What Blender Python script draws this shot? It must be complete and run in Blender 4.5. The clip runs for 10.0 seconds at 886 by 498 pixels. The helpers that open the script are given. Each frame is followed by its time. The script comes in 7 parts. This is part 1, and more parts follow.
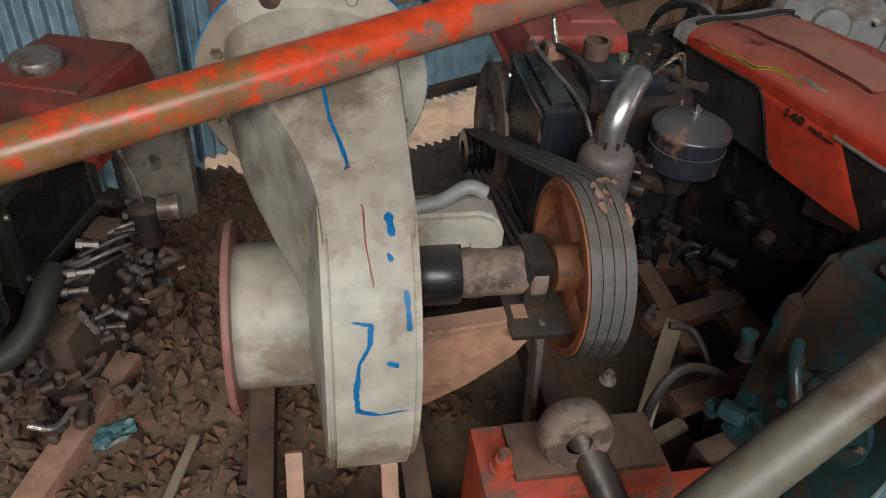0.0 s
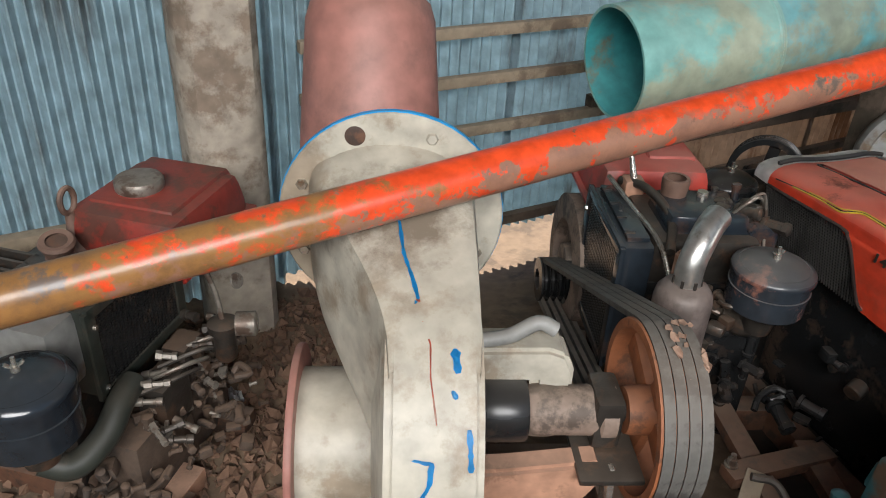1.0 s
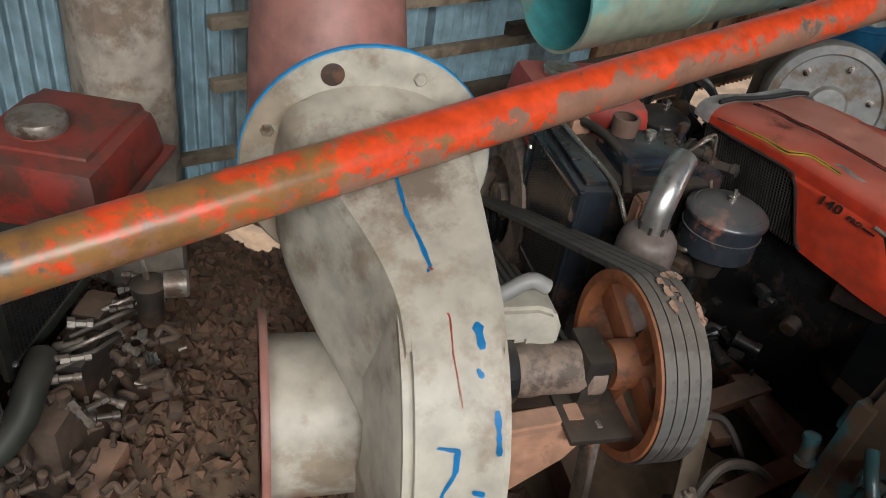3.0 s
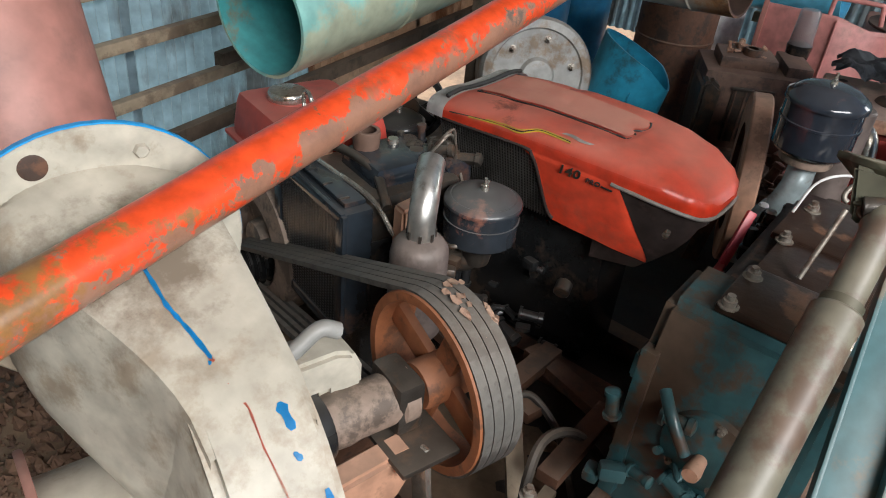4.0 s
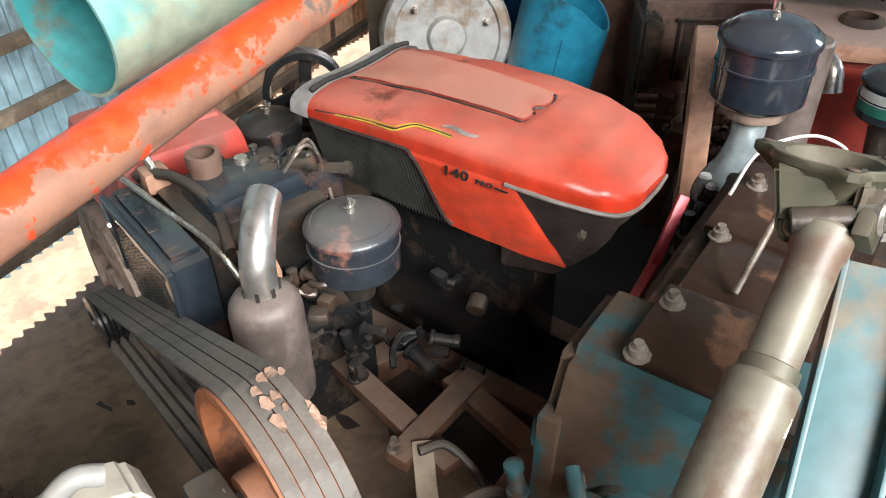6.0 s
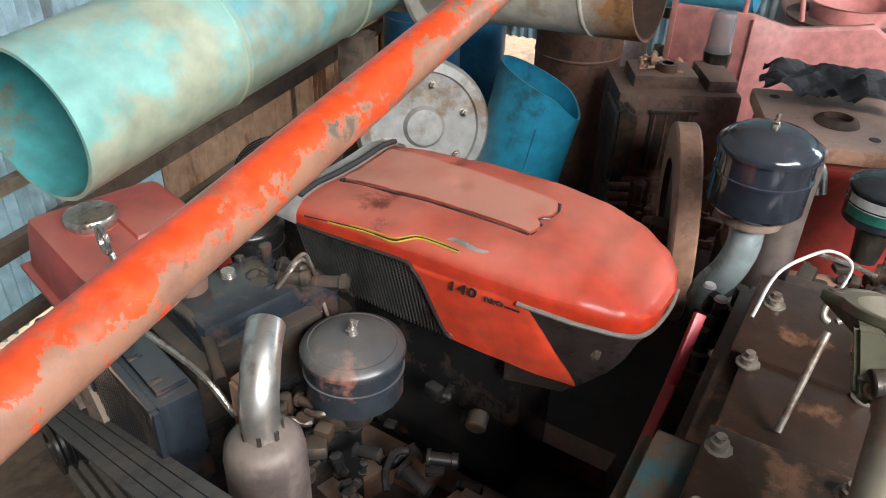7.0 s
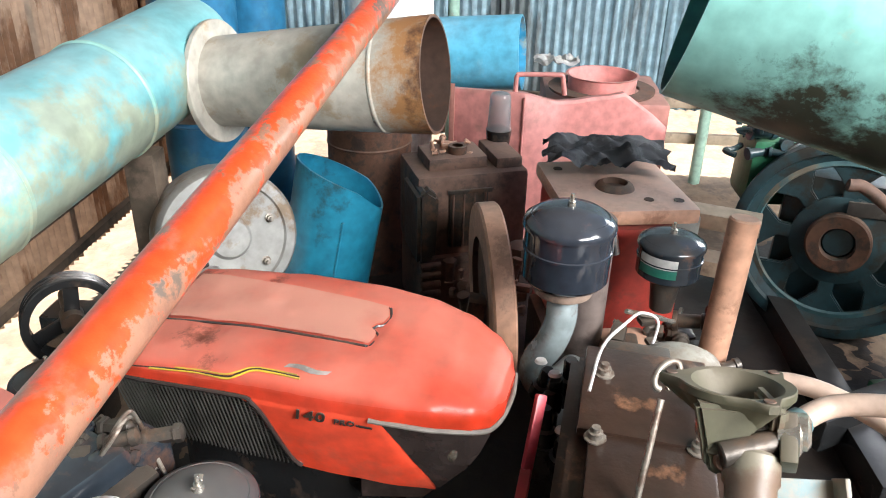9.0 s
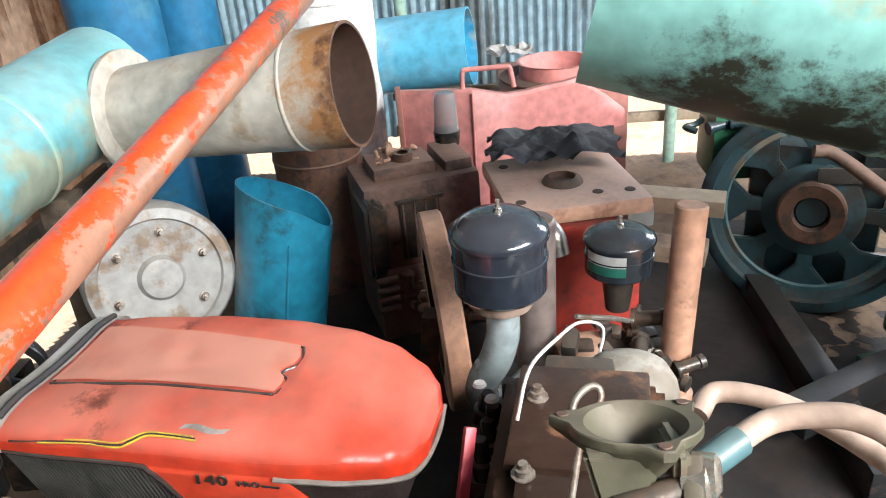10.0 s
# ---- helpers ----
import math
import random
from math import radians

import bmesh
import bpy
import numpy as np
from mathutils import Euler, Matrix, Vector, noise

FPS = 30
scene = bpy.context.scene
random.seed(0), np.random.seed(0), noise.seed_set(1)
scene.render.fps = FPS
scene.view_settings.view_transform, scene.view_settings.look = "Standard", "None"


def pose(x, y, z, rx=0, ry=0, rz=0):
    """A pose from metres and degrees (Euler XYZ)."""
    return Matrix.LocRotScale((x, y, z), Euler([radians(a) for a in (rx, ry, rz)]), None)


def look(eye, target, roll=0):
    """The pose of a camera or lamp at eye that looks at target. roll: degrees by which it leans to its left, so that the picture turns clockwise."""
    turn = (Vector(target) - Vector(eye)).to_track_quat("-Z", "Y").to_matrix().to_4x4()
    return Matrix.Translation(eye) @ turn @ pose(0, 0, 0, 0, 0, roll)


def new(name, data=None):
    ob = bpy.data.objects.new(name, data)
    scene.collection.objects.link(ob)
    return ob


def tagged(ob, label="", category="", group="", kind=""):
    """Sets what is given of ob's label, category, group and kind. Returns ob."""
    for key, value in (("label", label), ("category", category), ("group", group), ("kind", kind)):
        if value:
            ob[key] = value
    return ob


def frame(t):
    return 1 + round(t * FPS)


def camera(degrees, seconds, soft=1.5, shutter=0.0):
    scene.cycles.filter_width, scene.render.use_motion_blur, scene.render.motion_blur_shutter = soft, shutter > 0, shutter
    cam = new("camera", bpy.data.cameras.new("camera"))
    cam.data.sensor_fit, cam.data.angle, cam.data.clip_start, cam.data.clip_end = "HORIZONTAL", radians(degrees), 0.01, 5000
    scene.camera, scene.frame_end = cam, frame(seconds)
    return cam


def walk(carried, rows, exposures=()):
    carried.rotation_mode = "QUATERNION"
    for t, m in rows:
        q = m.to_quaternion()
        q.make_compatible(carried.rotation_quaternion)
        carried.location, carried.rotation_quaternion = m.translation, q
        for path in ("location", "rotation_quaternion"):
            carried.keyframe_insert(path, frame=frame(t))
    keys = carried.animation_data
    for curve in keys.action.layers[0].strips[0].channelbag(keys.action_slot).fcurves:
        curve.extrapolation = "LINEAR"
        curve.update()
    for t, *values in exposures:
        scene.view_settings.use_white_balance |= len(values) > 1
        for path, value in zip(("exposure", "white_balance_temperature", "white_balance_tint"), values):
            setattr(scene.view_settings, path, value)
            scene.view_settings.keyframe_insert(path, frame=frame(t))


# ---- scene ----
cam = camera(60.66, 10.0, soft=1.0)
PATH = [
    (0, (-0.0245, -0.0421, 1.2441), (0.9166, 1.1978, -0.0116), 4.84),
    (0.5, (-0.0147, -0.0441, 1.2417), (0.8414, 1.3495, 0.0906), 3.49),
    (1, (-0.0084, -0.0318, 1.2696), (0.8381, 1.4655, 0.2489), 3.22),
    (1.5, (-0.0056, -0.0383, 1.2753), (0.8158, 1.4935, 0.2859), 1.78),
    (2, (-0.0232, -0.0146, 1.2537), (0.8296, 1.4732, 0.2245), 2.00),
    (2.2, (-0.0275, -0.0203, 1.2626), (0.8610, 1.4540, 0.2442), 3.16),
    (3.3, (-0.1371, 0.2561, 1.2240), (1.0898, 1.2777, 0.0195), 10.98),
    (3.5, (-0.1460, 0.2723, 1.2256), (1.1803, 1.1859, 0.0398), 10.38),
    (4, (-0.0585, 0.2458, 1.2423), (1.4562, 0.9841, 0.1650), 6.34),
    (4.5, (0.1668, 0.1835, 1.2430), (1.7061, 0.8355, 0.1452), 1.51),
    (5, (0.3222, 0.1592, 1.2213), (1.7649, 0.8924, 0.0461), -0.75),
    (5.2, (0.3515, 0.1605, 1.2229), (1.7558, 0.9314, 0.0255), -2.01),
    (6.3, (0.3653, 0.2083, 1.2135), (1.8375, 0.8827, 0.0397), -0.11),
    (6.5, (0.3799, 0.2467, 1.2286), (1.9040, 0.8989, 0.1097), 0.71),
    (7, (0.4239, 0.3409, 1.2545), (2.0008, 0.9366, 0.1781), 1.82),
    (7.5, (0.4435, 0.4011, 1.2760), (2.0543, 0.9605, 0.2306), 1.97),
    (8, (0.4315, 0.4620, 1.2755), (2.0152, 1.0670, 0.2144), 2.99),
    (8.5, (0.4329, 0.4721, 1.2919), (2.1489, 0.8823, 0.3500), 3.71),
    (9, (0.4527, 0.4013, 1.3103), (2.2340, 0.5185, 0.4083), 1.45),
    (9.5, (0.5396, 0.2965, 1.2989), (2.3121, 0.4103, 0.3795), -2.14),
    (10, (0.5864, 0.2430, 1.2951), (2.3613, 0.3803, 0.3838), -4.77),
]

walk(cam, [(t, look(eye, target, roll)) for t, eye, target, roll in PATH],
     exposures=[(0.0, 0.36), (0.5, 0.62), (1.0, 1.05), (2.2, 1.35), (3.3, 0.55), (4.0, 1.25), (4.6, 2.2), (5.2, 2.4), (6.5, 2.0), (7.5, 1.75), (8.3, 1.7), (9.0, 2.42), (10.0, 2.42)])

# ---- light: open front of the shed, sky beyond ----
world = bpy.data.worlds.new("sky_world")
scene.world = world
world.use_nodes = True
wn, wl = world.node_tree.nodes, world.node_tree.links
sky = wn.new("ShaderNodeTexSky")
sky.sky_type, sky.sun_disc = "NISHITA", False
sky.sun_elevation, sky.sun_rotation = radians(60), radians(27)
wl.new(sky.outputs[0], wn["Background"].inputs[0])
wn["Background"].inputs[1].default_value = 0.05
sun = new("sun", bpy.data.lights.new("sun", "SUN"))
sun.data.energy, sun.data.angle, sun.data.color = 5.0, radians(0.6), (1.0, 0.95, 0.88)
sun.matrix_world = look((0, 0, 8), (-1.0, -2.0, 4.0))


def area(name, eye, target, w, h, power, color):
    ob = new(name, bpy.data.lights.new(name, "AREA"))
    ob.data.shape, ob.data.size, ob.data.size_y = "RECTANGLE", w, h
    ob.data.energy, ob.data.color = power, color
    ob.matrix_world = look(eye, target)
    return ob


area("front_opening_light", (-1.5, -3.2, 3.5), (1.4, 0.8, 0.3), 4.6, 1.6, 225, (1.0, 0.99, 0.98))
area("end_opening_light", (4.6, -1.9, 1.5), (2.2, 0.2, 0.5), 1.6, 1.0, 22, (0.96, 0.98, 1.0))


# ---- materials ----
def socket(node, name):
    return node.inputs[name]


def worn(name, base, under=(0.12, 0.07, 0.04), amount=0.3, rough=0.55, metal=0.0, dust=0.35, size=9.0, bump=0.25,
         dust_color=(0.33, 0.26, 0.2), streak=1.0):
    """Paint or metal with worn-through patches, fine grain and settled dust."""
    m = bpy.data.materials.new(name)
    m.use_nodes = True
    n, l = m.node_tree.nodes, m.node_tree.links
    bsdf = n["Principled BSDF"]
    tc = n.new("ShaderNodeTexCoord")
    mp = n.new("ShaderNodeMapping")
    mp.inputs["Scale"].default_value = (1, 1, streak)
    l.new(tc.outputs["Object"], mp.inputs[0])
    a = n.new("ShaderNodeTexNoise")
    a.inputs["Scale"].default_value, a.inputs["Detail"].default_value, a.inputs["Roughness"].default_value = size, 9, 0.68
    l.new(mp.outputs[0], a.inputs["Vector"])
    ra = n.new("ShaderNodeValToRGB")
    edge = 0.68 - 0.36 * amount
    ra.color_ramp.elements[0].position, ra.color_ramp.elements[1].position = edge - 0.02, edge + 0.06
    l.new(a.outputs["Fac"], ra.inputs[0])
    b = n.new("ShaderNodeTexNoise")
    b.inputs["Scale"].default_value, b.inputs["Detail"].default_value = 2.3 * size + 14, 6
    l.new(tc.outputs["Object"], b.inputs["Vector"])
    mr = n.new("ShaderNodeMapRange")
    mr.inputs["From Min"].default_value, mr.inputs["From Max"].default_value = 0.3, 0.7
    mr.inputs["To Min"].default_value, mr.inputs["To Max"].default_value = 0.72, 1.12
    l.new(b.outputs["Fac"], mr.inputs["Value"])
    mix = n.new("ShaderNodeMix")
    mix.data_type = "RGBA"
    mix.inputs["A"].default_value, mix.inputs["B"].default_value = (*base, 1), (*under, 1)
    l.new(ra.outputs[0], mix.inputs["Factor"])
    grain = n.new("ShaderNodeVectorMath")
    grain.operation = "SCALE"
    l.new(mix.outputs["Result"], grain.inputs[0])
    l.new(mr.outputs[0], grain.inputs["Scale"])
    geo = n.new("ShaderNodeNewGeometry")
    sep = n.new("ShaderNodeSeparateXYZ")
    l.new(geo.outputs["Normal"], sep.inputs[0])
    up = n.new("ShaderNodeMapRange")
    up.inputs["From Min"].default_value, up.inputs["From Max"].default_value = 0.15, 0.95
    up.inputs["To Min"].default_value, up.inputs["To Max"].default_value = 0.12 * dust, dust
    l.new(sep.outputs["Z"], up.inputs["Value"])
    c = n.new("ShaderNodeTexNoise")
    c.inputs["Scale"].default_value, c.inputs["Detail"].default_value = 5.0, 7
    l.new(tc.outputs["Object"], c.inputs["Vector"])
    cr = n.new("ShaderNodeMapRange")
    cr.inputs["From Min"].default_value, cr.inputs["From Max"].default_value = 0.32, 0.62
    cr.inputs["To Min"].default_value, cr.inputs["To Max"].default_value = 0.35, 1.25
    l.new(c.outputs["Fac"], cr.inputs["Value"])
    dm = n.new("ShaderNodeMath")
    dm.operation, dm.use_clamp = "MULTIPLY", True
    l.new(up.outputs[0], dm.inputs[0])
    l.new(cr.outputs[0], dm.inputs[1])
    dusty = n.new("ShaderNodeMix")
    dusty.data_type = "RGBA"
    dusty.inputs["B"].default_value = (*dust_color, 1)
    l.new(dm.outputs[0], dusty.inputs["Factor"])
    l.new(grain.outputs[0], dusty.inputs["A"])
    l.new(dusty.outputs["Result"], bsdf.inputs["Base Color"])
    rr = n.new("ShaderNodeMapRange")
    rr.inputs["To Min"].default_value, rr.inputs["To Max"].default_value = max(0.08, rough - 0.12), min(1.0, rough + 0.3)
    l.new(dm.outputs[0], rr.inputs["Value"])
    l.new(rr.outputs[0], bsdf.inputs["Roughness"])
    bsdf.inputs["Metallic"].default_value = metal
    bp = n.new("ShaderNodeBump")
    bp.inputs["Strength"].default_value, bp.inputs["Distance"].default_value = bump, 0.004
    ad = n.new("ShaderNodeMath")
    l.new(a.outputs["Fac"], ad.inputs[0])
    l.new(b.outputs["Fac"], ad.inputs[1])
    l.new(ad.outputs[0], bp.inputs["Height"])
    l.new(bp.outputs[0], bsdf.inputs["Normal"])
    return m


def add_blotch(m, centre, near, far, color, spread=1.0, size=9.0, rough=0.8):
    """A blotch with ragged edges round a place on the thing, thinning out from near to far."""
    n, l = m.node_tree.nodes, m.node_tree.links
    bsdf = n["Principled BSDF"]
    old = bsdf.inputs["Base Color"].links[0].from_socket
    tc = n.new("ShaderNodeTexCoord")
    ds = n.new("ShaderNodeVectorMath")
    ds.operation = "DISTANCE"
    ds.inputs[1].default_value = centre
    l.new(tc.outputs["Object"], ds.inputs[0])
    fall = n.new("ShaderNodeMapRange")
    fall.inputs["From Min"].default_value, fall.inputs["From Max"].default_value = near, far
    fall.inputs["To Min"].default_value, fall.inputs["To Max"].default_value = 1.0, 0.0
    l.new(ds.outputs["Value"], fall.inputs["Value"])
    ns = n.new("ShaderNodeTexNoise")
    ns.inputs["Scale"].default_value, ns.inputs["Detail"].default_value, ns.inputs["Roughness"].default_value = size, 10, 0.72
    l.new(tc.outputs["Object"], ns.inputs["Vector"])
    add = n.new("ShaderNodeMath")
    add.operation = "MULTIPLY_ADD"
    add.inputs[1].default_value = 2.2 * spread
    l.new(ns.outputs["Fac"], add.inputs[0])
    l.new(fall.outputs[0], add.inputs[2])
    ramp = n.new("ShaderNodeMapRange")
    ramp.inputs["From Min"].default_value, ramp.inputs["From Max"].default_value = 0.45 + 1.1 * spread, 0.85 + 1.1 * spread
    l.new(add.outputs[0], ramp.inputs["Value"])
    gate = n.new("ShaderNodeMath")
    gate.operation = "MULTIPLY"
    lim = n.new("ShaderNodeMapRange")
    lim.inputs["From Max"].default_value = 0.25
    l.new(fall.outputs[0], lim.inputs["Value"])
    l.new(ramp.outputs[0], gate.inputs[0])
    l.new(lim.outputs[0], gate.inputs[1])
    mix = n.new("ShaderNodeMix")
    mix.data_type = "RGBA"
    mix.inputs["B"].default_value = (*color, 1)
    l.new(gate.outputs[0], mix.inputs["Factor"])
    l.new(old, mix.inputs["A"])
    l.new(mix.outputs["Result"], bsdf.inputs["Base Color"])
    return m


RUST = (0.13, 0.055, 0.028)
PUMP_WHITE = worn("cream_pump_paint", (0.5, 0.465, 0.385), (0.33, 0.27, 0.2), 0.42, 0.5, dust=0.4, size=5, bump=0.12, dust_color=(0.33, 0.27, 0.2))
PINK_PRIMER = worn("red_oxide_primer", (0.37, 0.155, 0.125), (0.28, 0.12, 0.1), 0.35, 0.6, dust=0.25, size=5, bump=0.1)
PINK_PALE = worn("faded_pink_primer", (0.6, 0.23, 0.21), (0.45, 0.2, 0.17), 0.3, 0.6, dust=0.3, size=5, bump=0.1)
ORANGE = worn("orange_pipe_paint", (0.74, 0.075, 0.02), (0.42, 0.11, 0.06), 0.3, 0.42, dust=0.0, size=13, bump=0.2)


def pipe_wear(m, split):
    """Paint rubbed off the pipe's flank to tan primer, and to yellow-brown rust towards its foot, with ragged edges."""
    n, l = m.node_tree.nodes, m.node_tree.links
    bsdf = n["Principled BSDF"]
    tc, geo, sep, run = n.new("ShaderNodeTexCoord"), n.new("ShaderNodeNewGeometry"), n.new("ShaderNodeSeparateXYZ"), n.new("ShaderNodeSeparateXYZ")
    l.new(geo.outputs["Normal"], sep.inputs[0])
    l.new(tc.outputs["Object"], run.inputs[0])

    def rough_noise(scale, detail=9):
        t = n.new("ShaderNodeTexNoise")
        t.inputs["Scale"].default_value, t.inputs["Detail"].default_value, t.inputs["Roughness"].default_value = scale, detail, 0.7
        l.new(tc.outputs["Object"], t.inputs["Vector"])
        return t.outputs["Fac"]

    def ranged(value, lo, hi, a=0.0, b=1.0):
        r = n.new("ShaderNodeMapRange")
        for key, v in (("From Min", lo), ("From Max", hi), ("To Min", a), ("To Max", b)):
            r.inputs[key].default_value = v
        l.new(value, r.inputs["Value"])
        return r.outputs[0]

    def combine(op, a, b):
        k = n.new("ShaderNodeMath")
        k.operation = op
        for q, v in enumerate((a, b)):
            if isinstance(v, float):
                k.inputs[q].default_value = v
            else:
                l.new(v, k.inputs[q])
        return k.outputs[0]

    def over(old, mask, color):
        x = n.new("ShaderNodeMix")
        x.data_type = "RGBA"
        x.inputs["B"].default_value = (*color, 1)
        l.new(mask, x.inputs["Factor"])
        l.new(old, x.inputs["A"])
        return x.outputs["Result"]

    col = bsdf.inputs["Base Color"].links[0].from_socket
    big, fine = rough_noise(7.0), rough_noise(42.0)
    # tan where the flank turns away from the top, over the upper part of the pipe
    flank = combine("ADD", ranged(sep.outputs["Z"], 0.1, 0.95, 0.5, -0.5), combine("ADD", combine("MULTIPLY", combine("SUBTRACT", big, 0.5), 3.2), combine("MULTIPLY", combine("SUBTRACT", rough_noise(24.0), 0.5), 5.0)))
    reach = ranged(run.outputs["X"], split - 0.2, split + 0.5, -0.3, 0.0)
    col = over(col, ranged(combine("ADD", flank, reach), 0.0, 0.16), (0.31, 0.155, 0.1))
    col = over(col, combine("MULTIPLY", ranged(combine("ADD", flank, reach), 0.0, 0.2), ranged(rough_noise(15.0), 0.46, 0.7, 0.0, 0.8)), (0.17, 0.09, 0.065))
    # yellow-brown foot
    foot = combine("ADD", ranged(run.outputs["X"], split - 0.9, split + 0.3, 0.55, -0.5), combine("MULTIPLY", combine("SUBTRACT", rough_noise(13.0), 0.5), 2.8))
    col = over(col, ranged(foot, 0.0, 0.22), (0.29, 0.14, 0.045))
    col = over(col, combine("MULTIPLY", ranged(foot, 0.0, 0.3), ranged(rough_noise(20.0), 0.44, 0.66, 0.0, 0.8)), (0.13, 0.07, 0.035))
    # dark scuffs and fine chips
    col = over(col, ranged(rough_noise(6.0, 12), 0.6, 0.63), (0.13, 0.095, 0.075))
    col = over(col, ranged(fine, 0.64, 0.68), (0.2, 0.1, 0.065))
    l.new(col, bsdf.inputs["Base Color"])


pipe_wear(ORANGE, 2.9)
STAND_ORANGE = worn("chipped_orange_stand_paint", (0.55, 0.06, 0.025), (0.16, 0.08, 0.05), 0.42, 0.5, dust=0.2, size=10, bump=0.25)
TEAL_MOULD = worn("mould_stained_teal_paint", (0.2, 0.46, 0.42), (0.3, 0.36, 0.26), 0.4, 0.5, dust=0.25, size=3.6, bump=0.12, dust_color=(0.46, 0.52, 0.44))
RED = worn("red_hood_paint", (0.8, 0.06, 0.02), (0.66, 0.075, 0.035), 0.25, 0.32, dust=0.62, size=4, bump=0.05, dust_color=(0.88, 0.33, 0.24))
RED_FADED = worn("faded_red_lid_paint", (0.76, 0.15, 0.085), (0.55, 0.12, 0.08), 0.35, 0.5, dust=0.9, size=7, bump=0.08, dust_color=(0.8, 0.38, 0.28))
TANK_RED = worn("red_tank_paint", (0.5, 0.045, 0.03), (0.25, 0.05, 0.035), 0.3, 0.45, dust=0.7, size=6, bump=0.1, dust_color=(0.5, 0.19, 0.15))
TANK_DULL = worn("dull_red_tank_paint", (0.28, 0.032, 0.022), (0.1, 0.035, 0.025), 0.42, 0.5, dust=0.35, size=8, bump=0.12, dust_color=(0.2, 0.09, 0.065))
PINK_RED = worn("crimson_lever_paint", (0.62, 0.06, 0.09), (0.3, 0.08, 0.07), 0.2, 0.45, dust=0.2)
TEAL = worn("teal_pipe_paint", (0.2, 0.46, 0.42), (0.36, 0.4, 0.29), 0.5, 0.5, dust=0.35, size=3.2, bump=0.1, dust_color=(0.46, 0.52, 0.44))
TEAL_IN = worn("teal_pipe_lining", (0.05, 0.3, 0.31), (0.2, 0.16, 0.1), 0.25, 0.5, dust=0.1, size=5, bump=0.1)
AQUA = worn("aqua_pipe_paint", (0.14, 0.4, 0.43), (0.27, 0.32, 0.24), 0.5, 0.45, dust=0.3, size=3.2, bump=0.08, dust_color=(0.42, 0.52, 0.5))
BLUE = worn("sky_blue_paint", (0.035, 0.33, 0.56), (0.3, 0.36, 0.33), 0.48, 0.45, dust=0.2, size=4, bump=0.08)
SKY_PIPE = worn("clean_sky_blue_paint", (0.09, 0.39, 0.56), (0.16, 0.42, 0.55), 0.35, 0.4, dust=0.15, size=4, bump=0.05, dust_color=(0.4, 0.5, 0.55))
DEEP_BLUE = worn("deep_blue_paint", (0.02, 0.17, 0.33), (0.05, 0.2, 0.3), 0.3, 0.45, dust=0.15, size=4, bump=0.08)
GREEN_BLUE = worn("gearbox_green_paint", (0.03, 0.095, 0.105), (0.08, 0.052, 0.035), 0.46, 0.4, dust=0.1, size=8, bump=0.25, dust_color=(0.17, 0.14, 0.11))
BEAM_TEAL = worn("teal_beam_paint", (0.065, 0.16, 0.175), (0.18, 0.16, 0.12), 0.42, 0.5, dust=0.2, size=6, bump=0.12)
WHEEL_GREEN = worn("dark_teal_wheel_paint", (0.022, 0.056, 0.066), (0.02, 0.022, 0.02), 0.38, 0.45, dust=0.12, size=8)
GREEN = worn("green_machine_paint", (0.02, 0.16, 0.075), (0.05, 0.06, 0.04), 0.3, 0.5, dust=0.2)
PALE_GREEN = worn("pale_green_post_paint", (0.3, 0.46, 0.37), (0.25, 0.25, 0.2), 0.3, 0.55, dust=0.2)
GREY_PAINT = worn("grey_pipe_paint", (0.28, 0.28, 0.265), (0.2, 0.14, 0.09), 0.38, 0.55, dust=0.2, size=6, bump=0.14)
GREY_MOUTH = worn("rust_mouthed_grey_paint", (0.46, 0.44, 0.38), (0.36, 0.29, 0.2), 0.32, 0.55, dust=0.3, size=5, bump=0.12)
add_blotch(GREY_MOUTH, (0.0, 0.0, 0.147), 0.135, 0.235, (0.33, 0.17, 0.07), 0.9, 13)
add_blotch(GREY_MOUTH, (0.0, 0.0, 0.147), 0.14, 0.16, (0.1, 0.05, 0.03), 0.9, 22)
BLUE_CUT = worn("shade_patched_blue_paint", (0.02, 0.27, 0.42), (0.03, 0.12, 0.16), 0.34, 0.45, dust=0.12, size=4, bump=0.08)
# dark blotch low on the blue pipe: shade painted into its colour
add_blotch(BLUE_CUT, (-0.15, 0.0, 0.12), 0.0, 0.2, (0.02, 0.07, 0.09), 0.8, 9)
RUST_IN = worn("rusty_inner_steel", (0.09, 0.05, 0.035), RUST, 0.4, 0.85, dust=0.1)
BLACK = worn("black_enamel", (0.014, 0.015, 0.016), (0.06, 0.042, 0.032), 0.32, 0.35, dust=0.22, size=7, bump=0.15, dust_color=(0.13, 0.115, 0.1))
NAVY = worn("dark_blue_black_enamel", (0.014, 0.02, 0.027), (0.07, 0.04, 0.03), 0.28, 0.22, dust=0.22, size=9, bump=0.08, dust_color=(0.14, 0.135, 0.13))
PLATE_BROWN = worn("oily_brown_plate", (0.035, 0.019, 0.013), (0.19, 0.092, 0.05), 0.36, 0.4, dust=0.05, size=7, bump=0.3, dust_color=(0.2, 0.115, 0.08))
ENGINE_TOP = worn("dusty_orange_tan_top", (0.62, 0.34, 0.23), (0.4, 0.19, 0.12), 0.35, 0.55, dust=0.6, size=8, bump=0.2, dust_color=(0.72, 0.54, 0.44))
FLAKED = worn("flaking_tan_housing", (0.25, 0.18, 0.14), (0.09, 0.065, 0.05), 0.5, 0.7, dust=0.3, size=14, bump=0.4)
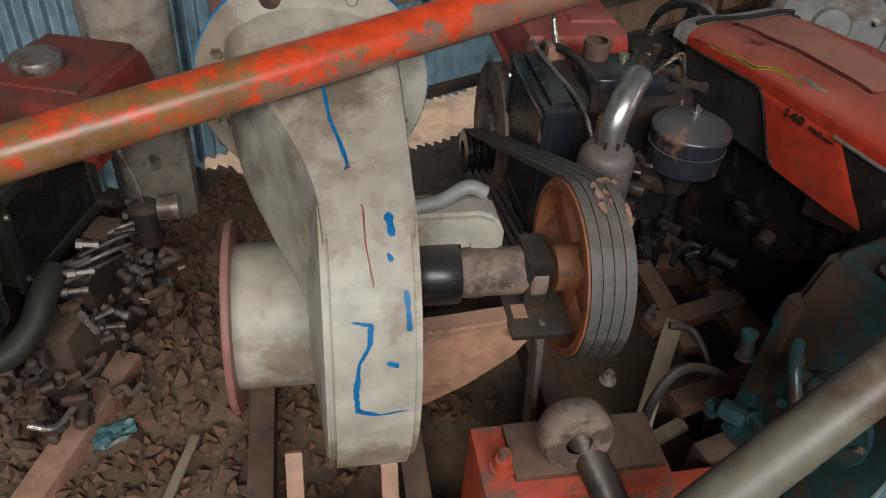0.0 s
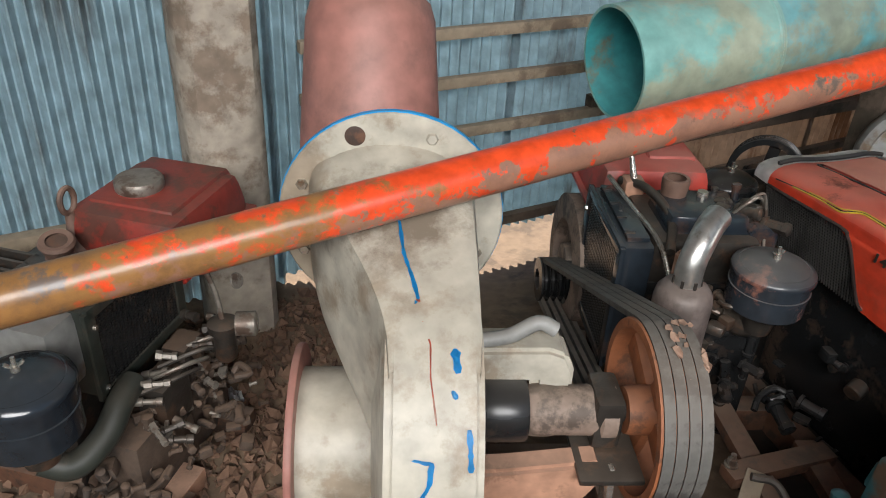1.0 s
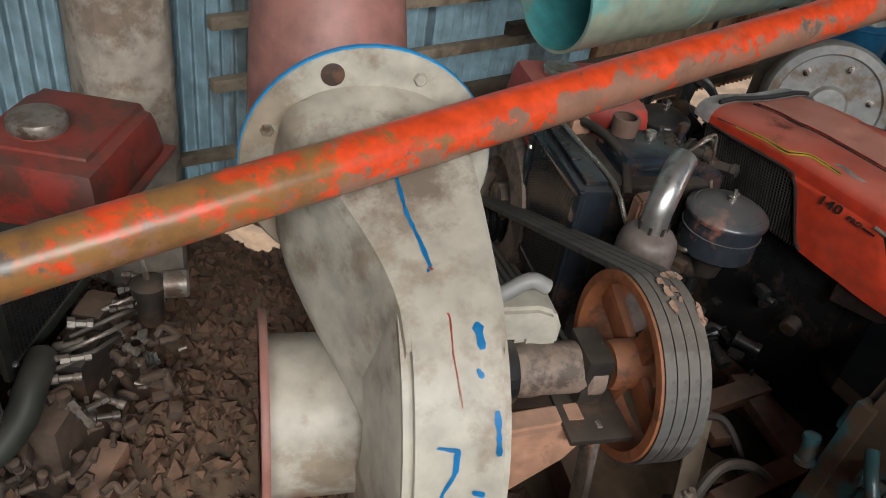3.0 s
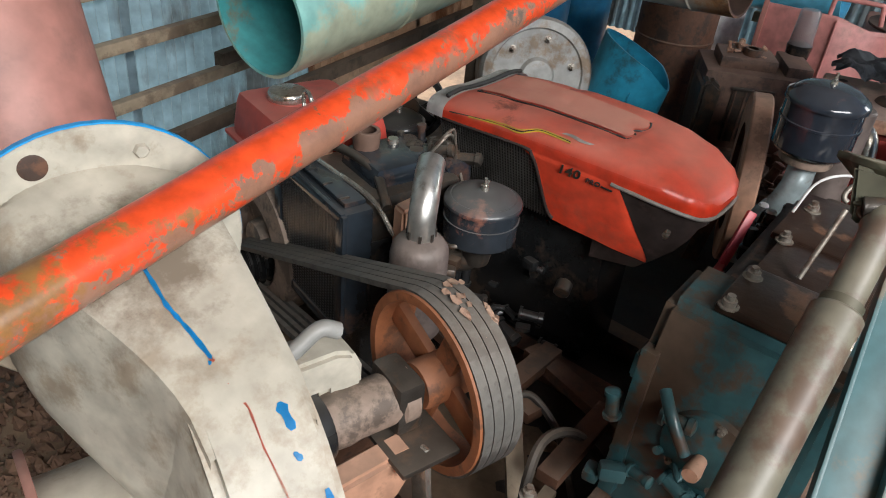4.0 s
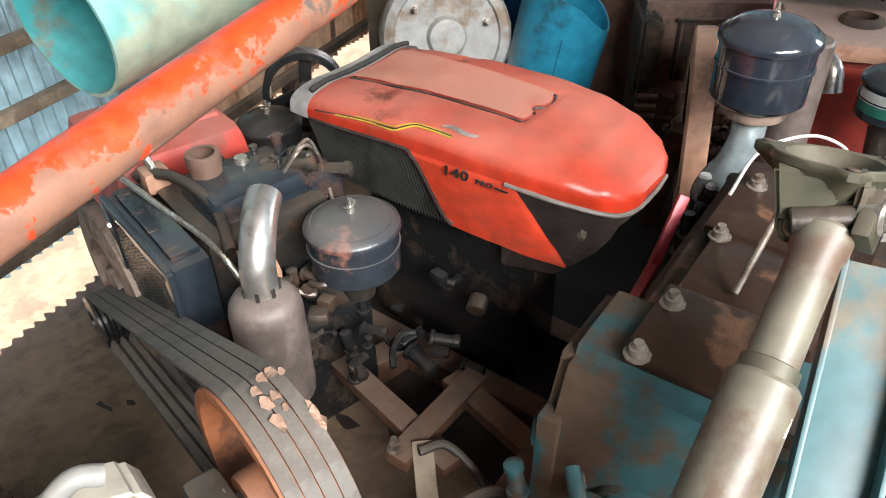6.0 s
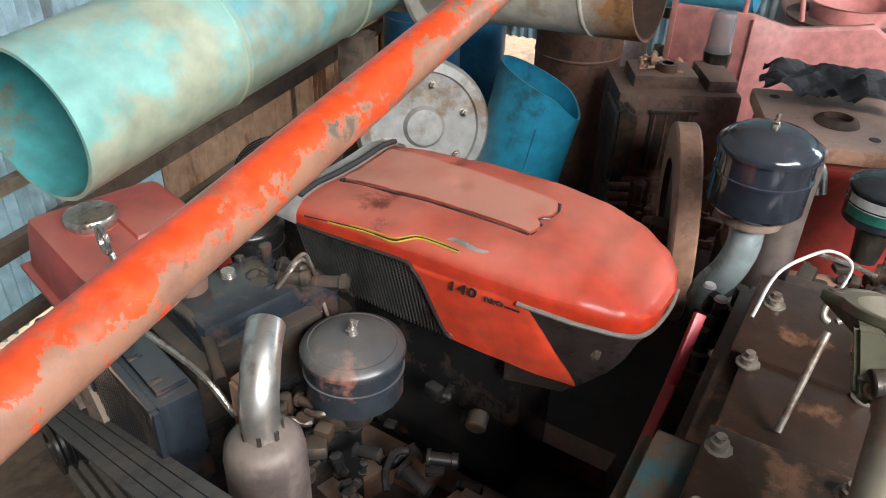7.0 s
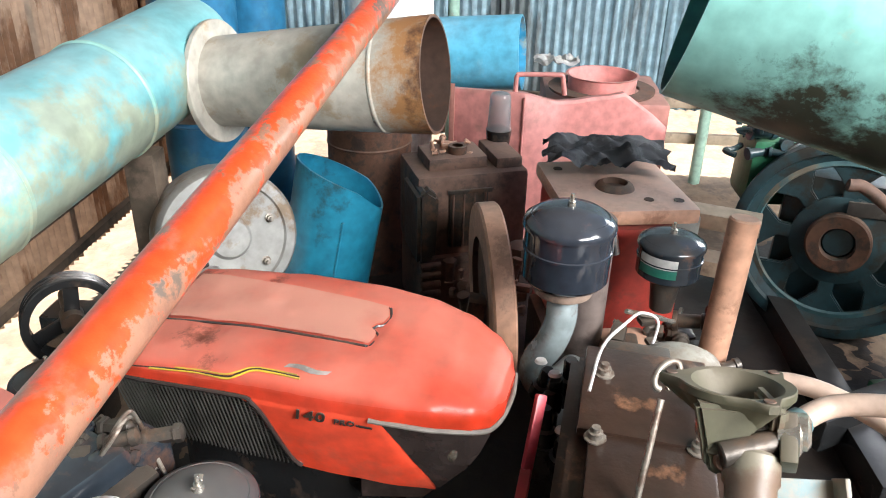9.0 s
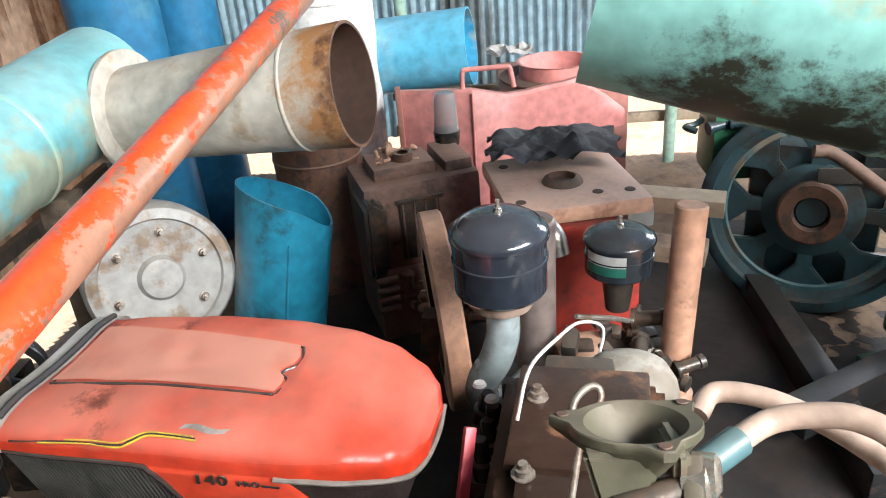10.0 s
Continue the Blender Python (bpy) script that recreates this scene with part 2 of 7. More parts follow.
DEBRIS = worn("earth_caked_iron", (0.09, 0.062, 0.045), (0.05, 0.04, 0.034), 0.45, 0.8, dust=0.5, size=16, bump=0.5, dust_color=(0.2, 0.125, 0.08))
RADIATOR_GREEN = worn("greenish_black_radiator", (0.03, 0.036, 0.03), (0.07, 0.06, 0.045), 0.4, 0.5, dust=0.3, size=9, bump=0.2, dust_color=(0.15, 0.13, 0.1))
DOME_GREY = worn("grey_green_cast_dome", (0.3, 0.31, 0.27), (0.18, 0.16, 0.13), 0.4, 0.5, dust=0.3, size=9, bump=0.15)
CLEANER_GREY = worn("dusty_slate_enamel", (0.018, 0.023, 0.032), (0.13, 0.06, 0.05), 0.3, 0.2, dust=0.2, size=7, bump=0.06, dust_color=(0.14, 0.14, 0.15))
INLET_GREY = worn("silver_blue_inlet_paint", (0.3, 0.36, 0.37), (0.2, 0.19, 0.17), 0.42, 0.35, 0.3, dust=0.3, size=8, bump=0.15)
CLEANER_RUSTY = worn("rust_flecked_enamel", (0.02, 0.027, 0.036), (0.24, 0.1, 0.07), 0.42, 0.32, dust=0.5, size=9, bump=0.1, dust_color=(0.2, 0.18, 0.16))
STEEL_DARK = worn("oily_dark_steel", (0.045, 0.04, 0.035), (0.1, 0.06, 0.04), 0.4, 0.45, 0.4, dust=0.25, size=14, bump=0.35)
IRON_BROWN = worn("dusty_brown_iron", (0.15, 0.085, 0.06), (0.07, 0.045, 0.035), 0.42, 0.75, dust=0.5, size=10, bump=0.4, dust_color=(0.32, 0.2, 0.15))
RUSTY = worn("rusted_iron", (0.12, 0.052, 0.028), (0.05, 0.028, 0.02), 0.4, 0.8, dust=0.3, size=14, bump=0.45)
RUST_ORANGE = worn("orange_rusted_pulley", (0.34, 0.115, 0.045), (0.15, 0.06, 0.03), 0.4, 0.75, dust=0.2, size=9, bump=0.3)
TAN_IRON = worn("tan_primed_iron", (0.5, 0.27, 0.175), (0.28, 0.15, 0.095), 0.35, 0.65, dust=0.3, size=8, bump=0.2)
CHROME = worn("galvanised_elbow", (0.6, 0.58, 0.54), (0.36, 0.32, 0.27), 0.35, 0.42, 0.85, dust=0.2, size=14, bump=0.08)
DULL_ZINC = worn("dull_dirty_zinc", (0.26, 0.235, 0.2), (0.12, 0.08, 0.06), 0.45, 0.5, 0.4, dust=0.35, size=24, bump=0.2)
BRIGHT = worn("zinc_plated_steel", (0.55, 0.52, 0.46), (0.3, 0.22, 0.15), 0.3, 0.35, 0.8, dust=0.15, size=30)
MUFFLER = worn("grey_brown_muffler_steel", (0.19, 0.15, 0.135), (0.12, 0.095, 0.085), 0.35, 0.6, 0.25, dust=0.2, size=7, bump=0.12)
OLIVE = worn("olive_drab_shaft_paint", (0.17, 0.158, 0.115), (0.12, 0.075, 0.05), 0.45, 0.5, 0.0, dust=0.25, size=7, bump=0.15)
OLIVE_DARK = worn("dark_olive_casting", (0.07, 0.07, 0.042), (0.04, 0.037, 0.025), 0.35, 0.6, 0.2, dust=0.3, size=9, bump=0.2)
RUBBER = worn("grey_worn_rubber", (0.1, 0.098, 0.09), (0.05, 0.048, 0.045), 0.45, 0.7, dust=0.3, size=16, bump=0.2)
BELT = worn("black_v_belt_rubber", (0.035, 0.033, 0.03), (0.08, 0.07, 0.06), 0.35, 0.6, dust=0.4, size=14, bump=0.2)
TORN = worn("torn_belt_canvas", (0.42, 0.26, 0.18), (0.4, 0.22, 0.15), 0.4, 0.9, dust=0.1, size=40, bump=0.5)
WHITE_TRIM = worn("pale_grey_trim", (0.66, 0.66, 0.65), (0.4, 0.38, 0.35), 0.2, 0.4, dust=0.3)
LIP_GREY = worn("dusty_grey_rubber_lip", (0.17, 0.15, 0.13), (0.1, 0.085, 0.075), 0.4, 0.6, dust=0.2)
WOOD = worn("weathered_timber", (0.33, 0.26, 0.18), (0.18, 0.13, 0.09), 0.4, 0.8, dust=0.3, size=6, bump=0.4)
WOOD_DARK = worn("dark_old_timber", (0.12, 0.085, 0.06), (0.06, 0.045, 0.03), 0.4, 0.85, dust=0.3, size=7, bump=0.4)
CONCRETE = worn("stained_concrete_post", (0.42, 0.36, 0.29), (0.25, 0.19, 0.14), 0.42, 0.9, dust=0.15, size=6, bump=0.5)
SHEET = worn("galvanised_corrugated_iron", (0.33, 0.44, 0.49), (0.2, 0.23, 0.24), 0.38, 0.48, 0.15, dust=0.08, size=4, bump=0.06, streak=0.25)
SHEET_RUST = worn("rusty_corrugated_iron", (0.33, 0.25, 0.19), (0.16, 0.09, 0.05), 0.45, 0.65, 0.2, dust=0.15, size=5, bump=0.1, streak=0.3)
SOIL = worn("trodden_soil", (0.19, 0.125, 0.08), (0.1, 0.068, 0.046), 0.5, 0.95, dust=0.3, size=7, bump=1.0, dust_color=(0.23, 0.16, 0.1))
SOIL_RED = worn("reddish_clod_soil", (0.18, 0.1, 0.062), (0.1, 0.058, 0.04), 0.4, 0.95, dust=0.3, size=20, bump=0.8, dust_color=(0.23, 0.135, 0.085))
# near-black: oily soil with the engines' shade painted into its colour
OIL_SHADE_SOIL = worn("oily_shaded_soil", (0.022, 0.016, 0.012), (0.012, 0.01, 0.008), 0.5, 0.75, dust=0.08, size=7, bump=0.8, dust_color=(0.06, 0.04, 0.03))
YELLOW = worn("yellow_stripe", (0.62, 0.42, 0.03), (0.4, 0.3, 0.05), 0.2, 0.5, dust=0.1)
CYAN_MARK = worn("blue_paint_mark", (0.015, 0.3, 0.66), (0.03, 0.35, 0.7), 0.2, 0.5, dust=0.0)
RED_MARK = worn("red_paint_mark", (0.55, 0.13, 0.08), (0.5, 0.3, 0.22), 0.4, 0.6, dust=0.0)
WHITE_SACK = worn("white_plastic_sack", (0.72, 0.72, 0.7), (0.6, 0.6, 0.58), 0.3, 0.6, dust=0.1)
HOSE = worn("pale_pink_hose", (0.46, 0.33, 0.26), (0.36, 0.25, 0.19), 0.3, 0.5, dust=0.2)
CLOTH = worn("grey_black_cloth", (0.06, 0.065, 0.07), (0.17, 0.18, 0.19), 0.5, 0.9, dust=0.3, size=8, bump=0.3, dust_color=(0.24, 0.24, 0.25))
GRILLE = worn("dusty_grille_plastic", (0.07, 0.067, 0.062), (0.035, 0.034, 0.032), 0.4, 0.45, dust=0.1)
GRILLE_BACK = worn("black_grille_backing", (0.008, 0.008, 0.009), (0.014, 0.013, 0.012), 0.3, 0.7, dust=0.0)
LAMP_BLACK = worn("smoked_lamp_lens", (0.035, 0.026, 0.024), (0.06, 0.04, 0.036), 0.25, 0.15, dust=0.04, bump=0.02)
LABEL_GREEN = worn("green_label", (0.03, 0.22, 0.16), (0.05, 0.28, 0.2), 0.3, 0.5, dust=0.1)
CLEAR = bpy.data.materials.new("clear_plastic")
CLEAR.use_nodes = True
CLEAR.node_tree.nodes["Principled BSDF"].inputs["Transmission Weight"].default_value = 0.85
CLEAR.node_tree.nodes["Principled BSDF"].inputs["Roughness"].default_value = 0.2


# ---- mesh builders ----
def frame_of(axis):
    z = Vector(axis).normalized()
    x = z.cross(Vector((0, 0, 1)))
    x = Vector((1, 0, 0)) if x.length < 1e-4 else x.normalized()
    return x, z.cross(x), z


def lathe(bm, profile, base, axis=(0, 0, 1), seg=28, squash=1.0):
    """Turn (radius, height) pairs about an axis."""
    x, y, z = frame_of(axis)
    rings = []
    for r, h in profile:
        c = Vector(base) + z * h
        if r < 1e-6:
            rings.append([bm.verts.new(c)])
        else:
            rings.append([bm.verts.new(c + (x * math.cos(2 * math.pi * i / seg) * squash + y * math.sin(2 * math.pi * i / seg)) * r) for i in range(seg)])
    for p, q in zip(rings, rings[1:]):
        for i in range(seg):
            j = (i + 1) % seg
            if len(p) == 1 and len(q) > 1:
                bm.faces.new((p[0], q[i], q[j]))
            elif len(q) == 1 and len(p) > 1:
                bm.faces.new((p[i], p[j], q[0]))
            elif len(p) > 1:
                bm.faces.new((p[i], p[j], q[j], q[i]))
    return bm


def rod(bm, a, b, r, seg=14, r2=None):
    a, b = Vector(a), Vector(b)
    h = (b - a).length
    r2 = r if r2 is None else r2
    e = min(r, r2, h) * 0.12
    return lathe(bm, [(0, 0), (r - e, 0), (r, e), (r2, h - e), (r2 - e, h), (0, h)], a, b - a, seg)


def smooth_path(pts, n=6):
    pts = [Vector(p) for p in pts]
    ext = [2 * pts[0] - pts[1]] + pts + [2 * pts[-1] - pts[-2]]
    out = []
    for i in range(1, len(ext) - 2):
        p0, p1, p2, p3 = ext[i - 1:i + 3]
        for k in range(n):
            t = k / n
            out.append(0.5 * (2 * p1 + (p2 - p0) * t + (2 * p0 - 5 * p1 + 4 * p2 - p3) * t * t + (3 * p1 - p0 - 3 * p2 + p3) * t ** 3))
    return out + [pts[-1]]


def tube(bm, pts, r, seg=10, n=6, radii=None):
    path = smooth_path(pts, n) if len(pts) > 2 else [Vector(p) for p in pts]
    up = Vector((0.13, 0.21, 0.97))
    rings = []
    for i, p in enumerate(path):
        d = (path[min(i + 1, len(path) - 1)] - path[max(i - 1, 0)]).normalized()
        x = d.cross(up)
        x = x.normalized() if x.length > 1e-4 else Vector((1, 0, 0))
        y = d.cross(x)
        up = -y if y.dot(up) < 0 else y
        up = up.normalized()
        x = d.cross(up).normalized()
        k = r if radii is None else radii[0] + (radii[1] - radii[0]) * i / (len(path) - 1)
        rings.append([bm.verts.new(p + (x * math.cos(2 * math.pi * j / seg) + up * math.sin(2 * math.pi * j / seg)) * k) for j in range(seg)])
    for p, q in zip(rings, rings[1:]):
        for j in range(seg):
            bm.faces.new((p[j], p[(j + 1) % seg], q[(j + 1) % seg], q[j]))
    bm.faces.new(rings[0][::-1])
    bm.faces.new(rings[-1])
    return bm


def block(bm, c, size, ex=(1, 0, 0), ez=(0, 0, 1), bevel=0.006, taper=1.0):
    """A bevelled box, by its centre, size and axes. taper narrows the top."""
    ex, ez = Vector(ex).normalized(), Vector(ez).normalized()
    ey = ez.cross(ex).normalized()
    ez = ex.cross(ey).normalized()
    c = Vector(c)
    t = bmesh.new()
    v = []
    for k in (-1, 1):
        s = taper if k > 0 else 1.0
        for i, j in ((-1, -1), (1, -1), (1, 1), (-1, 1)):
            v.append(t.verts.new(c + ex * i * size[0] / 2 * s + ey * j * size[1] / 2 * s + ez * k * size[2] / 2))
    for f in ((3, 2, 1, 0), (4, 5, 6, 7), (0, 1, 5, 4), (1, 2, 6, 5), (2, 3, 7, 6), (3, 0, 4, 7)):
        t.faces.new([v[i] for i in f])
    if bevel:
        bmesh.ops.bevel(t, geom=t.edges[:], offset=min(bevel, min(size) * 0.4), segments=2, affect="EDGES", profile=0.6)
    merge(bm, t)
    return bm


def merge(bm, other):
    me = bpy.data.meshes.new("tmp")
    other.to_mesh(me)
    other.free()
    bm.from_mesh(me)
    bpy.data.meshes.remove(me)


def beam(bm, a, b, w, h, up=(0, 0, 1), bevel=0.004):
    a, b = Vector(a), Vector(b)
    d = b - a
    u = Vector(up)
    ex = d.normalized()
    ez = (u - ex * u.dot(ex)).normalized()
    return block(bm, (a + b) / 2, (d.length, w, h), ex, ez, bevel)


def prism(bm, poly, o, ex, ey, depth, bevel=0.0):
    """Extrude a 2D outline lying in the plane o, ex, ey by depth on both sides of it."""
    o, ex, ey = Vector(o), Vector(ex).normalized(), Vector(ey).normalized()
    ez = ex.cross(ey)
    t = bmesh.new()
    f = [t.verts.new(o + ex * p + ey * q + ez * depth / 2) for p, q in poly]
    g = [t.verts.new(o + ex * p + ey * q - ez * depth / 2) for p, q in poly]
    t.faces.new(f)
    t.faces.new(g[::-1])
    for i in range(len(poly)):
        j = (i + 1) % len(poly)
        t.faces.new((f[j], f[i], g[i], g[j]))
    bmesh.ops.recalc_face_normals(t, faces=t.faces[:])
    if bevel:
        bmesh.ops.bevel(t, geom=[e for e in t.edges if e.calc_face_angle(0) > 0.6], offset=bevel, segments=2, affect="EDGES")
    merge(bm, t)
    return bm


def loft(bm, rings, cap=True):
    vs = [[bm.verts.new(p) for p in r] for r in rings]
    n = len(vs[0])
    for p, q in zip(vs, vs[1:]):
        for i in range(n):
            bm.faces.new((p[i], p[(i + 1) % n], q[(i + 1) % n], q[i]))
    if cap:
        bm.faces.new(vs[0][::-1])
        bm.faces.new(vs[-1])
    return bm


def thing(name, at, label, category, group="", kind=""):
    ob = new(name)
    ob.empty_display_size = 0.05
    ob.location = at
    return tagged(ob, label, category, group, kind)


def part(name, bm, material, parent, label=""):
    """Link a bmesh in world places as one mesh under a thing or a part of it."""
    root = parent
    while root.parent:
        root = root.parent
    bmesh.ops.recalc_face_normals(bm, faces=bm.faces[:])
    bmesh.ops.translate(bm, verts=bm.verts[:], vec=-root.location)
    me = bpy.data.meshes.new(name)
    bm.to_mesh(me)
    bm.free()
    me.polygons.foreach_set("use_smooth", [True] * len(me.polygons))
    me.set_sharp_from_angle(angle=radians(38))
    me.materials.append(material)
    ob = new(name, me)
    ob.parent = parent
    return tagged(ob, label)


def single(name, bm, material, label, category, group="", kind=""):
    """A thing of one mesh, with its origin at the middle of its foot."""
    bmesh.ops.recalc_face_normals(bm, faces=bm.faces[:])
    xs = [v.co for v in bm.verts]
    at = Vector((sum(v.x for v in xs) / len(xs), sum(v.y for v in xs) / len(xs), min(v.z for v in xs)))
    bmesh.ops.translate(bm, verts=bm.verts[:], vec=-at)
    me = bpy.data.meshes.new(name)
    bm.to_mesh(me)
    bm.free()
    me.polygons.foreach_set("use_smooth", [True] * len(me.polygons))
    me.set_sharp_from_angle(angle=radians(38))
    me.materials.append(material)
    ob = new(name, me)
    ob.location = at
    return tagged(ob, label, category, group, kind)


B = bmesh.new
GROUND = -0.1

# ---- setting ----
def ground_height(x, y):
    z = GROUND + 0.018 * noise.noise((x * 2.1, y * 2.1, 0)) + 0.010 * noise.noise((x * 7, y * 7, 3)) + 0.006 * noise.noise((x * 23, y * 23, 5))
    bank = max(0.0, 1 - ((x - 0.85) / 0.5) ** 2 - ((y - 1.25) / 0.4) ** 2)
    dip = min(1.0, max(0.0, (y - 1.55) / 0.3)) * min(1.0, max(0.0, (x - 0.6) / 0.12))
    return z + 0.05 * bank - 0.06 * dip + 0.05 * (1 - min(1.0, max(0.0, (x - 0.6) / 0.12))) * min(1.0, max(0.0, (y - 1.5) / 0.25)) * (x > -4)


def build_ground():
    bm = B()
    xs = [-400, -60, -12, -4] + [-2 + 0.03 * i for i in range(201)] + [5, 12, 60, 400]
    ys = [-400, -60, -12, -4] + [-1.4 + 0.03 * i for i in range(118)] + [3, 12, 60, 400]
    grid = [[bm.verts.new((x, y, ground_height(x, y))) for x in xs] for y in ys]
    for r, s in zip(grid, grid[1:]):
        for i in range(len(xs) - 1):
            bm.faces.new((r[i], r[i + 1], s[i + 1], s[i]))
    ob = single("ground", bm, SOIL, "brown trodden soil floor running out to open ground", "ground", kind="structure")
    return ob


build_ground()


# Sheet over the ground: oil-soaked soil plus painted shade between the engines.
def build_oil_shade_patch():
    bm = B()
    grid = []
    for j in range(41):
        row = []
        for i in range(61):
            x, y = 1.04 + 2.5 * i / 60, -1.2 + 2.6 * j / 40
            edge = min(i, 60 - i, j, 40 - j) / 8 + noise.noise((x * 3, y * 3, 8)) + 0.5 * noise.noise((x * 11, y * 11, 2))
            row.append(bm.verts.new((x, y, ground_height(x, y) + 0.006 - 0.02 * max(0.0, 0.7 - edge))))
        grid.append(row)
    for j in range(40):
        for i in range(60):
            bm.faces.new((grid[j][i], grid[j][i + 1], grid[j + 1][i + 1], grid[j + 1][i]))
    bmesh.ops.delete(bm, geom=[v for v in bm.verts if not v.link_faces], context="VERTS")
    single("oily_shaded_soil", bm, OIL_SHADE_SOIL, "black oil soaked soil sheet under the engines, their shade put into its colour", "soil", kind="structure")


build_oil_shade_patch()


def build_clods():
    rng = random.Random(4)
    bm = B()
    for k in range(5200):
        x, y = rng.uniform(-0.5, 0.8), rng.uniform(0.75, 1.85)
        if rng.random() < 0.25:
            x, y = rng.uniform(-0.2, 0.75), rng.uniform(1.2, 1.8)
        r = rng.choice((0.004, 0.006, 0.008, 0.012, 0.018, 0.024)) * rng.uniform(0.7, 1.3)
        c = Vector((x, y, ground_height(x, y) + r * 0.25))
        m = Matrix.Translation(c) @ Euler((rng.random() * 6, rng.random() * 6, rng.random() * 6)).to_matrix().to_4x4() @ Matrix.Diagonal((r, r * rng.uniform(0.5, 1), r * rng.uniform(0.35, 0.8), 1))
        vs = [bm.verts.new(m @ Vector(p) * 1.0) for p in ((1, 0, 0), (-1, 0, 0), (0, 1, 0), (0, -1, 0), (0, 0, 1), (0, 0, -1))]
        for a, b, c2 in ((0, 2, 4), (2, 1, 4), (1, 3, 4), (3, 0, 4), (2, 0, 5), (1, 2, 5), (3, 1, 5), (0, 3, 5)):
            bm.faces.new((vs[a], vs[b], vs[c2]))
    single("soil_clods", bm, SOIL_RED, "loose reddish clods and crumbs lying on the soil", "soil", kind="stuff")


build_clods()


def corrugated(bm, x0, x1, z0, z1, y, pitch=0.036, depth=0.007, axis="x", rough_foot=0.0, seed=1):
    """One sheet of corrugated iron, standing, with its waves across x or y."""
    rng = random.Random(seed)
    n = int((x1 - x0) / pitch * 8)
    cols = []
    for i in range(n + 1):
        x = x0 + (x1 - x0) * i / n
        off = depth * math.sin(2 * math.pi * x / pitch)
        zb = z0 + rough_foot * noise.noise((x * 6, seed, 0))
        cols.append([bm.verts.new((x, y + off, z)) if axis == "x" else bm.verts.new((y + off, x, z)) for z in (zb, (z0 + z1) / 2, z1)])
    for p, q in zip(cols, cols[1:]):
        for k in (0, 1):
            bm.faces.new((p[k], q[k], q[k + 1], p[k + 1]))
    fs = bm.faces[:]
    t = bmesh.ops.solidify(bm, geom=fs, thickness=0.0012)
    return bm


def sheet_part(parent, x0, x1, z0, z1, y, mat, axis="x", seed=1, pitch=0.036, foot=0.0):
    return part("corrugated_sheet", corrugated(B(), x0, x1, z0, z1, y, pitch, 0.0105, axis, foot, seed), mat, parent)


wall_north = thing("wall_north", (1.4, 1.92, GROUND), "blue-grey corrugated iron wall on timber rails", "wall", kind="structure")
for i in range(9):
    x0 = -2.6 + i * 0.78
    mat = SHEET if x0 < 1.35 else SHEET_RUST
    low = -0.06 if x0 < 0.3 else -0.025
    sheet_part(wall_north, x0, x0 + 0.8, low, 1.05 if x0 > 1.35 else 2.6, 1.92 + 0.004 * (i % 2), mat, seed=i, foot=0.02)
    if x0 > 1.35:
        sheet_part(wall_north, x0, x0 + 0.8, 1.0, 2.6, 1.93 + 0.004 * (i % 2), SHEET, seed=i + 20)
wall_east = thing("wall_east", (4.3, 0, GROUND), "pale corrugated iron end wall raised above the ground", "wall", kind="structure")
for i in range(7):
    sheet_part(wall_east, -1.9 + i * 0.58, -1.9 + i * 0.58 + 0.6, 0.23 if i < 3 else 0.05, 2.6, 4.3 + 0.004 * (i % 2), SHEET, "y", i + 40, 0.046)
wall_west = thing("wall_west", (-2.6, 0, GROUND), "corrugated iron end wall", "wall", kind="structure")
for i in range(6):
    sheet_part(wall_west, -1.9 + i * 0.65, -1.9 + i * 0.65 + 0.66, -0.05, 2.6, -2.6 + 0.004 * (i % 2), SHEET, "y", i + 60, 0.05)
# Added out of view: stops sunlit ground outside from filling the shadows.
bounce_wall_south = thing("bounce_wall_south", (0.9, -2.0, GROUND), "unseen low corrugated iron wall added in front to block light bounced off the ground", "wall", kind="structure")
for i in range(9):
    sheet_part(bounce_wall_south, -2.6 + i * 0.78, -2.6 + i * 0.78 + 0.8, GROUND - 0.02, 0.6, -2.0 + 0.004 * (i % 2), SHEET_RUST, seed=i + 80, pitch=0.076)
bm = B()
for i in range(9):
    corrugated(bm, -2.7 + i * 0.8, -2.7 + i * 0.8 + 0.8, -0.75, 2.1, 2.6 + 0.004 * (i % 2), 0.076, 0.009, "x", 0, i)
for v in bm.verts:
    v.co = Vector((v.co.x, v.co.z, v.co.y + 0.12 * (2.1 - v.co.z) / 4.7))
single("ceiling", bm, SHEET_RUST, "old corrugated iron roof", "ceiling", kind="structure")


def rail(a, b, w, h, mat=WOOD, label="thin weathered timber rail fixed across the wall"):
    return single("trim", beam(B(), a, b, w, h, bevel=0.005), mat, label, "rail", kind="structure")


for z in (0.695, 0.548, 0.387):
    rail((0.60, 1.872, z), (1.75, 1.872, z), 0.03, 0.034)
rail((-2.4, 1.872, 0.27), (0.28, 1.872, 0.27), 0.04, 0.05)
rail((0.5, 1.872, 0.195), (1.2, 1.872, 0.17), 0.03, 0.03)
rail((1.2, 1.88, 0.23), (4.2, 1.88, 0.23), 0.035, 0.05, WOOD_DARK, "dark timber rail fixed across the rusty wall")
rail((1.0, 1.885, 0.03), (4.2, 1.885, 0.05), 0.03, 0.035, WOOD_DARK, "dark timber rail fixed across the rusty wall")
rail((1.6, 1.88, 0.42), (4.2, 1.88, 0.45), 0.035, 0.045, WOOD_DARK, "dark timber rail fixed across the rusty wall")


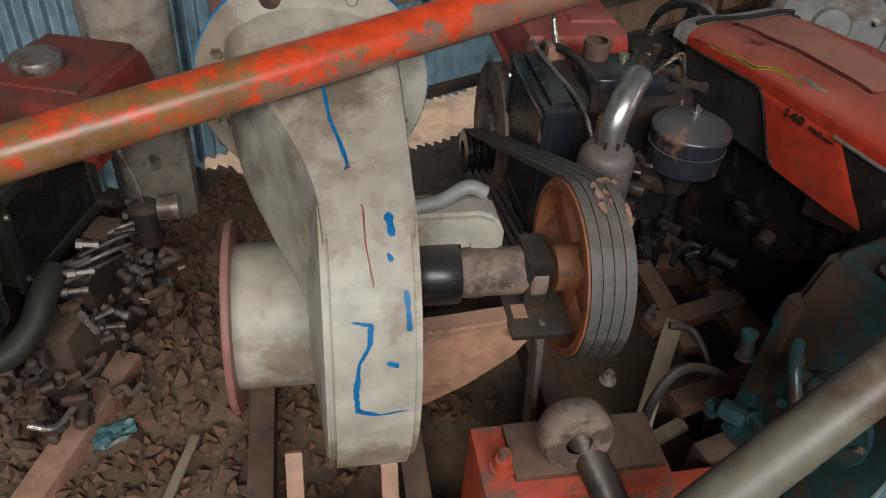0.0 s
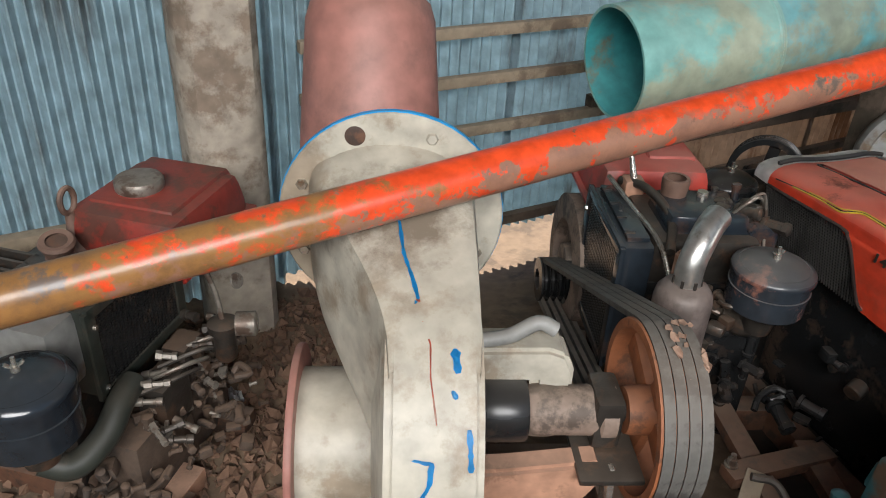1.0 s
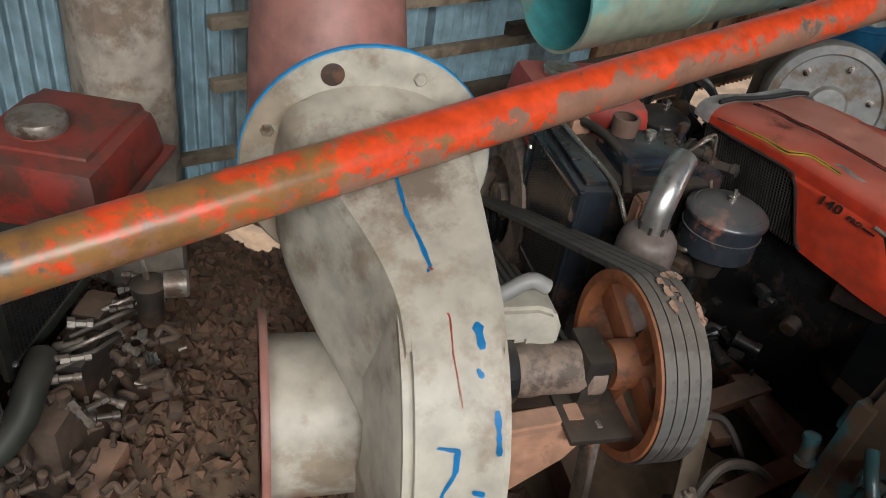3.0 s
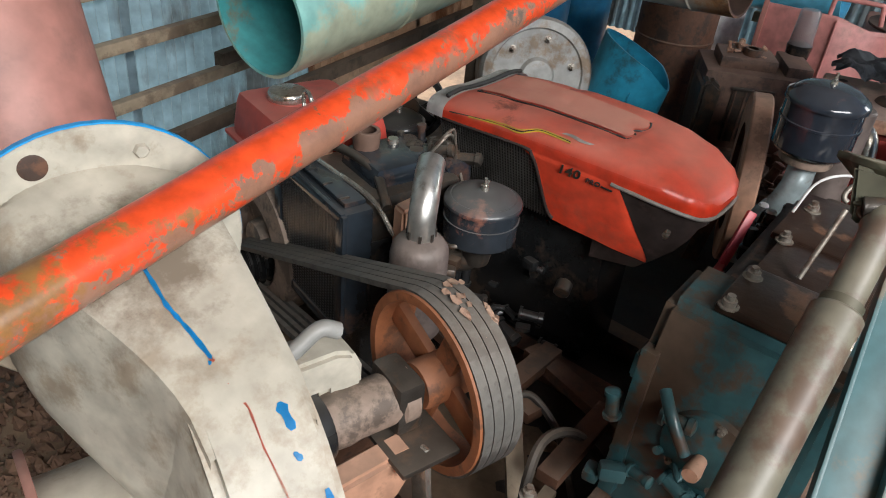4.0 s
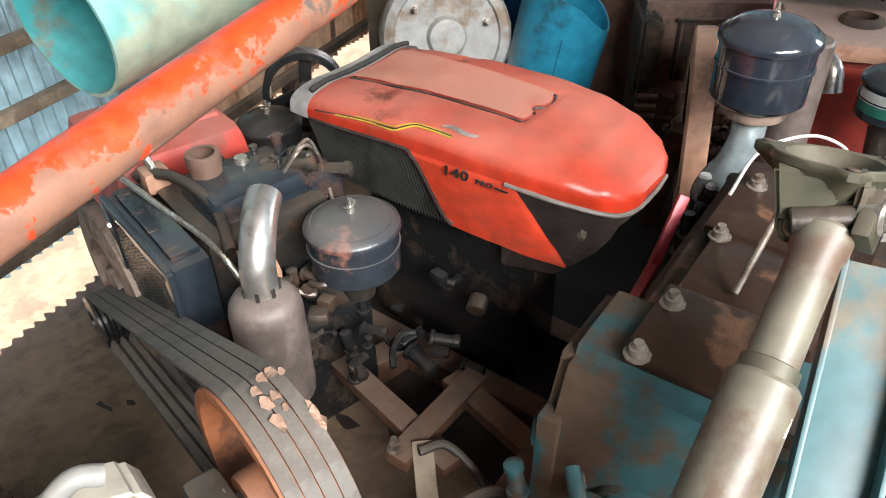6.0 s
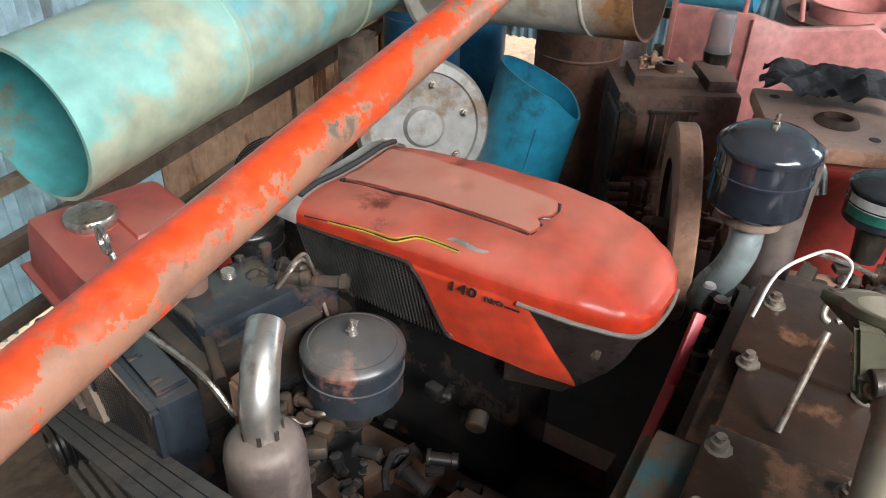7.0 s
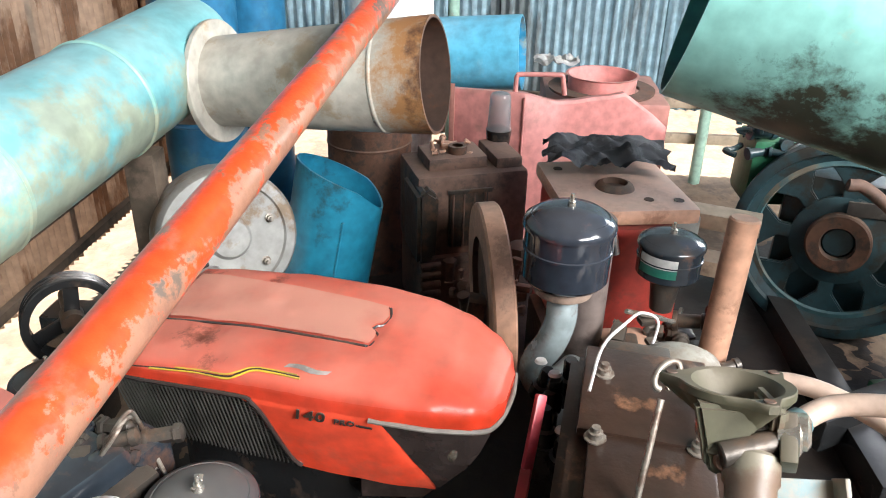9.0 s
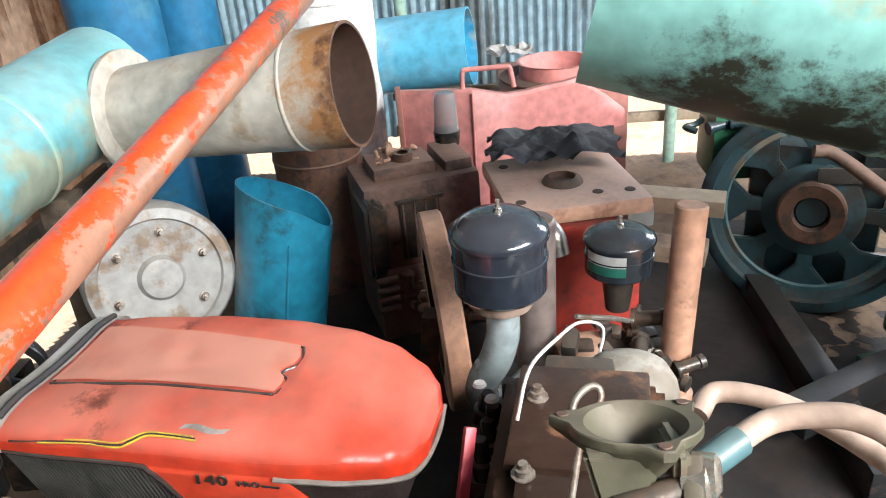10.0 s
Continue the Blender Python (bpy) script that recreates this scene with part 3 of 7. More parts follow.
def build_post():
    bm = B()
    rings = []
    for k in range(16):
        z = GROUND - 0.05 + 2.7 * k / 15
        ring = []
        for i in range(20):
            t = 2 * math.pi * i / 20
            q = (abs(math.cos(t)) ** 4 + abs(math.sin(t)) ** 4) ** -0.25
            r = 0.098 * q * (1 + 0.05 * noise.noise((math.cos(t) * 2, math.sin(t) * 2, z * 4)))
            ring.append(Vector((0.368 + r * math.cos(t), 1.80 + r * math.sin(t), z)))
        rings.append(ring)
    single("post", loft(bm, rings), CONCRETE, "square stained concrete roof post against the wall", "post", kind="structure")


build_post()
for y in (-0.62, -0.88, -1.15, 0.62):
    single("trim", rod(B(), (4.12, y, GROUND), (4.12, y, 2.55), 0.028), PALE_GREEN, "pale green steel post of the end wall", "post", kind="structure")
for z in (0.12, 0.3):
    single("trim", beam(B(), (4.18, -1.8, z), (4.18, 0.7, z), 0.03, 0.05), WOOD, "timber rail of the end wall", "rail", kind="structure")


# ---- pump with its pulley, in a frame turned against the wall ----
PA = Vector((0.906, -0.423, 0)).normalized()
PB = Vector((-PA.y, PA.x, 0))


def PF(u, v, z):
    return PA * u + PB * v + Vector((0, 0, z))


AXV, AXZ = 0.925, 0.385


def build_pump():
    th = thing("centrifugal_pump", PF(0.03, AXV, GROUND), "cream painted volute pump with blue daubs on a steel base", "pump")
    U0, U1 = -0.002, 0.13
    foot_at = PF(0.03, AXV, GROUND)
    add_blotch(PUMP_WHITE, PF(0.02, 0.97, 0.72) - foot_at, 0.02, 0.2, (0.19, 0.15, 0.11), 0.9, 12)
    add_blotch(PUMP_WHITE, PF(-0.1, 0.86, 0.16) - foot_at, 0.0, 0.16, (0.3, 0.12, 0.09), 0.9, 14)
    add_blotch(PUMP_WHITE, PF(0.06, 0.62, 0.1) - foot_at, 0.05, 0.22, (0.24, 0.15, 0.09), 0.9, 10)
    R = 0.318
    # casing outline in the plane across the shaft
    poly = []
    for k in range(4, 41):
        t = radians(92 + 6.0 * k)
        r = R * (1 - 0.0016 * k)
        poly.append((AXV + r * math.cos(t), AXZ + r * math.sin(t)))
    poly += [(1.02, 0.42), (1.02, 0.6), (0.9, 0.64)]
    bm = B()
    prism(bm, poly, PA * (U0 + U1) / 2, PB, (0, 0, 1), U1 - U0, bevel=0.012)
    casing = part("volute_casing", bm, PUMP_WHITE, th, "cream painted volute with scuffed blue daubs")
    # neck from the square casing to the round flange
    rings = []
    for k in range(13):
        t = k / 12
        ring = []
        e = t * t * (3 - 2 * t)
        p = 2.3 + 17 * (1 - t) ** 0.7
        for i in range(64):
            a = 2 * math.pi * i / 64
            q = (abs(math.cos(a)) ** p + abs(math.sin(a)) ** p) ** (-1 / p)
            w = 0.066 + 0.069 * (0.35 * t + 0.65 * e)
            ring.append(PF(0.064 - 0.064 * (0.35 * t + 0.65 * e) + w * q * math.cos(a), 0.77 + 0.315 * t, 0.512 + 0.152 * t + (0.1505 - 0.0155 * e) * q * math.sin(a)))
        rings.append(ring)
    foot = []
    for i in range(64):
        a = 2 * math.pi * i / 64
        q = (abs(math.cos(a)) ** 19 + abs(math.sin(a)) ** 19) ** (-1 / 19)
        foot.append(PF(0.064 + 0.062 * q * math.cos(a), 0.73, 0.485 + 0.147 * q * math.sin(a)))
    rings.insert(0, foot)
    part("discharge_neck", loft(B(), rings, False), PUMP_WHITE, th)
    c = PF(0.004, 1.08, 0.664)
    fl = lathe(B(), [(0.12, 0), (0.183, 0), (0.186, 0.003), (0.186, 0.017), (0.183, 0.02), (0.12, 0.02)], c, PB, 48)
    flange = part("discharge_flange", fl, PUMP_WHITE, th, "cream round flange with blue painted rim")
    part("flange_rim_paint", lathe(B(), [(0.1855, 0.004), (0.1875, 0.006), (0.1875, 0.015), (0.1855, 0.017)], c, PB, 48), CYAN_MARK, flange)
    for k in range(8):
        a = radians(22 + 45 * k)
        p = c + PA * 0.158 * math.cos(a) + Vector((0, 0, 0.158 * math.sin(a)))
        bmb = B()
        if k == 2:
            lathe(bmb, [(0, 0.0012), (0.0145, 0.0012), (0.0165, 0.0005), (0.0165, -0.004)], p, -PB, 20)
            part("bolt_hole", bmb, RUSTY, flange, "rusty bolt hole")
        else:
            lathe(bmb, [(0, 0.007), (0.008, 0.007), (0.01, 0.004), (0.01, -0.002)], p, -PB, 6)
            part("bolt", bmb, PUMP_WHITE if k < 3 else BRIGHT, flange)
    part("side_shoulder", lathe(B(), [(0.3, -0.004), (0.285, 0.004), (0.19, 0.012), (0.13, 0.02)], PF(U0, AXV, AXZ), -PA, 48), PUMP_WHITE, th)
    # suction pipe with its worn flange
    bm = lathe(B(), [(0.128, 0.0), (0.128, 0.15), (0.119, 0.15), (0.119, 0.0)], PF(U0 + 0.003, AXV + 0.02, AXZ - 0.09), -PA, 40)
    part("suction_pipe", bm, PUMP_WHITE, th)
    bm = lathe(B(), [(0.119, 0.142), (0.168, 0.142), (0.17, 0.145), (0.17, 0.151), (0.168, 0.154), (0.119, 0.154)], PF(U0, AXV + 0.02, AXZ - 0.09), -PA, 48)
    part("suction_flange", bm, PINK_PRIMER, th, "chipped red primer flange")
    # shaft, coupling, bearing housing
    ax = PF(0, AXV, AXZ)
    part("shaft", rod(B(), ax + PA * 0.1, ax + PA * 0.53, 0.02), STEEL_DARK, th)
    bm = lathe(B(), [(0, 0), (0.052, 0), (0.055, 0.004), (0.055, 0.075), (0.052, 0.08), (0, 0.08)], ax + PA * 0.155, PA, 28)
    part("coupling", bm, BLACK, th, "black steel coupling")
    part("coupling_disc", lathe(B(), [(0, 0), (0.088, 0), (0.09, 0.002), (0.09, 0.007), (0.088, 0.009), (0, 0.009)], ax + PA * 0.15, PA, 36), BLACK, th)
    bm = lathe(B(), [(0, 0), (0.04, 0), (0.044, 0.006), (0.046, 0.03), (0.043, 0.05), (0.044, 0.12), (0.05, 0.125), (0.05, 0.15), (0.04, 0.155), (0, 0.155)], ax + PA * 0.235, PA, 28)
    housing = part("bearing_housing", bm, FLAKED, th, "tan flaking bearing housing")
    part("bearing_cap", block(B(), ax + PA * 0.37, (0.05, 0.09, 0.1), PA, bevel=0.012), STEEL_DARK, housing)
    part("gland_stud", rod(B(), ax + PA * 0.108 + Vector((0, 0, -0.03)) - PB * 0.05, ax + PA * 0.16 + Vector((0, 0, -0.03)) - PB * 0.05, 0.008), BRIGHT, th, "bright steel stud")
    # cast support arch with a window round the coupling
    arch = [(0.125, 0.26), (0.125, 0.485), (0.15, 0.498), (0.27, 0.5), (0.3, 0.488), (0.315, 0.455), (0.315, 0.4), (0.25, 0.4), (0.25, 0.43), (0.145, 0.43), (0.145, 0.3)]
    part("support_arch", prism(B(), arch, PB * (AXV + 0.05), PA, (0, 0, 1), 0.07, 0.008), PUMP_WHITE, th, "white chipped cast arch over the coupling")
    low = [(0.11, 0.08), (0.11, 0.31), (0.2, 0.315), (0.36, 0.335), (0.38, 0.31), (0.34, 0.24), (0.26, 0.17), (0.18, 0.12)]
    part("support_web", prism(B(), low, PB * (AXV - 0.05), PA, (0, 0, 1), 0.05, 0.008), TAN_IRON, th, "brown stained lower casting")
    # grease spout on the arch
    part("spout", tube(B(), [PF(0.15, AXV + 0.03, 0.508), PF(0.2, AXV + 0.03, 0.518), PF(0.245, AXV + 0.03, 0.545), PF(0.275, AXV + 0.025, 0.535)], 0.013, 10), GREY_PAINT, th, "bent grey metal spout")
    # base channels and bracket
    part("base_channel", beam(B(), PF(-0.14, 0.64, 0.02), PF(0.52, 0.66, 0.02), 0.05, 0.05), TAN_IRON, th)
    part("base_channel", beam(B(), PF(-0.14, 1.16, 0.02), PF(0.52, 1.16, 0.02), 0.05, 0.05), RUSTY, th)
    for u in (-0.13, 0.16, 0.48):
        part("base_cross_bar", beam(B(), PF(u, 0.6, -0.04), PF(u, 1.2, -0.04), 0.05, 0.08), RUSTY, th)
    for u in (-0.06, 0.1):
        part("foot", beam(B(), PF(u, 0.67, 0.04), PF(u, 0.75, 0.16), 0.03, 0.02), TAN_IRON, th)
    part("pedestal", beam(B(), PF(0.375, 0.80, 0.02), PF(0.375, 0.86, 0.33), 0.045, 0.012, up=PA), BRIGHT, th, "bare steel strap under the bearing")
    part("pedestal_plate", block(B(), PF(0.37, AXV - 0.03, 0.325), (0.11, 0.16, 0.012), PA), STEEL_DARK, th)
    return th


pump = build_pump()


def daub(parent, mat, pts, w, name="paint_mark"):
    """A brushed stroke lying on the curved casing; pts are (u, angle about the shaft)."""
    bm = B()
    rng = random.Random(len(pts) + int(w * 1e4))
    rows = []
    path = []
    for (u0, t0), (u1, t1) in zip(pts, pts[1:]):
        for k in range(5):
            path.append((u0 + (u1 - u0) * k / 5, t0 + (t1 - t0) * k / 5))
    path.append(pts[-1])
    for i, (u, t) in enumerate(path):
        e = w * rng.uniform(0.45, 1.0) * (0.5 if i in (0, len(path) - 1) else 1)
        k = (t - 92) / 6.0
        r = 0.318 * (1 - 0.0016 * k) + 0.0012
        a = radians(t)
        v, z = AXV + r * math.cos(a), AXZ + r * math.sin(a)
        if v > 0.80:
            tt = (v - 0.77) / 0.315
            z = 0.6645 + 0.152 * tt - 0.0155 * tt * tt * (3 - 2 * tt)
        p = PF(u + 0.008, v, z)
        du, dt = pts[-1][0] - pts[0][0], radians(pts[-1][1] - pts[0][1]) * r
        ln = math.hypot(du, dt) or 1
        tang = Vector((0, 0, math.cos(a))) - PB * math.sin(a)
        side = PA * (dt / ln) - tang * (du / ln)
        rows.append((bm.verts.new(p - side * e / 2), bm.verts.new(p + side * e / 2)))
    for p, q in zip(rows, rows[1:]):
        bm.faces.new((p[0], p[1], q[1], q[0]))
    bmesh.ops.solidify(bm, geom=bm.faces[:], thickness=0.0008)
    return part(name, bm, mat, parent)


casing = [c for c in pump.children if c.name.startswith("volute")][0]
daub(casing, CYAN_MARK, [(-0.008, 78), (0.008, 88), (0.014, 97), (0.026, 104), (0.034, 110), (0.03, 111.5)], 0.007)
daub(casing, CYAN_MARK, [(0.082, 123), (0.086, 129)], 0.016)
daub(casing, CYAN_MARK, [(0.078, 133), (0.084, 135)], 0.008)
daub(casing, CYAN_MARK, [(0.028, 149), (0.052, 150), (0.05, 155), (0.035, 160), (0.03, 168), (0.032, 174), (0.06, 176), (0.1, 175)], 0.011)
daub(casing, CYAN_MARK, [(0.072, 160), (0.088, 161)], 0.009)
daub(casing, CYAN_MARK, [(0.1, 142), (0.102, 147), (0.103, 152)], 0.01)
daub(casing, RED_MARK, [(0.04, 116), (0.05, 122), (0.05, 130), (0.058, 141)], 0.003)
daub(casing, RED_MARK, [(0.032, 110), (0.036, 111)], 0.006)


def build_pulley():
    th = thing("pump_pulley", PF(0.46, AXV, AXZ - 0.17), "orange rusted four groove pulley on the pump shaft", "pulley")
    ax = PF(0.415, AXV, AXZ)
    prof = [(0.142, 0.0), (0.158, 0.0)]
    for k in range(4):
        h = 0.004 + k * 0.0195
        prof += [(0.16, h), (0.148, h + 0.005), (0.148, h + 0.012), (0.16, h + 0.017)]
    prof += [(0.158, 0.082), (0.142, 0.082), (0.142, 0.0)]
    rim = part("rim", lathe(B(), prof, ax, PA, 64), RUST_ORANGE, th)
    part("hub", lathe(B(), [(0, -0.01), (0.04, -0.01), (0.043, 0), (0.043, 0.085), (0, 0.085)], ax, PA, 28), RUST_ORANGE, th)
    for k in range(4):
        a = radians(20 + 90 * k)
        d = PB * math.cos(a) + Vector((0, 0, math.sin(a)))
        part("spoke", beam(B(), ax + PA * 0.04 + d * 0.035, ax + PA * 0.04 + d * 0.146, 0.05, 0.02, up=PA, bevel=0.008), RUST_ORANGE, th)
    return th


build_pulley()
ENG_V, ENG_Z, ENG_R = 1.735, 0.125, 0.062


def build_belts():
    """Belts run from the pump pulley to the small engine pulley."""
    a0, a1 = Vector((AXV, AXZ)), Vector((ENG_V, ENG_Z))
    d = a1 - a0
    base = math.atan2(d.y, d.x)
    for k in range(4):
        u = 0.415 + 0.0125 + k * 0.0195
        r0, r1 = 0.163, ENG_R
        off = math.acos((r0 - r1) / d.length)
        pts = []
        for i in range(33):
            t = base + off + (2 * math.pi - 2 * off) * i / 32
            pts.append((a0.x + r0 * math.cos(t), a0.y + r0 * math.sin(t)))
        for i in range(13):
            t = base - off + 2 * off * i / 12
            pts.append((a1.x + r1 * math.cos(t), a1.y + r1 * math.sin(t)))
        bm = B()
        n = len(pts)
        rings = []
        for i in range(n):
            p, q, s = Vector(pts[i - 1]), Vector(pts[i]), Vector(pts[(i + 1) % n])
            nrm = Vector(((s - p).y, -(s - p).x)).normalized()
            shift = 0 if i < 33 else -0.045 * 0
            rings.append([PF(u + w + shift, q.x + nrm.x * h, q.y + nrm.y * h) for w, h in ((-0.0088, 0.001), (0.0088, 0.001), (0.006, -0.011), (-0.006, -0.011))])
        rings.append(rings[0])
        loft(bm, rings, False)
        single("drive_belt", bm, RUBBER, "grey worn rubber drive belt stretched between two pulleys", "belt", "belts between pump and engine")


build_belts()


def build_torn():
    rng = random.Random(8)
    for k in range(16):
        t = radians(rng.uniform(50, 104))
        u = 0.425 + rng.choice((0.03, 0.045, 0.06, 0.07))
        r = 0.166
        p = PF(u, AXV - r * math.cos(t) * 0.9, AXZ + r * math.sin(t))
        out = (p - PF(u, AXV, AXZ)).normalized()
        bm = B()
        n = 7
        s = rng.uniform(0.004, 0.011)
        tang = out.cross(PA)
        vs = [bm.verts.new(p + (PA * math.cos(6.28 * i / n) + tang * 1.5 * math.sin(6.28 * i / n)) * s * rng.uniform(0.6, 1.2) + out * rng.uniform(-0.001, 0.005)) for i in range(n)]
        bm.faces.new(vs)
        bmesh.ops.solidify(bm, geom=bm.faces[:], thickness=0.003)
        single("belt_tatter", bm, TORN, "torn tan canvas flake lifting from the worn drive belt", "belt tatter", "tatters on the belts")


build_torn()

# pipe standing behind the pump flange
bm = lathe(B(), [(0, 0.0), (0.125, 0.0), (0.134, 0.005), (0.128, 0.25), (0.117, 0.45), (0.108, 0.48), (0.085, 0.5), (0.05, 0.51), (0, 0.513)], PF(-0.035, 1.19, 0.5), PF(-0.01, 0.36, 0.93), 40)
th = thing("primed_pipe", PF(-0.03, 1.3, 0.4), "closed pipe length in dull red primer leaning on the pump flange", "pipe")
part("pipe_body", bm, PINK_PRIMER, th)
part("scratch_mark", block(B(), PF(-0.03, 1.235, 0.72), (0.05, 0.004, 0.012), PA, bevel=0), WHEEL_GREEN, th)
part("prop", beam(B(), PF(-0.03, 1.32, GROUND), PF(-0.03, 1.32, 0.52), 0.06, 0.06), RUSTY, th)

# long orange pipe lying across everything
ORA = Vector((-1.0, 0.954, 0.605))
ORB = Vector((1.0, 0.7926, 0.8556))
OD = (ORB - ORA) / 2.0


def build_orange():
    a, b = ORA - OD * 1.3, ORA + OD * 3.75
    th = thing("orange_pipe", a, "long scuffed orange painted steel pipe with brown worn patches", "pipe")
    ln = (b - a).length
    part("pipe_body", lathe(B(), [(0.026, 0.0), (0.034, 0.0), (0.034, ln), (0.026, ln), (0.026, 0.0)], a, OD, 40), ORANGE, th)
    part("end_flange", lathe(B(), [(0.034, 0), (0.075, 0), (0.077, 0.003), (0.077, 0.011), (0.075, 0.014), (0.034, 0.014)], a + OD.normalized() * (ln - 0.02), OD, 36), ORANGE, th)
    return th


build_orange()


# ---- engines ----
def air_cleaner(name, at, r, h, mat, label, stem=0.06, tilt=(0, 0, 1), strap=True):
    """Oil bath air cleaner: bowl, lid with a rolled edge, wing nut."""
    at, ax = Vector(at), Vector(tilt).normalized()
    th = thing(name, at - ax * (h + stem), label, "air cleaner", "air cleaners")
    part("bowl", lathe(B(), [(0, -h), (r * 0.55, -h), (r * 0.9, -h * 0.93), (r * 0.97, -h * 0.88), (r * 0.97, -h * 0.5), (r * 1.0, -h * 0.49), (r * 1.0, -h * 0.46), (r * 0.97, -h * 0.45), (r * 0.97, -h * 0.18)], at, ax, 44), mat, th)
    part("lid", lathe(B(), [(r * 0.97, -h * 0.2), (r * 1.03, -h * 0.2), (r * 1.035, -h * 0.16), (r * 1.0, -h * 0.1), (r * 0.86, -h * 0.04), (r * 0.84, -h * 0.045), (r * 0.7, h * 0.02), (r * 0.35, h * 0.07), (0, h * 0.08)], at, ax, 44), mat, th)
    part("stem", lathe(B(), [(r * 0.5, -h + 0.002), (r * 0.42, -h - stem * 0.5), (r * 0.36, -h - stem)], at, ax, 24), STEEL_DARK, th)
    x, y, z = frame_of(ax)
    top = at + ax * h * 0.07
    nut = part("wing_nut", rod(B(), top, top + ax * 0.028, 0.004), BRIGHT, th, "dull steel wing nut")
    for s in (-1, 1):
        part("wing", beam(B(), top + ax * 0.008 + x * s * 0.004, top + ax * 0.017 + x * s * 0.015, 0.004, 0.009, up=y), BRIGHT, nut)
    part("nut_base", lathe(B(), [(0, 0.012), (0.007, 0.012), (0.009, 0.0), (0.009, -0.004)], top, ax, 12), BRIGHT, nut)
    return th


air_cleaner("air_cleaner", (1.247, 0.80, 0.487), 0.083, 0.115, CLEANER_RUSTY, "dusty blue-black air cleaner with red-brown worn patches", 0.055)
air_cleaner("air_cleaner", (1.883, 0.235, 0.688), 0.094, 0.165, CLEANER_GREY, "tall dusty slate air cleaner on a bent grey inlet pipe", 0.03)
air_cleaner("air_cleaner", (2.081, -0.029, 0.552), 0.077, 0.105, NAVY, "glossy black air cleaner with a green and white label", 0.09)
air_cleaner("air_cleaner", (-0.14, 1.115, 0.432), 0.084, 0.14, NAVY, "dusty black air cleaner beside a radiator", 0.05)
air_cleaner("air_cleaner", (1.545, 1.2, 0.455), 0.072, 0.12, BLACK, "small dusty black air cleaner behind the hood", 0.05)


def radiator(parent, o, ex, ez, w, d, h, paint=NAVY):
    """Radiator box: o is the lower near corner of the mesh face; ex along the face, depth away from it."""
    ex, ez = Vector(ex).normalized(), Vector(ez).normalized()
    inn = ez.cross(ex).normalized()
    o = Vector(o)
    body = part("radiator_body", block(B(), o + ex * w / 2 + inn * d / 2 + ez * h / 2, (w, d, h), ex, ez, 0.014), paint, parent, "dark blue-black radiator box")
    bm = B()
    for s in ((0.02, 0.5, 0.036, 1), (0.98, 0.5, 0.036, 1)):
        block(bm, o + ex * w * s[0] + ez * h / 2 - inn * 0.004, (0.03, 0.012, h), ex, ez, 0.004)
    for s in (0.03, 0.97):
        block(bm, o + ex * w / 2 + ez * h * s - inn * 0.004, (w, 0.012, 0.026), ex, ez, 0.004)
    part("radiator_frame", bm, paint, body)
    n = int(h / 0.0075)
    bm = B()
    for k in range(2, n - 1):
        block(bm, o + ex * w / 2 + ez * (k * 0.0075) - inn * 0.003, (w - 0.03, 0.005, 0.0028), ex, ez, 0)
    m = int(w / 0.012)
    for k in range(2, m - 1):
        block(bm, o + ex * (k * 0.012) + ez * h / 2 - inn * 0.0045, (0.0024, 0.003, h - 0.03), ex, ez, 0)
    part("radiator_mesh", bm, BLACK, body, "black wire mesh screen")
    for z in (0.12, 0.82):
        part("bolt", lathe(B(), [(0, 0.006), (0.005, 0.006), (0.007, 0.002), (0.007, -0.003)], o + ex * 0.012 + ez * h * z - inn * 0.01, -inn, 6), BRIGHT, body, "bright bolt head")
    return body


def lump(bm, rng, c, spread, n, smin, smax):
    """Knuckles of casting: bosses, pipes and blocks round a place."""
    c = Vector(c)
    for _ in range(n):
        p = c + Vector((rng.uniform(-1, 1) * spread[0], rng.uniform(-1, 1) * spread[1], rng.uniform(-1, 1) * spread[2]))
        s = rng.uniform(smin, smax)
        if rng.random() < 0.5:
            d = Vector(rng.choice(((1, 0, 0), (0, -1, 0), (0, 0, 1), (-0.5, -0.8, 0))))
            r = s * 0.42
            lathe(bm, [(0, 0), (r * 1.35, 0), (r * 1.4, r * 0.2), (r * 1.35, r * 0.6), (r, r * 0.7), (r * 0.95, s * 1.5), (r * 1.2, s * 1.55), (r * 1.15, s * 1.9), (r * 0.6, s * 2.0), (0, s * 2.05)], p, d + Vector((rng.uniform(-0.25, 0.25), rng.uniform(-0.25, 0.25), rng.uniform(-0.25, 0.25))), rng.choice((6, 12, 14)))
        elif rng.random() < 0.35:
            q = [p]
            for _k in range(3):
                q.append(q[-1] + Vector((rng.uniform(-1, 1), rng.uniform(-1, 1), rng.uniform(-0.6, 0.8))) * s * 1.3)
            tube(bm, q, s * 0.28, 8, 4)
        else:
            block(bm, p, (s * rng.uniform(0.8, 2), s * rng.uniform(0.8, 2), s * rng.uniform(0.6, 1.4)), (rng.uniform(0.7, 1), rng.uniform(-0.4, 0.4), rng.uniform(-0.25, 0.25)), bevel=s * 0.32)
    return bm


def lumps(parent, name, mat, rng, c, spread, n, smin, smax):
    for _ in range(n):
        part(name, lump(B(), rng, c, spread, 1, smin, smax), mat, parent)


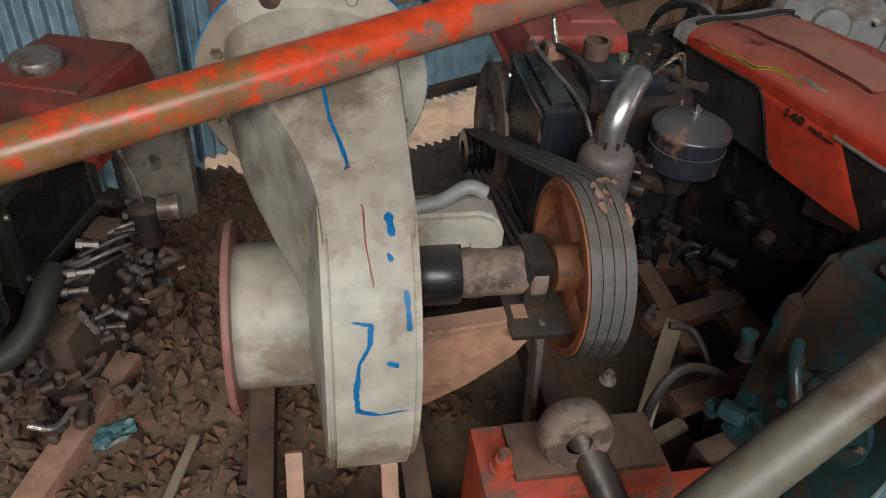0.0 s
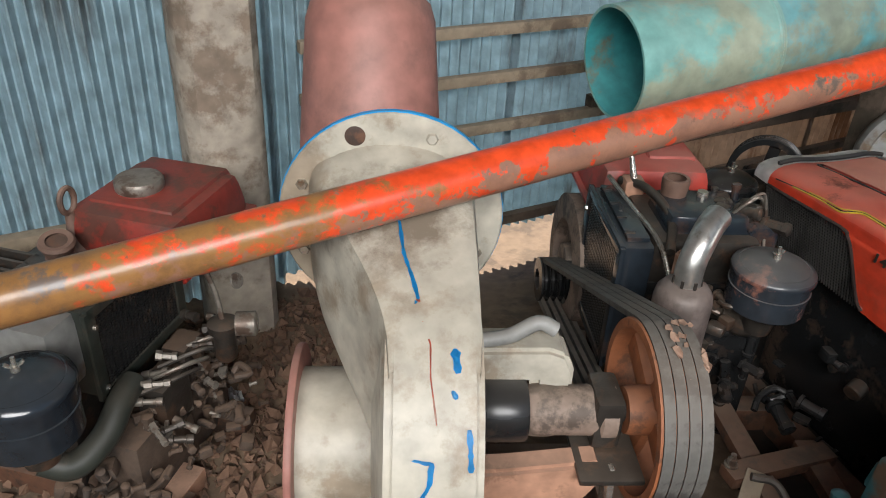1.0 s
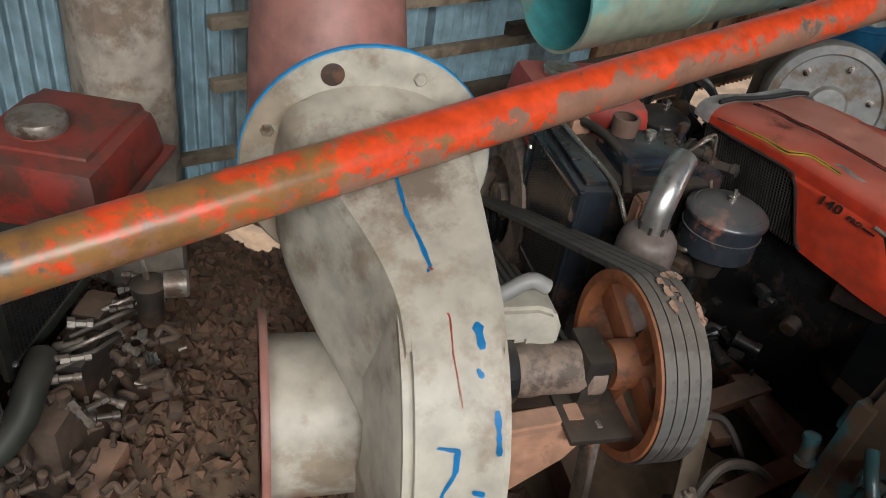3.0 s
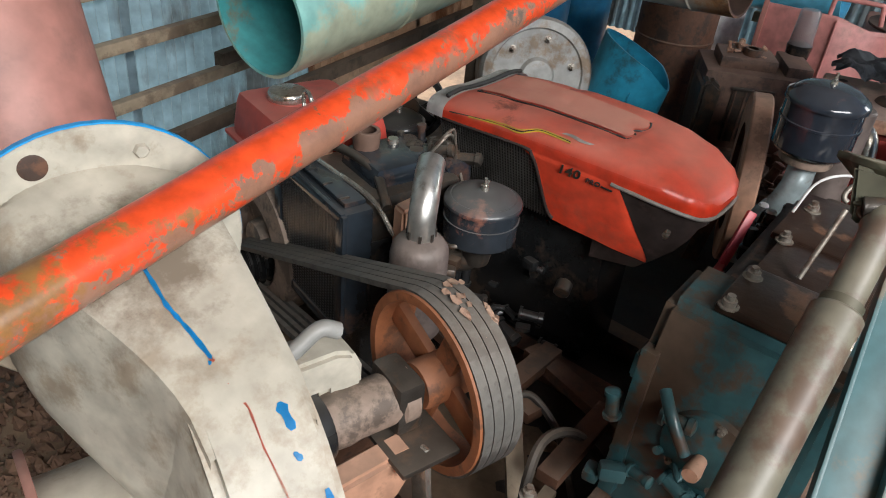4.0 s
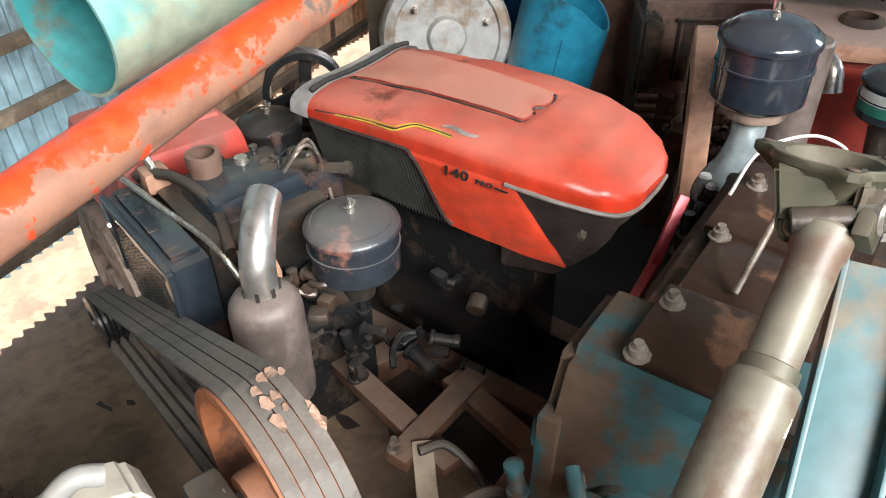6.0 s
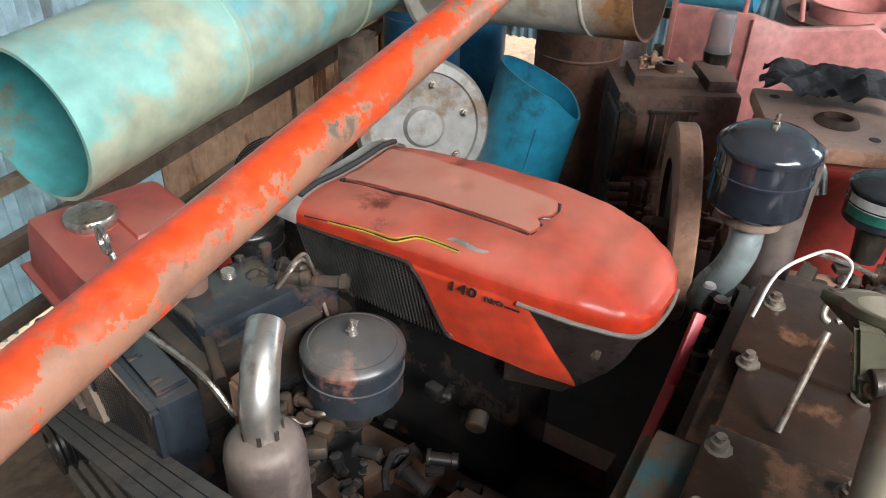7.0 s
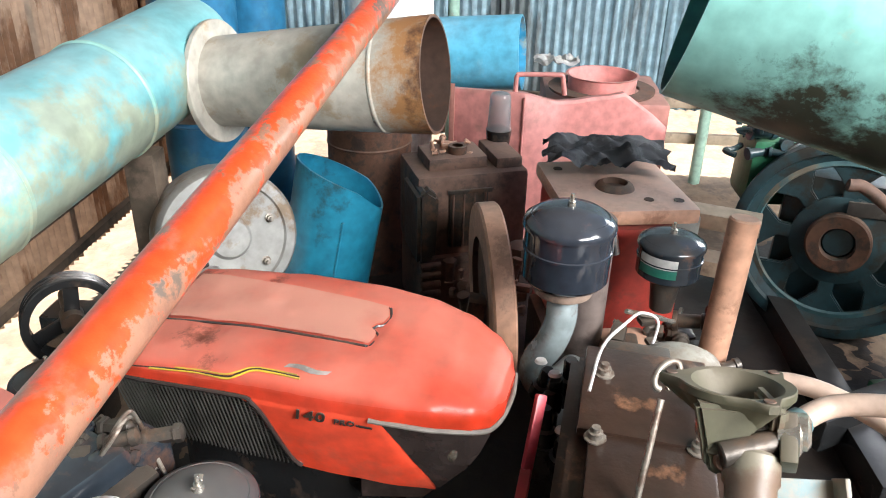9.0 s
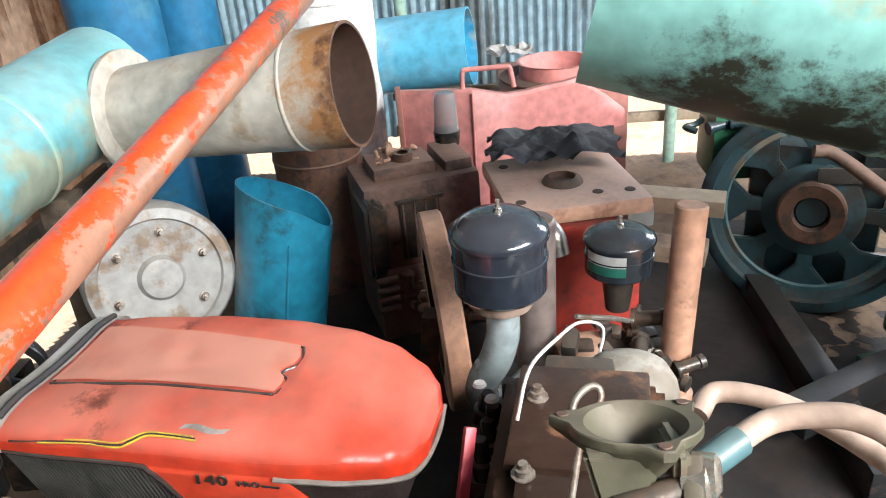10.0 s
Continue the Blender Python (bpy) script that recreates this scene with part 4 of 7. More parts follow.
def red_tank(th, c, ex, w, d, h, capxy, paint=TANK_RED):
    """Pressed fuel tank with a stepped lid panel and a screw cap."""
    ex = Vector(ex).normalized()
    c = Vector(c)
    body = part("fuel_tank", block(B(), c, (w, d, h), ex, bevel=0.035, taper=0.9), paint, th, "dusty red pressed steel fuel tank")
    ey = Vector((-ex.y, ex.x, 0))
    part("tank_ledge", block(B(), c + Vector((0, 0, -h * 0.42)), (w * 1.05, d * 1.05, 0.012), ex, bevel=0.005), paint, body)
    part("tank_ridge", block(B(), c + ex * w * 0.18 + Vector((0, 0, h * 0.5)), (w * 0.42, d * 0.5, 0.014), ex, bevel=0.006, taper=0.93), paint, body)
    p = c + ex * capxy[0] + ey * capxy[1] + Vector((0, 0, h / 2 - 0.004))
    part("filler_neck", lathe(B(), [(0.05, 0), (0.043, 0.012), (0.038, 0.014)], p, (0, 0, 1), 30), paint, body)
    part("tank_cap", lathe(B(), [(0.036, 0.006), (0.047, 0.008), (0.049, 0.012), (0.049, 0.024), (0.046, 0.029), (0.036, 0.031), (0, 0.033)], p, (0, 0, 1), 36), BRIGHT, body, "dull zinc screw cap")
    return body


def build_engine_a():
    th = thing("diesel_engine", PF(0.66, 1.5, GROUND), "single cylinder diesel engine with red tank, dark radiator and grey muffler", "engine", "diesel engines")
    radiator(th, PF(0.495, 1.62, 0.16), -PB, (0, 0, 1), 0.30, 0.07, 0.315)
    block_bm = block(B(), PF(0.72, 1.52, 0.14), (0.32, 0.34, 0.46), PA, bevel=0.02)
    part("crankcase", block_bm, BLACK, th, "black oily crankcase")
    part("cylinder_head", block(B(), PF(0.69, 1.47, 0.42), (0.24, 0.24, 0.11), PA, bevel=0.018), STEEL_DARK, th)
    part("rocker_cover", block(B(), PF(0.7, 1.46, 0.49), (0.2, 0.16, 0.05), PA, bevel=0.015, taper=0.88), NAVY, th)
    part("breather_neck", lathe(B(), [(0.022, 0.05), (0.03, 0.05), (0.032, 0.042), (0.028, 0.0)], PF(0.65, 1.504, 0.505), (0, 0, 1), 24), IRON_BROWN, th)
    part("plug_cap", lathe(B(), [(0, 0.012), (0.012, 0.011), (0.014, 0.0)], PF(0.715, 1.495, 0.515), (0, 0, 1), 16), BRIGHT, th)
    red_tank(th, PF(0.66, 1.79, 0.445), PA, 0.30, 0.33, 0.13, (-0.045, 0.03))
    part("flywheel", lathe(B(), [(0.1, -0.02), (0.185, -0.02), (0.19, -0.016), (0.19, 0.045), (0.12, 0.05), (0.11, 0.02), (0.06, 0.01), (0.05, 0.05), (0, 0.05)], PF(0.525, ENG_V, ENG_Z + 0.06), -PA, 48), FLAKED, th, "tan dusty iron flywheel")
    prof = [(0, -0.01), (0.05, -0.01)]
    for k in range(4):
        h = 0.0 + k * 0.0195
        prof += [(0.062, h), (0.05, h + 0.006), (0.05, h + 0.012), (0.062, h + 0.018)]
    prof += [(0.062, 0.082), (0.03, 0.084), (0.03, 0.06), (0, 0.06)]
    part("drive_pulley", lathe(B(), prof, PF(0.497, ENG_V, ENG_Z), -PA, 32), BLACK, th)
    # muffler with its bright elbow
    m = Vector((1.028, 0.825, 0))
    mf = part("muffler", lathe(B(), [(0, 0.245), (0.045, 0.245), (0.056, 0.262), (0.058, 0.28), (0.058, 0.44), (0.055, 0.458), (0.045, 0.472), (0.028, 0.48), (0, 0.48)], m, (0, 0, 1), 36), MUFFLER, th, "grey-brown heat stained muffler")
    part("exhaust_elbow", tube(B(), [m + Vector((0, 0, 0.468)), m + Vector((0.002, 0.002, 0.515)), m + Vector((0.018, 0.008, 0.548)), m + Vector((0.05, 0.022, 0.578)), m + Vector((0.085, 0.036, 0.592))], 0.0275, 20, 8), CHROME, mf, "bright galvanised elbow with crimped foot")
    part("elbow_mouth", lathe(B(), [(0.0, -0.002), (0.0245, -0.002), (0.0245, 0.0012)], m + Vector((0.085, 0.036, 0.592)), (0.9, 0.38, 0.35), 20), RUST_IN, mf)
    for k in range(7):
        a = 2 * math.pi * k / 7
        part("crimp", block(B(), m + Vector((0.0285 * math.cos(a), 0.0285 * math.sin(a), 0.487)), (0.0025, 0.006, 0.016), (math.cos(a), math.sin(a), 0), bevel=0), STEEL_DARK, mf)
    part("exhaust_pipe", tube(B(), [m + Vector((0.03, 0.02, 0.3)), m + Vector((0.09, 0.09, 0.28)), m + Vector((0.13, 0.2, 0.28))], 0.022, 14), STEEL_DARK, th)
    part("bracket", prism(B(), [(0, 0), (0.05, 0), (0.06, 0.1), (0.045, 0.17), (0.0, 0.16)], PF(0.6, 1.29, 0.32), PA, (0, 0, 1), 0.04, 0.006), TAN_IRON, th, "tan cast bracket")
    part("hand_oiler", block(B(), PF(0.585, 1.6, 0.485), (0.05, 0.05, 0.045), PA, bevel=0.01), TAN_IRON, th, "tan dusty cast cup")
    eye = part("lifting_eye", rod(B(), PF(0.585, 1.6, 0.505), PF(0.575, 1.62, 0.56), 0.009, r2=0.006), BRIGHT, th, "steel lifting eye")
    bm = B()
    c = PF(0.571, 1.628, 0.583)
    tube(bm, [c + PB * 0.02 * math.cos(t) + Vector((0, 0, 0.024 * math.sin(t))) for t in [2 * math.pi * i / 12 - 1.5 for i in range(13)]], 0.005, 8, 2)
    part("eye_ring", bm, BRIGHT, eye)
    rng = random.Random(2)
    for k in range(3):
        part("fuel_pipe", tube(B(), [PF(0.75, 1.42, 0.5), PF(0.77 + 0.012 * k, 1.39, 0.55 + 0.012 * k), PF(0.81 + 0.008 * k, 1.41, 0.555 - 0.012 * k), PF(0.835, 1.45 - 0.02 * k, 0.49), PF(0.82, 1.4 - 0.02 * k, 0.45)], 0.0035, 8), DULL_ZINC, th)
    lumps(th, "injector_block", STEEL_DARK, rng, PF(0.78, 1.43, 0.49), (0.05, 0.05, 0.025), 14, 0.014, 0.035)
    lumps(th, "inlet_boss", STEEL_DARK, rng, PF(0.68, 1.26, 0.33), (0.05, 0.04, 0.05), 14, 0.01, 0.025)
    lumps(th, "side_casting", BLACK, rng, PF(0.8, 1.3, 0.2), (0.1, 0.06, 0.13), 14, 0.012, 0.03)
    part("inlet_arm", tube(B(), [Vector((1.247, 0.80, 0.335)), Vector((1.235, 0.84, 0.31)), PF(0.74, 1.38, 0.33)], 0.026, 14), STEEL_DARK, th)
    part("hose", tube(B(), [PF(0.53, 1.62, 0.50), PF(0.55, 1.5, 0.49), PF(0.58, 1.36, 0.47), PF(0.6, 1.3, 0.41)], 0.006, 8), BRIGHT, th)
    lumps(th, "top_fitting", STEEL_DARK, rng, PF(0.73, 1.53, 0.47), (0.09, 0.08, 0.02), 14, 0.01, 0.028)
    lumps(th, "top_fitting", NAVY, rng, PF(0.77, 1.46, 0.49), (0.06, 0.05, 0.025), 10, 0.014, 0.034)
    part("cover_plate", block(B(), PF(0.825, 1.43, 0.43), (0.07, 0.1, 0.13), PA, bevel=0.012), NAVY, th)
    part("radiator_lug", block(B(), PF(0.53, 1.47, 0.482), (0.05, 0.26, 0.012), PA, bevel=0.004), NAVY, th)
    for v in (1.36, 1.43, 1.5, 1.57):
        part("clip", block(B(), PF(0.515, v, 0.489), (0.022, 0.006, 0.004), PA, bevel=0.001), BLACK, th)
    part("top_hose", tube(B(), [PF(0.56, 1.62, 0.49), PF(0.6, 1.55, 0.505), PF(0.62, 1.42, 0.5), PF(0.6, 1.33, 0.46)], 0.011, 10), STEEL_DARK, th)
    for v in (1.4, 1.68):
        part("engine_skid", beam(B(), PF(0.5, v, GROUND + 0.03), PF(0.98, v, GROUND + 0.03), 0.06, 0.08), RUSTY, th)
    return th


build_engine_a()

# ---- hooded engine ----
HC = Vector((1.65, 1.02, 0))
HF = Vector((-0.2, -0.98, 0)).normalized()
HS = Vector((-HF.y, HF.x, 0))


def HP(t, s, z):
    return HC + HF * t + HS * s + Vector((0, 0, z))


for t_, s_, r_ in ((0.155, -0.1, 0.05), (0.205, -0.15, 0.03), (0.03, 0.11, 0.05), (0.19, 0.125, 0.035)):
    add_blotch(RED, HP(t_, s_, 0.56) - HP(0.3, 0, GROUND), 0.0, r_ * 1.5, (0.32, 0.09, 0.055), 0.8, 38)


def lerp_table(rows, t):
    for (a, *va), (b, *vb) in zip(rows, rows[1:]):
        if t <= b:
            k = max(0.0, (t - a) / (b - a))
            k = k * k * (3 - 2 * k) * 0.4 + k * 0.6
            return [p + (q - p) * k for p, q in zip(va, vb)]
    return list(rows[-1][1:])


# along the hood: half width, crown height, edge height
HOOD = [(0.0, 0.172, 0.560, 0.518), (0.1, 0.178, 0.574, 0.524), (0.25, 0.182, 0.586, 0.534), (0.4, 0.179, 0.589, 0.536), (0.5, 0.17, 0.584, 0.532),
        (0.58, 0.152, 0.572, 0.521), (0.64, 0.124, 0.552, 0.507), (0.67, 0.094, 0.534, 0.497), (0.685, 0.05, 0.516, 0.492)]

# dents in the sheet: length, side, reach along and across, depth
DENTS = ((0.155, -0.085, 0.016, 0.05, 0.006), (0.205, -0.15, 0.02, 0.022, 0.005), (0.13, -0.12, 0.03, 0.02, -0.003), (0.19, 0.125, 0.02, 0.04, 0.006), (0.3, -0.12, 0.05, 0.03, 0.003), (0.52, 0.05, 0.06, 0.05, 0.002))


def dent(t, s):
    return sum(d * math.exp(-((t - a) / ra) ** 2 - ((s - b) / rb) ** 2) for a, b, ra, rb, d in DENTS)



def hood_ring(t, grow=0.0):
    w, zt, ze = lerp_table(HOOD, t)
    w += grow
    zt += grow
    pts = []
    side = (1.0, 0.998, 0.99, 0.975, 0.95, 0.92, 0.88, 0.84, 0.79, 0.74, 0.68, 0.6, 0.52, 0.44, 0.35, 0.25, 0.12)
    for f in [-q for q in side] + [0.0] + list(side[::-1]):
        x = w * f
        c = abs(f) ** (1 / 0.42)
        z = ze + (zt - ze) * max(0.0, 1 - c * c) ** 0.275
        z -= 0.006 * max(0.0, 1 - (abs(x) / (w * 0.55)) ** 2) * (1 if t < 0.45 else 0) + dent(t, x)
        pts.append(HP(t, x, z))
    return pts


def side_s(t, z):
    w = lerp_table(HOOD, t)[0]
    return -(w - 0.002 - 0.28 * max(0.0, 0.53 - z))


def side_panel(bm, poly, sign=-1, thick=0.008, grow=0.0):
    """A panel lying on the hood's flank, from its outline in length and height."""
    t = bmesh.new()
    f = t.faces.new([t.verts.new((p, q, 0)) for p, q in poly])
    bmesh.ops.triangulate(t, faces=[f])
    bmesh.ops.subdivide_edges(t, edges=t.edges[:], cuts=5, use_grid_fill=True)
    for v in t.verts:
        s = side_s(v.co.x, v.co.y) - grow
        v.co = HP(v.co.x, s if sign < 0 else -s, v.co.y)
    bmesh.ops.solidify(t, geom=t.faces[:], thickness=thick)
    merge(bm, t)
    return bm


def flank_path(pts, grow=0.004):
    return [HP(t, side_s(t, z) - grow, z) for t, z in pts]


def text_part(word, size, o, ex, ey, mat, parent, name):
    cu = bpy.data.curves.new("txt", "FONT")
    cu.body, cu.size, cu.extrude, cu.shear, cu.space_character = word, size, 0.001, 0.25, 1.12
    cu.offset = size * 0.025
    ob = bpy.data.objects.new("txt", cu)
    scene.collection.objects.link(ob)
    me = bpy.data.meshes.new_from_object(ob.evaluated_get(bpy.context.evaluated_depsgraph_get()))
    bpy.data.objects.remove(ob)
    ex, ey = Vector(ex).normalized(), Vector(ey).normalized()
    ez = ex.cross(ey)
    bm = B()
    bm.from_mesh(me)
    bpy.data.meshes.remove(me)
    for v in bm.verts:
        v.co = Vector(o) + ex * v.co.x + ey * v.co.y + ez * v.co.z
    return part(name, bm, mat, parent)


def build_hooded():
    th = thing("hooded_engine", HP(0.3, 0, GROUND), "compact diesel engine under a dusty red hood with black grille", "engine", "diesel engines")
    steps = [0.012 * k for k in range(53)] + [0.635, 0.645, 0.655, 0.663, 0.67, 0.676, 0.68, 0.685]
    bm = B()
    rows = [[bm.verts.new(p) for p in hood_ring(t)] for t in steps]
    for p, q in zip(rows, rows[1:]):
        for i in range(34):
            bm.faces.new((p[i], p[i + 1], q[i + 1], q[i]))
    bm.faces.new(rows[-1])
    bmesh.ops.solidify(bm, geom=bm.faces[:], thickness=0.006)
    hood = part("hood", bm, RED, th, "dusty faded red hood with scuffs")
    # lid panel let into the hood, with a finger scoop
    bm = B()
    chip = [(-0.052, 0.446), (-0.03, 0.449), (-0.012, 0.446), (0.0, 0.432), (0.012, 0.436), (0.022, 0.447), (0.045, 0.45), (0.072, 0.44)]

    def lid_far(t_):
        return 0.108 - 0.038 * (t_ - 0.03) / 0.41

    rows = []
    for i in range(31):
        row = []
        for q in range(29):
            f = q / 28
            t = 0.032 + (lerp_table(chip, -0.052 + 0.124 * f)[0] - 0.032) * i / 30
            s = -0.052 + (lid_far(t) + 0.052) * f
            w, zt, ze = lerp_table(HOOD, t)
            c = min(0.999, (abs(s) / w)) ** (1 / 0.42)
            z = ze + (zt - ze) * (1 - c * c) ** 0.275 - 0.006 * max(0.0, 1 - (abs(s) / (w * 0.55)) ** 2) - 0.4 * dent(t, s)
            dip = 0.006 * math.exp(-((t - 0.25 + 0.25 * (s - 0.03)) / 0.022) ** 2 - ((s - 0.03) / 0.035) ** 2)
            row.append(bm.verts.new(HP(t, s, z + 0.0065 - dip)))
        rows.append(row)
    for p, r in zip(rows, rows[1:]):
        for q in range(28):
            bm.faces.new((p[q], p[q + 1], r[q + 1], r[q]))
    bmesh.ops.solidify(bm, geom=bm.faces[:], thickness=0.004)
    lid = part("hood_lid", bm, RED_FADED, hood, "faded red lid panel with a chipped corner")
    def on_top(t_, s):
        w, zt, ze = lerp_table(HOOD, t_)
        c = min(0.999, (abs(s) / w)) ** (1 / 0.42)
        return HP(t_, s, ze + (zt - ze) * (1 - c * c) ** 0.275 - 0.006 * max(0.0, 1 - (abs(s) / (w * 0.55)) ** 2) + 0.001)
    part("lid_seam", tube(B(), [on_top(a, b) for a, b in ((0.032, 0.108), (0.03, 0.02), (0.031, -0.04), (0.034, -0.0535), (0.05, -0.055), (0.25, -0.055), (0.42, -0.055), (0.446, -0.053))], 0.0022, 6, 8), BLACK, lid)
    part("lid_seam", tube(B(), [on_top(a, lid_far(a) + 0.002) for a in (0.032, 0.1, 0.2, 0.3, 0.41, 0.44)], 0.002, 6, 6), BLACK, lid)
    part("lid_seam", tube(B(), [on_top(a, b) for a, b in ([(b + 0.003, a) for a, b in chip])], 0.0026, 6, 4), BLACK, lid)
    # pale trim over the back edge
    bm = B()
    rows = [[bm.verts.new(p) for p in hood_ring(max(0.0, t), 0.006)] for t in (0.0, 0.012, 0.024)]
    for v, p in zip(rows[0], hood_ring(0.0, 0.004)):
        v.co = p - HF * 0.03
    for p, q in zip(rows, rows[1:]):
        for i in range(34):
            bm.faces.new((p[i], p[i + 1], q[i + 1], q[i]))
    bmesh.ops.solidify(bm, geom=bm.faces[:], thickness=0.006)
    trim = part("back_trim", bm, WHITE_TRIM, th, "pale grey trim band")
    part("trim_inset", tube(B(), [p + HF * 0.012 + Vector((0, 0, 0.004)) for p in hood_ring(0.0, 0.008)[7:28]], 0.006, 6, 2), BLACK, trim)
    # pale lip under the hood edge
    lip = [HP(t, -lerp_table(HOOD, t)[0] - 0.001, lerp_table(HOOD, t)[2] - 0.003) for t in (0.49, 0.54, 0.58, 0.62, 0.65, 0.67, 0.683)]
    part("hood_lip", tube(B(), lip + [HP(0.69, 0.0, 0.5), HP(0.683, 0.06, 0.5)], 0.0045, 8, 4), LIP_GREY, th, "grey dusty hood lip")
    red = [(0.268, 0.536), (0.29, 0.526), (0.303, 0.5), (0.313, 0.46), (0.323, 0.42), (0.334, 0.382), (0.346, 0.371), (0.45, 0.366), (0.583, 0.352), (0.572, 0.385), (0.55, 0.43), (0.53, 0.48), (0.508, 0.532), (0.4, 0.536)]
    for sg in (-1, 1):
        flank = part("side_panel", side_panel(B(), red, sg), RED, th, "bright red side panel")
        if sg < 0:
            o = HP(0.362, side_s(0.362, 0.52) - 0.0045, 0.510)
            ex = (HP(0.46, side_s(0.46, 0.51), 0.512) - HP(0.362, side_s(0.362, 0.51), 0.510)).normalized()
            up = (HP(0.36, side_s(0.36, 0.5), 0.5) - HP(0.36, side_s(0.36, 0.44), 0.44)).normalized()
            text_part("140", 0.034, o, ex, up, STEEL_DARK, flank, "model_number")
            text_part("PRO", 0.017, o + ex * 0.07, ex, up, LAMP_BLACK, flank, "model_word")
            part("dash_mark", beam(B(), o + ex * 0.108 + up * 0.003, o + ex * 0.135 + up * 0.001, 0.0015, 0.004, up=up, bevel=0), LAMP_BLACK, flank)
    grille = [(0.0, 0.35), (0.0, 0.514), (0.1, 0.522), (0.268, 0.534), (0.29, 0.524), (0.303, 0.498), (0.313, 0.458), (0.323, 0.418), (0.334, 0.38), (0.33, 0.355)]
    for sg in (-1, 1):
        g = part("grille_panel", side_panel(B(), grille, sg, 0.004, -0.012), GRILLE_BACK, th, "black perforated grille")
    for k in range(41):
        t = 0.008 + k * 0.008
        top = 0.512 + 0.07 * t if t < 0.28 else 0.53 - (t - 0.28) * 3.2
        part("grille_bar", beam(B(), HP(t, side_s(t, 0.36) + 0.001, 0.36), HP(t, side_s(t, top) + 0.001, top), 0.0018, 0.003, up=HS, bevel=0), GRILLE, g)
    for k in range(19):
        z = 0.366 + 0.008 * k
        te = 0.33 if z < 0.39 else 0.33 - (z - 0.39) * 0.28
        part("grille_bar", beam(B(), HP(0.004, side_s(0.0, z) + 0.002, z), HP(te, side_s(te, z) + 0.002, z), 0.0018, 0.0022, up=HS, bevel=0), GRILLE, g)
    part("grille_rim", tube(B(), flank_path([(0.0, 0.514), (0.1, 0.522), (0.268, 0.535), (0.291, 0.525), (0.304, 0.498), (0.314, 0.458), (0.324, 0.418), (0.336, 0.382), (0.35, 0.368)]), 0.004, 8, 4), LAMP_BLACK, th, "black rubber edging")
    for run, r in ((((0.1, -0.176), (0.19, -0.1765), (0.245, -0.179), (0.268, -0.174), (0.29, -0.164), (0.32, -0.162), (0.372, -0.163)), 0.0017), (((0.15, -0.1735), (0.2, -0.174), (0.243, -0.1755), (0.264, -0.17), (0.287, -0.159), (0.32, -0.157), (0.365, -0.158)), 0.0012)):
        part("stripe", tube(B(), [on_top(a, b) + Vector((0, 0, 0.0006)) for a, b in run], r, 6, 5), YELLOW, th, "yellow and black curved stripe")
    part("stripe_shadow_line", tube(B(), [on_top(a, b) + Vector((0, 0, 0.0004)) for a, b in ((0.04, -0.173), (0.15, -0.175), (0.244, -0.1773), (0.266, -0.172), (0.289, -0.1615), (0.32, -0.1595), (0.37, -0.1605))], 0.0016, 6, 5), LAMP_BLACK, th, "black band between the yellow stripes")
    bm = B()
    rows = [[bm.verts.new(on_top(0.337 + 0.0125 * k + 0.006 * b, -0.149 + 0.009 * b + 0.003 * math.sin(k * 1.1)) + Vector((0, 0, 0.0008))) for b in (0, 1)] for k in range(7)]
    for p, q in zip(rows, rows[1:]):
        bm.faces.new((p[0], p[1], q[1], q[0]))
    bmesh.ops.solidify(bm, geom=bm.faces[:], thickness=0.0012)
    part("emblem", bm, WHITE_TRIM, th, "small pale worn sticker")
    lampp = [(0.511, 0.53), (0.533, 0.482), (0.553, 0.433), (0.575, 0.388), (0.588, 0.358), (0.632, 0.405), (0.655, 0.442), (0.672, 0.488), (0.64, 0.502), (0.58, 0.518)]
    for sg in (-1, 1):
        part("headlamp", side_panel(B(), lampp, sg, 0.01, 0.0), LAMP_BLACK, th, "smoked black headlamp")
        part("lamp_lens", lathe(B(), [(0, 0.006), (0.012, 0.005), (0.022, 0.0)], HP(0.61, sg * -side_s(0.61, 0.44) - sg * 0.001, 0.445), HS * sg, 24, 0.55), BRIGHT, th, "silver lamp reflector")
    rings = []
    for t, w, z0, z1 in ((0.45, 0.11, 0.3, 0.5), (0.56, 0.1, 0.32, 0.5), (0.6, 0.09, 0.36, 0.5), (0.64, 0.085, 0.43, 0.5), (0.672, 0.055, 0.465, 0.5)):
        rings.append([HP(t, -w, z0), HP(t, w, z0), HP(t, w * 1.1, z1), HP(t, -w * 1.1, z1)])
    part("nose_panel", loft(B(), rings), LAMP_BLACK, th)
    part("engine_block", block(B(), HP(0.26, 0.02, 0.2), (0.42, 0.17, 0.52), HF, bevel=0.03), BLACK, th, "black oily engine block")
    rng = random.Random(11)
    lumps(th, "casting", BLACK, rng, HP(0.33, -0.13, 0.14), (0.1, 0.12, 0.1), 12, 0.014, 0.04)
    part("pulley_boss", rod(B(), HP(0.42, -0.14, 0.22), HP(0.43, -0.17, 0.21), 0.02), STEEL_DARK, th)
    for s in (-0.12, 0.12):
        part("engine_skid", beam(B(), HP(0.02, s, GROUND + 0.03), HP(0.62, s, GROUND + 0.03), 0.06, 0.08), RUSTY, th)
    return th


build_hooded()


